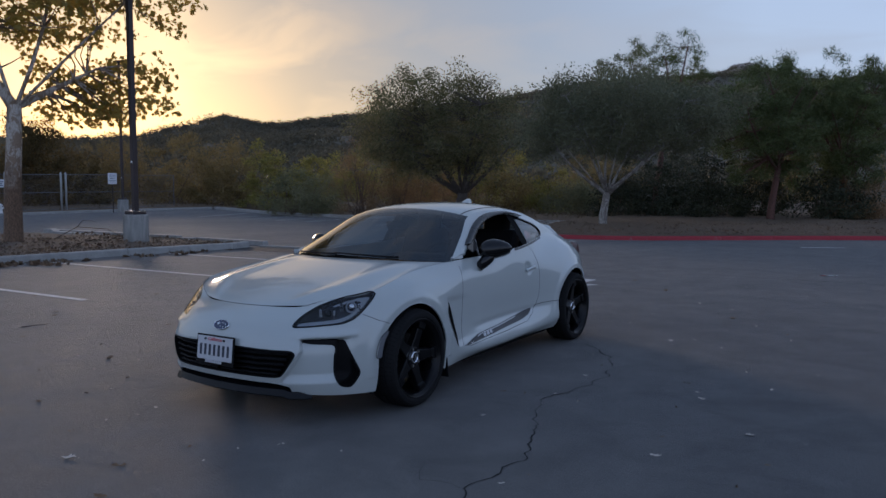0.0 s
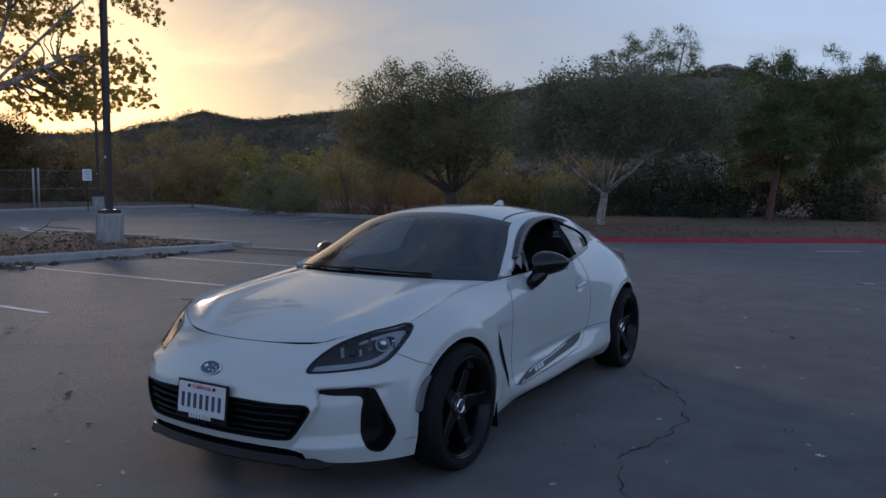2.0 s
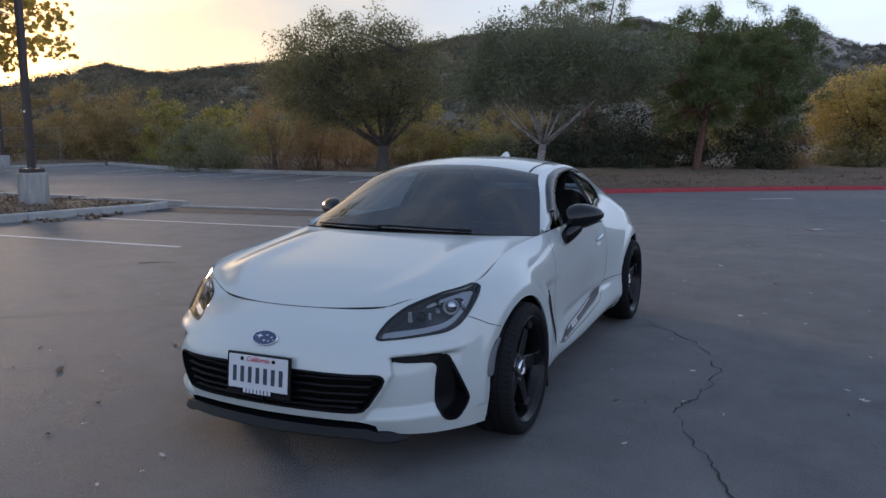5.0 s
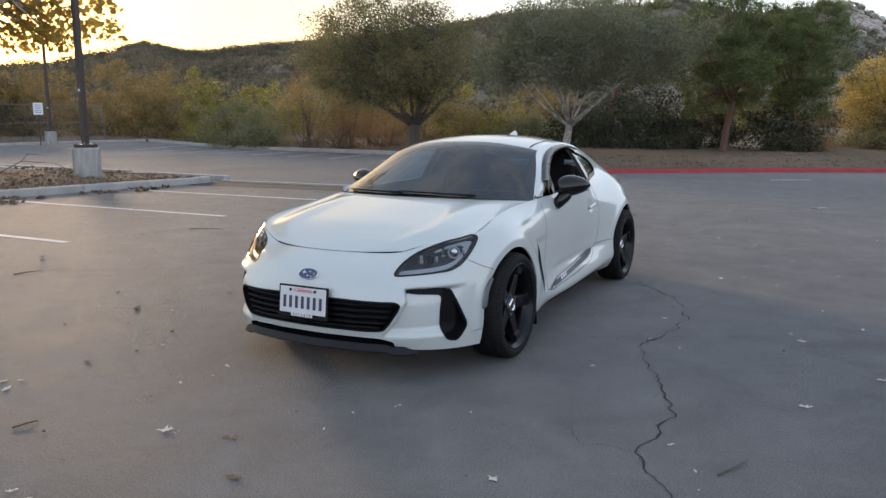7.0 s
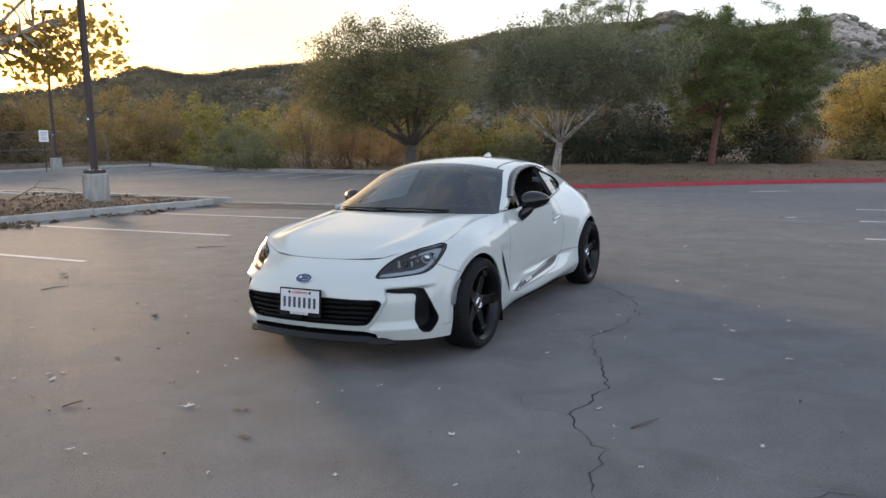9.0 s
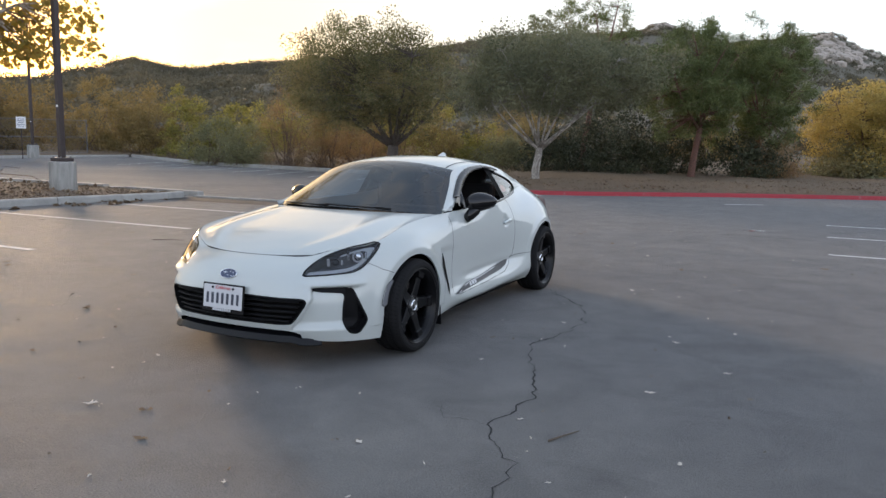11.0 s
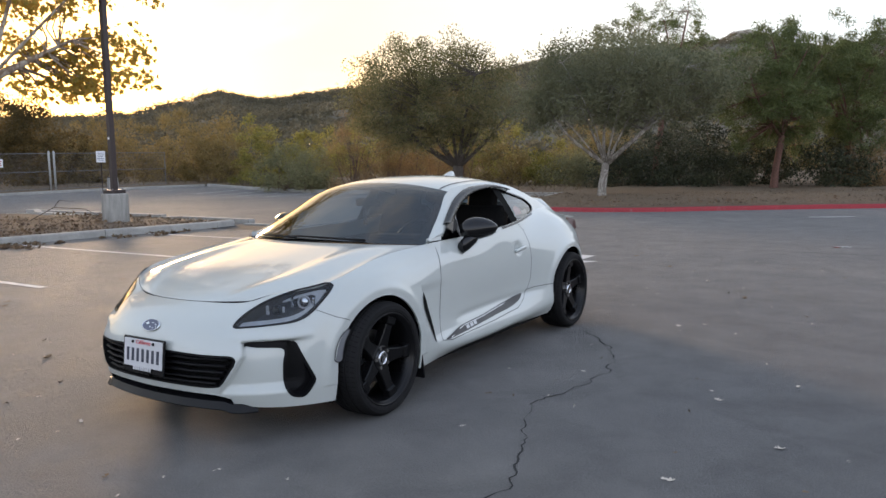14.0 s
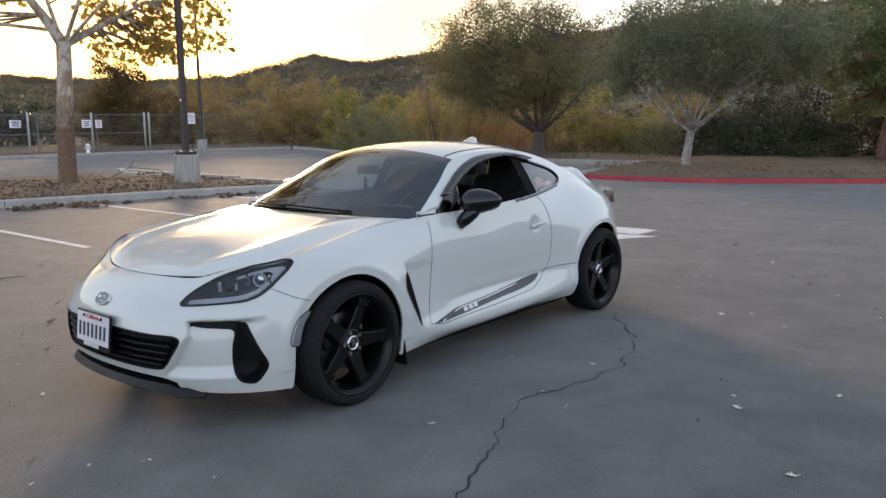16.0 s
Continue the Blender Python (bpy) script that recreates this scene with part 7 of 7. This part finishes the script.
# ---- wheels ----
def wheel(spin):
    """A black five-spoke wheel; its outer face looks along +x, the axle lies at the origin."""
    top = new("wheel")
    top.parent = car
    R = 0.312
    tyre = [(-0.095, 0.245), (-0.108, 0.266), (-0.106, 0.290), (-0.094, 0.304), (-0.070, R), (-0.062, R), (-0.060, R - 0.007), (-0.050, R - 0.007), (-0.048, R), (-0.006, R),
            (-0.004, R - 0.007), (0.006, R - 0.007), (0.008, R), (0.048, R), (0.050, R - 0.007), (0.060, R - 0.007), (0.062, R), (0.080, R - 0.003), (0.098, R - 0.012), (0.109, 0.290), (0.112, 0.272), (0.109, 0.258), (0.098, 0.250)]
    V, F = revolve(tyre, 72)
    obj("tyre", V, F, RUBBER, top, False, "black road tyre with grooved tread")
    # tread sipes: short dark bars across the shoulder
    V, F = [], []
    for k in range(72):
        th = 2 * math.pi * k / 72
        for x0, x1, sk in ((0.064, 0.104, 0.02), (-0.104, -0.064, -0.02), (0.010, 0.046, 0.03), (-0.046, -0.010, 0.03)):
            i = len(V)
            for x, dt in ((x0, 0.0), (x1, sk)):
                rr = R + 0.0015 - (0.013 if abs(x) > 0.09 else 0.0)
                for e in (-0.006, 0.006):
                    a = th + dt + e
                    V.append((x, rr * math.cos(a), rr * math.sin(a)))
            F.append((i, i + 1, i + 3, i + 2))
    tagged(obj("tread", V, F, MATT_BLACK, top), kind="stuff")
    rim = [(0.098, 0.256), (0.105, 0.254), (0.107, 0.249), (0.104, 0.243), (0.090, 0.239), (0.086, 0.234), (0.080, 0.229), (0.020, 0.218), (-0.06, 0.212), (-0.10, 0.242)]
    V, F = revolve(rim, 72)
    rim_ob = obj("rim", V, F, WHEEL_BLACK, top, True, "gloss black rim with a stepped lip")
    # spokes: broad bars with a raised step near the lip
    for k in range(5):
        th = spin + 2 * math.pi * k / 5
        V, F = [], []
        sec = [(0.045, 0.052, 0.045, 0.050), (0.078, 0.047, 0.039, 0.056), (0.126, 0.041, 0.033, 0.062), (0.168, 0.038, 0.030, 0.067),
               (0.182, 0.038, 0.030, 0.068), (0.190, 0.040, 0.032, 0.082), (0.222, 0.046, 0.038, 0.083), (0.236, 0.049, 0.042, 0.076)]
        for r, hb, hf, xf in sec:
            for (h, x) in ((-hb, xf - 0.040), (-hf, xf - 0.004), (-hf + 0.005, xf), (hf - 0.005, xf), (hf, xf - 0.004), (hb, xf - 0.040)):
                c, s = math.cos(th), math.sin(th)
                V.append((x, r * c - h * s, r * s + h * c))
        n = 6
        F = [(a * n + b, a * n + (b + 1) % n, (a + 1) * n + (b + 1) % n, (a + 1) * n + b) for a in range(len(sec) - 1) for b in range(n)]
        F.append(tuple(range(n)))
        F.append(tuple((len(sec) - 1) * n + b for b in range(n))[::-1])
        obj("spoke", V, F, WHEEL_BLACK, top)
    V, F = revolve([(0.020, 0.075), (0.052, 0.072), (0.056, 0.060), (0.054, 0.040), (0.050, 0.036)], 40)
    obj("hub", V, F, WHEEL_BLACK, top, True)
    V, F = revolve([(0.048, 0.040), (0.064, 0.039), (0.070, 0.034), (0.068, 0.029), (0.062, 0.026)], 40)
    obj("cap_ring", V, F, CHROME, top, True, "bright ring of the hub cap")
    V, F = revolve([(0.060, 0.027), (0.066, 0.020), (0.068, 0.001)], 32)
    obj("hub_cap", V, F, GLOSS_BLACK, top, True)
    V, F = [], []
    for a, b in (((-0.012, -0.014), (0.0, 0.016)), ((0.0, 0.016), (0.012, -0.014))):
        d = Vector((0, b[0] - a[0], b[1] - a[1])).normalized()
        s = Vector((0, -d.z, d.y)) * 0.003
        i = len(V)
        for q in (a, b):
            for e in (-1, 1):
                V.append((0.0700, q[0] + e * s.y, q[1] + e * s.z))
        F.append((i, i + 1, i + 3, i + 2))
    obj("cap_mark", V, F, CHROME, top)
    for k in range(5):
        th = spin + 2 * math.pi * (k + 0.5) / 5
        bm = bmesh.new()
        bmesh.ops.create_cone(bm, cap_ends=True, segments=6, radius1=0.011, radius2=0.010, depth=0.03,
                              matrix=Matrix.Translation((0.050, 0.055 * math.cos(th), 0.055 * math.sin(th))) @ Matrix.Rotation(radians(90), 4, "Y"))
        part("wheel_nut", bm, STEEL, top)
    V, F = revolve([(-0.012, 0.06), (-0.012, 0.148), (-0.030, 0.148), (-0.030, 0.06)], 48)
    obj("brake_disc", V, F, STEEL, top)
    bm = bmesh.new()
    block(bm, (0.05, 0.075, 0.13), (-0.012, -0.118, 0.045), Matrix.Rotation(radians(18), 3, "X"), 0.012)
    part("brake_caliper", bm, GLOSS_BLACK, top)
    return top


wf = wheel(radians(71))
wr = copy_thing(wf, pose(0.785, 1.2875, 0.310, radians(0), 0, 0))
wf.matrix_basis = pose(0.785, -1.2875, 0.310)
wr.matrix_basis = pose(0.785, 1.2875, 0.310, 17, 0, 0)
copy_thing(wf, pose(-0.785, -1.2875, 0.310, 30, 0, 180))
copy_thing(wf, pose(-0.785, 1.2875, 0.310, 50, 0, 180))


# ---- dark liners and the floor ----
def liners():
    for yc in (-1.2875, 1.2875):
        for sg in (1, -1):
            V, F = [], []
            n = 40
            for k in range(n + 1):
                th = math.pi * k / n * 1.30 - math.pi * 0.15
                yy = yc + 0.392 * math.cos(th)
                for x in (0.50, float(np.interp(yy, [-1.70, -1.50, -1.29, -0.90, 0.90, 1.29, 1.50, 1.70], [0.765, 0.815, 0.840, 0.835, 0.835, 0.855, 0.835, 0.770]))):
                    V.append((sg * x, yc + 0.392 * math.cos(th), ARCH_Z + 0.385 * math.sin(th)))
            F = [(2 * i, 2 * i + 1, 2 * i + 3, 2 * i + 2) for i in range(n)]
            c = len(V)
            V.append((sg * 0.50, yc, ARCH_Z))
            F += [(c, 2 * i, 2 * i + 2) for i in range(n)]
            F.append((c, 2 * n, 0))
            skin("wheel_arch_liner", V, F, MATT_BLACK, None, "", False)
    bm = bmesh.new()
    block(bm, (0.98, 3.9, 0.05), (0, 0.02, 0.165), None, 0.01)
    block(bm, (1.56, 1.75, 0.05), (0, 0.0, 0.166), None, 0.01)
    block(bm, (0.9, 0.26, 0.05), (0, -1.84, 0.185), None, 0.01)
    block(bm, (1.3, 0.30, 0.05), (0, 1.86, 0.26), None, 0.01)
    part("underfloor", bm, MATT_BLACK, car)
    for sg in (1, -1):
        bm = bmesh.new()
        block(bm, (0.20, 0.012, 0.16), (sg * 0.765, -0.918, 0.185), Matrix.Rotation(radians(8), 3, "X"), 0.004)
        part("mud_flap", bm, SATIN_BLACK, car)


liners()


# ---- cabin ----
def cabin():
    bm = bmesh.new()
    block(bm, (1.36, 2.6, 0.05), (0, 0.45, 0.30), None, 0.01)
    block(bm, (1.44, 0.05, 0.50), (0, -0.92, 0.58), None, 0.01)
    block(bm, (1.40, 0.05, 0.55), (0, 1.55, 0.60), None, 0.01)
    block(bm, (0.03, 2.4, 0.48), (0.735, 0.32, 0.54), None, 0.01)
    block(bm, (0.03, 2.4, 0.48), (-0.735, 0.32, 0.54), None, 0.01)
    part("cabin_tub", bm, CABIN, car)
    bm = bmesh.new()
    block(bm, (1.38, 0.48, 0.24), (0, -0.62, 0.735), Matrix.Rotation(radians(-4), 3, "X"), 0.05, 3)
    block(bm, (0.40, 0.16, 0.07), (0.36, -0.44, 0.865), None, 0.03, 3)
    part("dashboard", bm, CABIN, car, "dark dashboard behind the windscreen")
    for sx in (0.36, -0.36):
        seat = new("seat")
        seat.parent = car
        bm = bmesh.new()
        block(bm, (0.48, 0.50, 0.16), (sx, 0.30, 0.44), None, 0.06, 3)
        part("cushion", bm, CABIN, seat)
        bm = bmesh.new()
        block(bm, (0.46, 0.13, 0.62), (sx, 0.60, 0.74), Matrix.Rotation(radians(-20), 3, "X"), 0.055, 3)
        part("backrest", bm, CABIN, seat)
        bm = bmesh.new()
        block(bm, (0.25, 0.09, 0.19), (sx, 0.715, 1.085), Matrix.Rotation(radians(-12), 3, "X"), 0.04, 3)
        part("headrest", bm, CABIN, seat)
    V, F = [], []
    n, m = 40, 8
    turn = Matrix.Rotation(radians(68), 3, "X")
    for i in range(n):
        a = 2 * math.pi * i / n
        for j in range(m):
            b = 2 * math.pi * j / m
            p = turn @ Vector(((0.182 + 0.014 * math.cos(b)) * math.cos(a), (0.182 + 0.014 * math.cos(b)) * math.sin(a), 0.014 * math.sin(b)))
            V.append((0.36 + p.x, -0.235 + p.y, 0.80 + p.z))
    F = [(i * m + j, ((i + 1) % n) * m + j, ((i + 1) % n) * m + (j + 1) % m, i * m + (j + 1) % m) for i in range(n) for j in range(m)]
    wheel_ob = skin("steering_wheel", V, F, SATIN_BLACK)
    bm = bmesh.new()
    block(bm, (0.34, 0.025, 0.05), (0.36, -0.24, 0.80), None, 0.01)
    block(bm, (0.12, 0.06, 0.11), (0.36, -0.25, 0.79), None, 0.025, 3)
    part("steering_hub", bm, SATIN_BLACK, wheel_ob)
    # headlining, so that no daylight falls in from above
    V, F = shell.faces(2, -0.03)
    skin("headlining", V, F, CABIN)
    # rear-view mirror and a small hanging air freshener
    bm = bmesh.new()
    block(bm, (0.20, 0.025, 0.055), (0, -0.30, 1.10), None, 0.012, 3)
    part("rear_view_mirror", bm, CABIN, car)
    bm = bmesh.new()
    block(bm, (0.03, 0.004, 0.11), (0.0, -0.33, 1.00), None, 0.0)
    part("air_freshener", bm, DECAL, car, "small pale tag hanging under the mirror")


cabin()


# ---- badge, plate, aerial, tail lamps ----
def badge():
    V, F = [], []
    k = 48

    def spot(x, z):
        u, v = find_on(side, seen_front, [(abs(x), z)], fore)
        p = belt(u, v)[0]
        return np.array([p[0] if x >= 0 else -p[0], p[1], p[2]])

    n = np.array([0, -0.80, 0.60])
    c = spot(0.0, 0.563)
    right, upv = np.array([1.0, 0, 0]), np.array([0, 0.60, 0.80])
    rings = [(1.0, 0.001), (1.0, 0.006), (0.93, 0.008), (0.90, 0.006)]
    for f, o in rings:
        V += [tuple(c + right * 0.066 * f * math.cos(a) + upv * 0.034 * f * math.sin(a) + n * o) for a in np.linspace(0, 2 * math.pi, k, endpoint=False)]
    F = [(a * k + i, a * k + (i + 1) % k, (a + 1) * k + (i + 1) % k, (a + 1) * k + i) for a in range(3) for i in range(k)]
    rim_ob = skin("badge", V, F, CHROME, None, "oval blue badge in a bright rim")
    V = [tuple(c + right * 0.060 * math.cos(a) + upv * 0.0305 * math.sin(a) + n * 0.006) for a in np.linspace(0, 2 * math.pi, k, endpoint=False)]
    skin("badge_face", V, [tuple(range(k))], BADGE_BLUE, rim_ob, "", False)
    for bx, bz, s in ((-0.026, 0.006, 0.018), (0.012, 0.012, 0.008), (0.036, 0.004, 0.008), (0.002, -0.012, 0.008), (0.026, -0.014, 0.008), (0.046, -0.008, 0.006)):
        V = []
        for q in range(8):
            a = math.pi * q / 4
            rr = s * (1.0 if q % 2 == 0 else 0.30)
            V.append(tuple(c + right * (bx + rr * 1.2 * math.cos(a)) + upv * (bz + rr * 0.7 * math.sin(a)) + n * 0.0075))
        skin("badge_mark", V, [tuple(range(8))], CHROME, rim_ob, "", False)


badge()


def number_plate():
    top = new("number_plate")
    top.parent = car
    top["label"] = "white number plate in a black frame"
    c = Vector((0.004, -2.163, 0.425))
    turn = Matrix.Rotation(radians(-6), 3, "X")

    def bar(name, x, z, w, h, off, mat, parent, dep=0.004, bev=0.0):
        bm = bmesh.new()
        block(bm, (w, dep, h), c + turn @ Vector((x, -off, z)), turn, bev)
        return part(name, bm, mat, parent)

    frame_ob = bar("plate_frame", 0, -0.004, 0.322, 0.176, -0.002, GLOSS_BLACK, top, 0.012, 0.004)
    plate = bar("plate", 0, 0.004, 0.300, 0.140, 0.005, PLATE_WHITE, top, 0.004, 0.0015)
    curve = bpy.data.curves.new("script", "FONT")
    curve.body, curve.size, curve.extrude, curve.align_x, curve.shear = "California", 0.030, 0.0008, "CENTER", 0.25
    word = bpy.data.objects.new("script", curve)
    me = bpy.data.meshes.new_from_object(word)
    me.materials.append(PLATE_RED)
    bpy.data.objects.remove(word)
    me.transform(Matrix.Translation(c + turn @ Vector((0, -0.0085, 0.050))) @ turn.to_4x4() @ Matrix.Rotation(radians(90), 4, "X"))
    script = new("red_script", me)
    script.parent = plate
    for k in range(7):
        bar("print_bar", -0.117 + 0.039 * k, -0.006, 0.018, 0.066, 0.008, PLATE_INK, plate, 0.002)
    for k in range(8):
        bar("print_bar", -0.062 + 0.018 * k, -0.072, 0.013, 0.020, 0.011, PLATE_WHITE, frame_ob, 0.002)
    for sx in (-0.08, 0.08):
        bm = bmesh.new()
        bmesh.ops.create_cone(bm, cap_ends=True, segments=10, radius1=0.008, radius2=0.007, depth=0.006,
                              matrix=Matrix.Translation(c + turn @ Vector((sx, -0.009, 0.058))) @ Matrix.Rotation(radians(90), 4, "X"))
        part("screw", bm, SATIN_BLACK, plate)


number_plate()


def aerial():
    V, F = [], []
    sec = [(0.660, 0.010, 0.004), (0.720, 0.024, 0.026), (0.790, 0.030, 0.058), (0.822, 0.028, 0.070), (0.862, 0.024, 0.066), (0.885, 0.018, 0.008)]
    base = [float(np.interp(y, [0.56, 0.90], [1.270, 1.222])) for y, _, _ in sec]
    for (y, w, h), b in zip(sec, base):
        V += [(-w, y, b - 0.004), (-w * 0.7, y, b + h * 0.55), (-w * 0.25, y, b + h), (w * 0.25, y, b + h), (w * 0.7, y, b + h * 0.55), (w, y, b - 0.004)]
    F = [(a * 6 + i, a * 6 + i + 1, (a + 1) * 6 + i + 1, (a + 1) * 6 + i) for a in range(len(sec) - 1) for i in range(5)]
    F += [tuple(range(6)), tuple(30 + i for i in range(6))[::-1]]
    skin("shark_fin_aerial", V, F, PAINT, None, "white shark-fin aerial on the roof")


aerial()


def tail():
    bm = bmesh.new()
    for p in ((0.742, 1.600, 0.800), (0.700, 1.620, 0.846), (0.640, 1.740, 0.874), (0.560, 1.900, 0.872), (0.545, 1.958, 0.800), (0.705, 1.800, 0.768), (0.600, 1.700, 0.820), (0.660, 1.860, 0.850)):
        bm.verts.new(p)
    bmesh.ops.convex_hull(bm, input=list(bm.verts))
    bmesh.ops.delete(bm, geom=[v for v in bm.verts if not v.link_faces], context="VERTS")
    bm.verts.index_update()
    V = [tuple(v.co) for v in bm.verts]
    F = [tuple(v.index for v in f.verts) for f in bm.faces]
    bm.free()
    pair("tail_light", V, F, TAIL_RED, None, "smoked red tail light", False)
    # pale sticker inside the quarter window
    V = [(0.655, 0.700, 0.955), (0.655, 0.800, 0.965), (0.637, 0.800, 1.005), (0.625, 0.745, 1.030), (0.630, 0.705, 1.015)]
    skin("window_sticker", V, [tuple(range(5))], STICKER, None, "pale pink sticker on the rear side window", False)
    V = [(0.660, 0.810, 0.957), (0.655, 0.900, 0.972), (0.640, 0.895, 0.996), (0.645, 0.815, 0.985)]
    skin("window_sticker", V, [tuple(range(4))], DECAL_PALE, None, "", False)


tail()
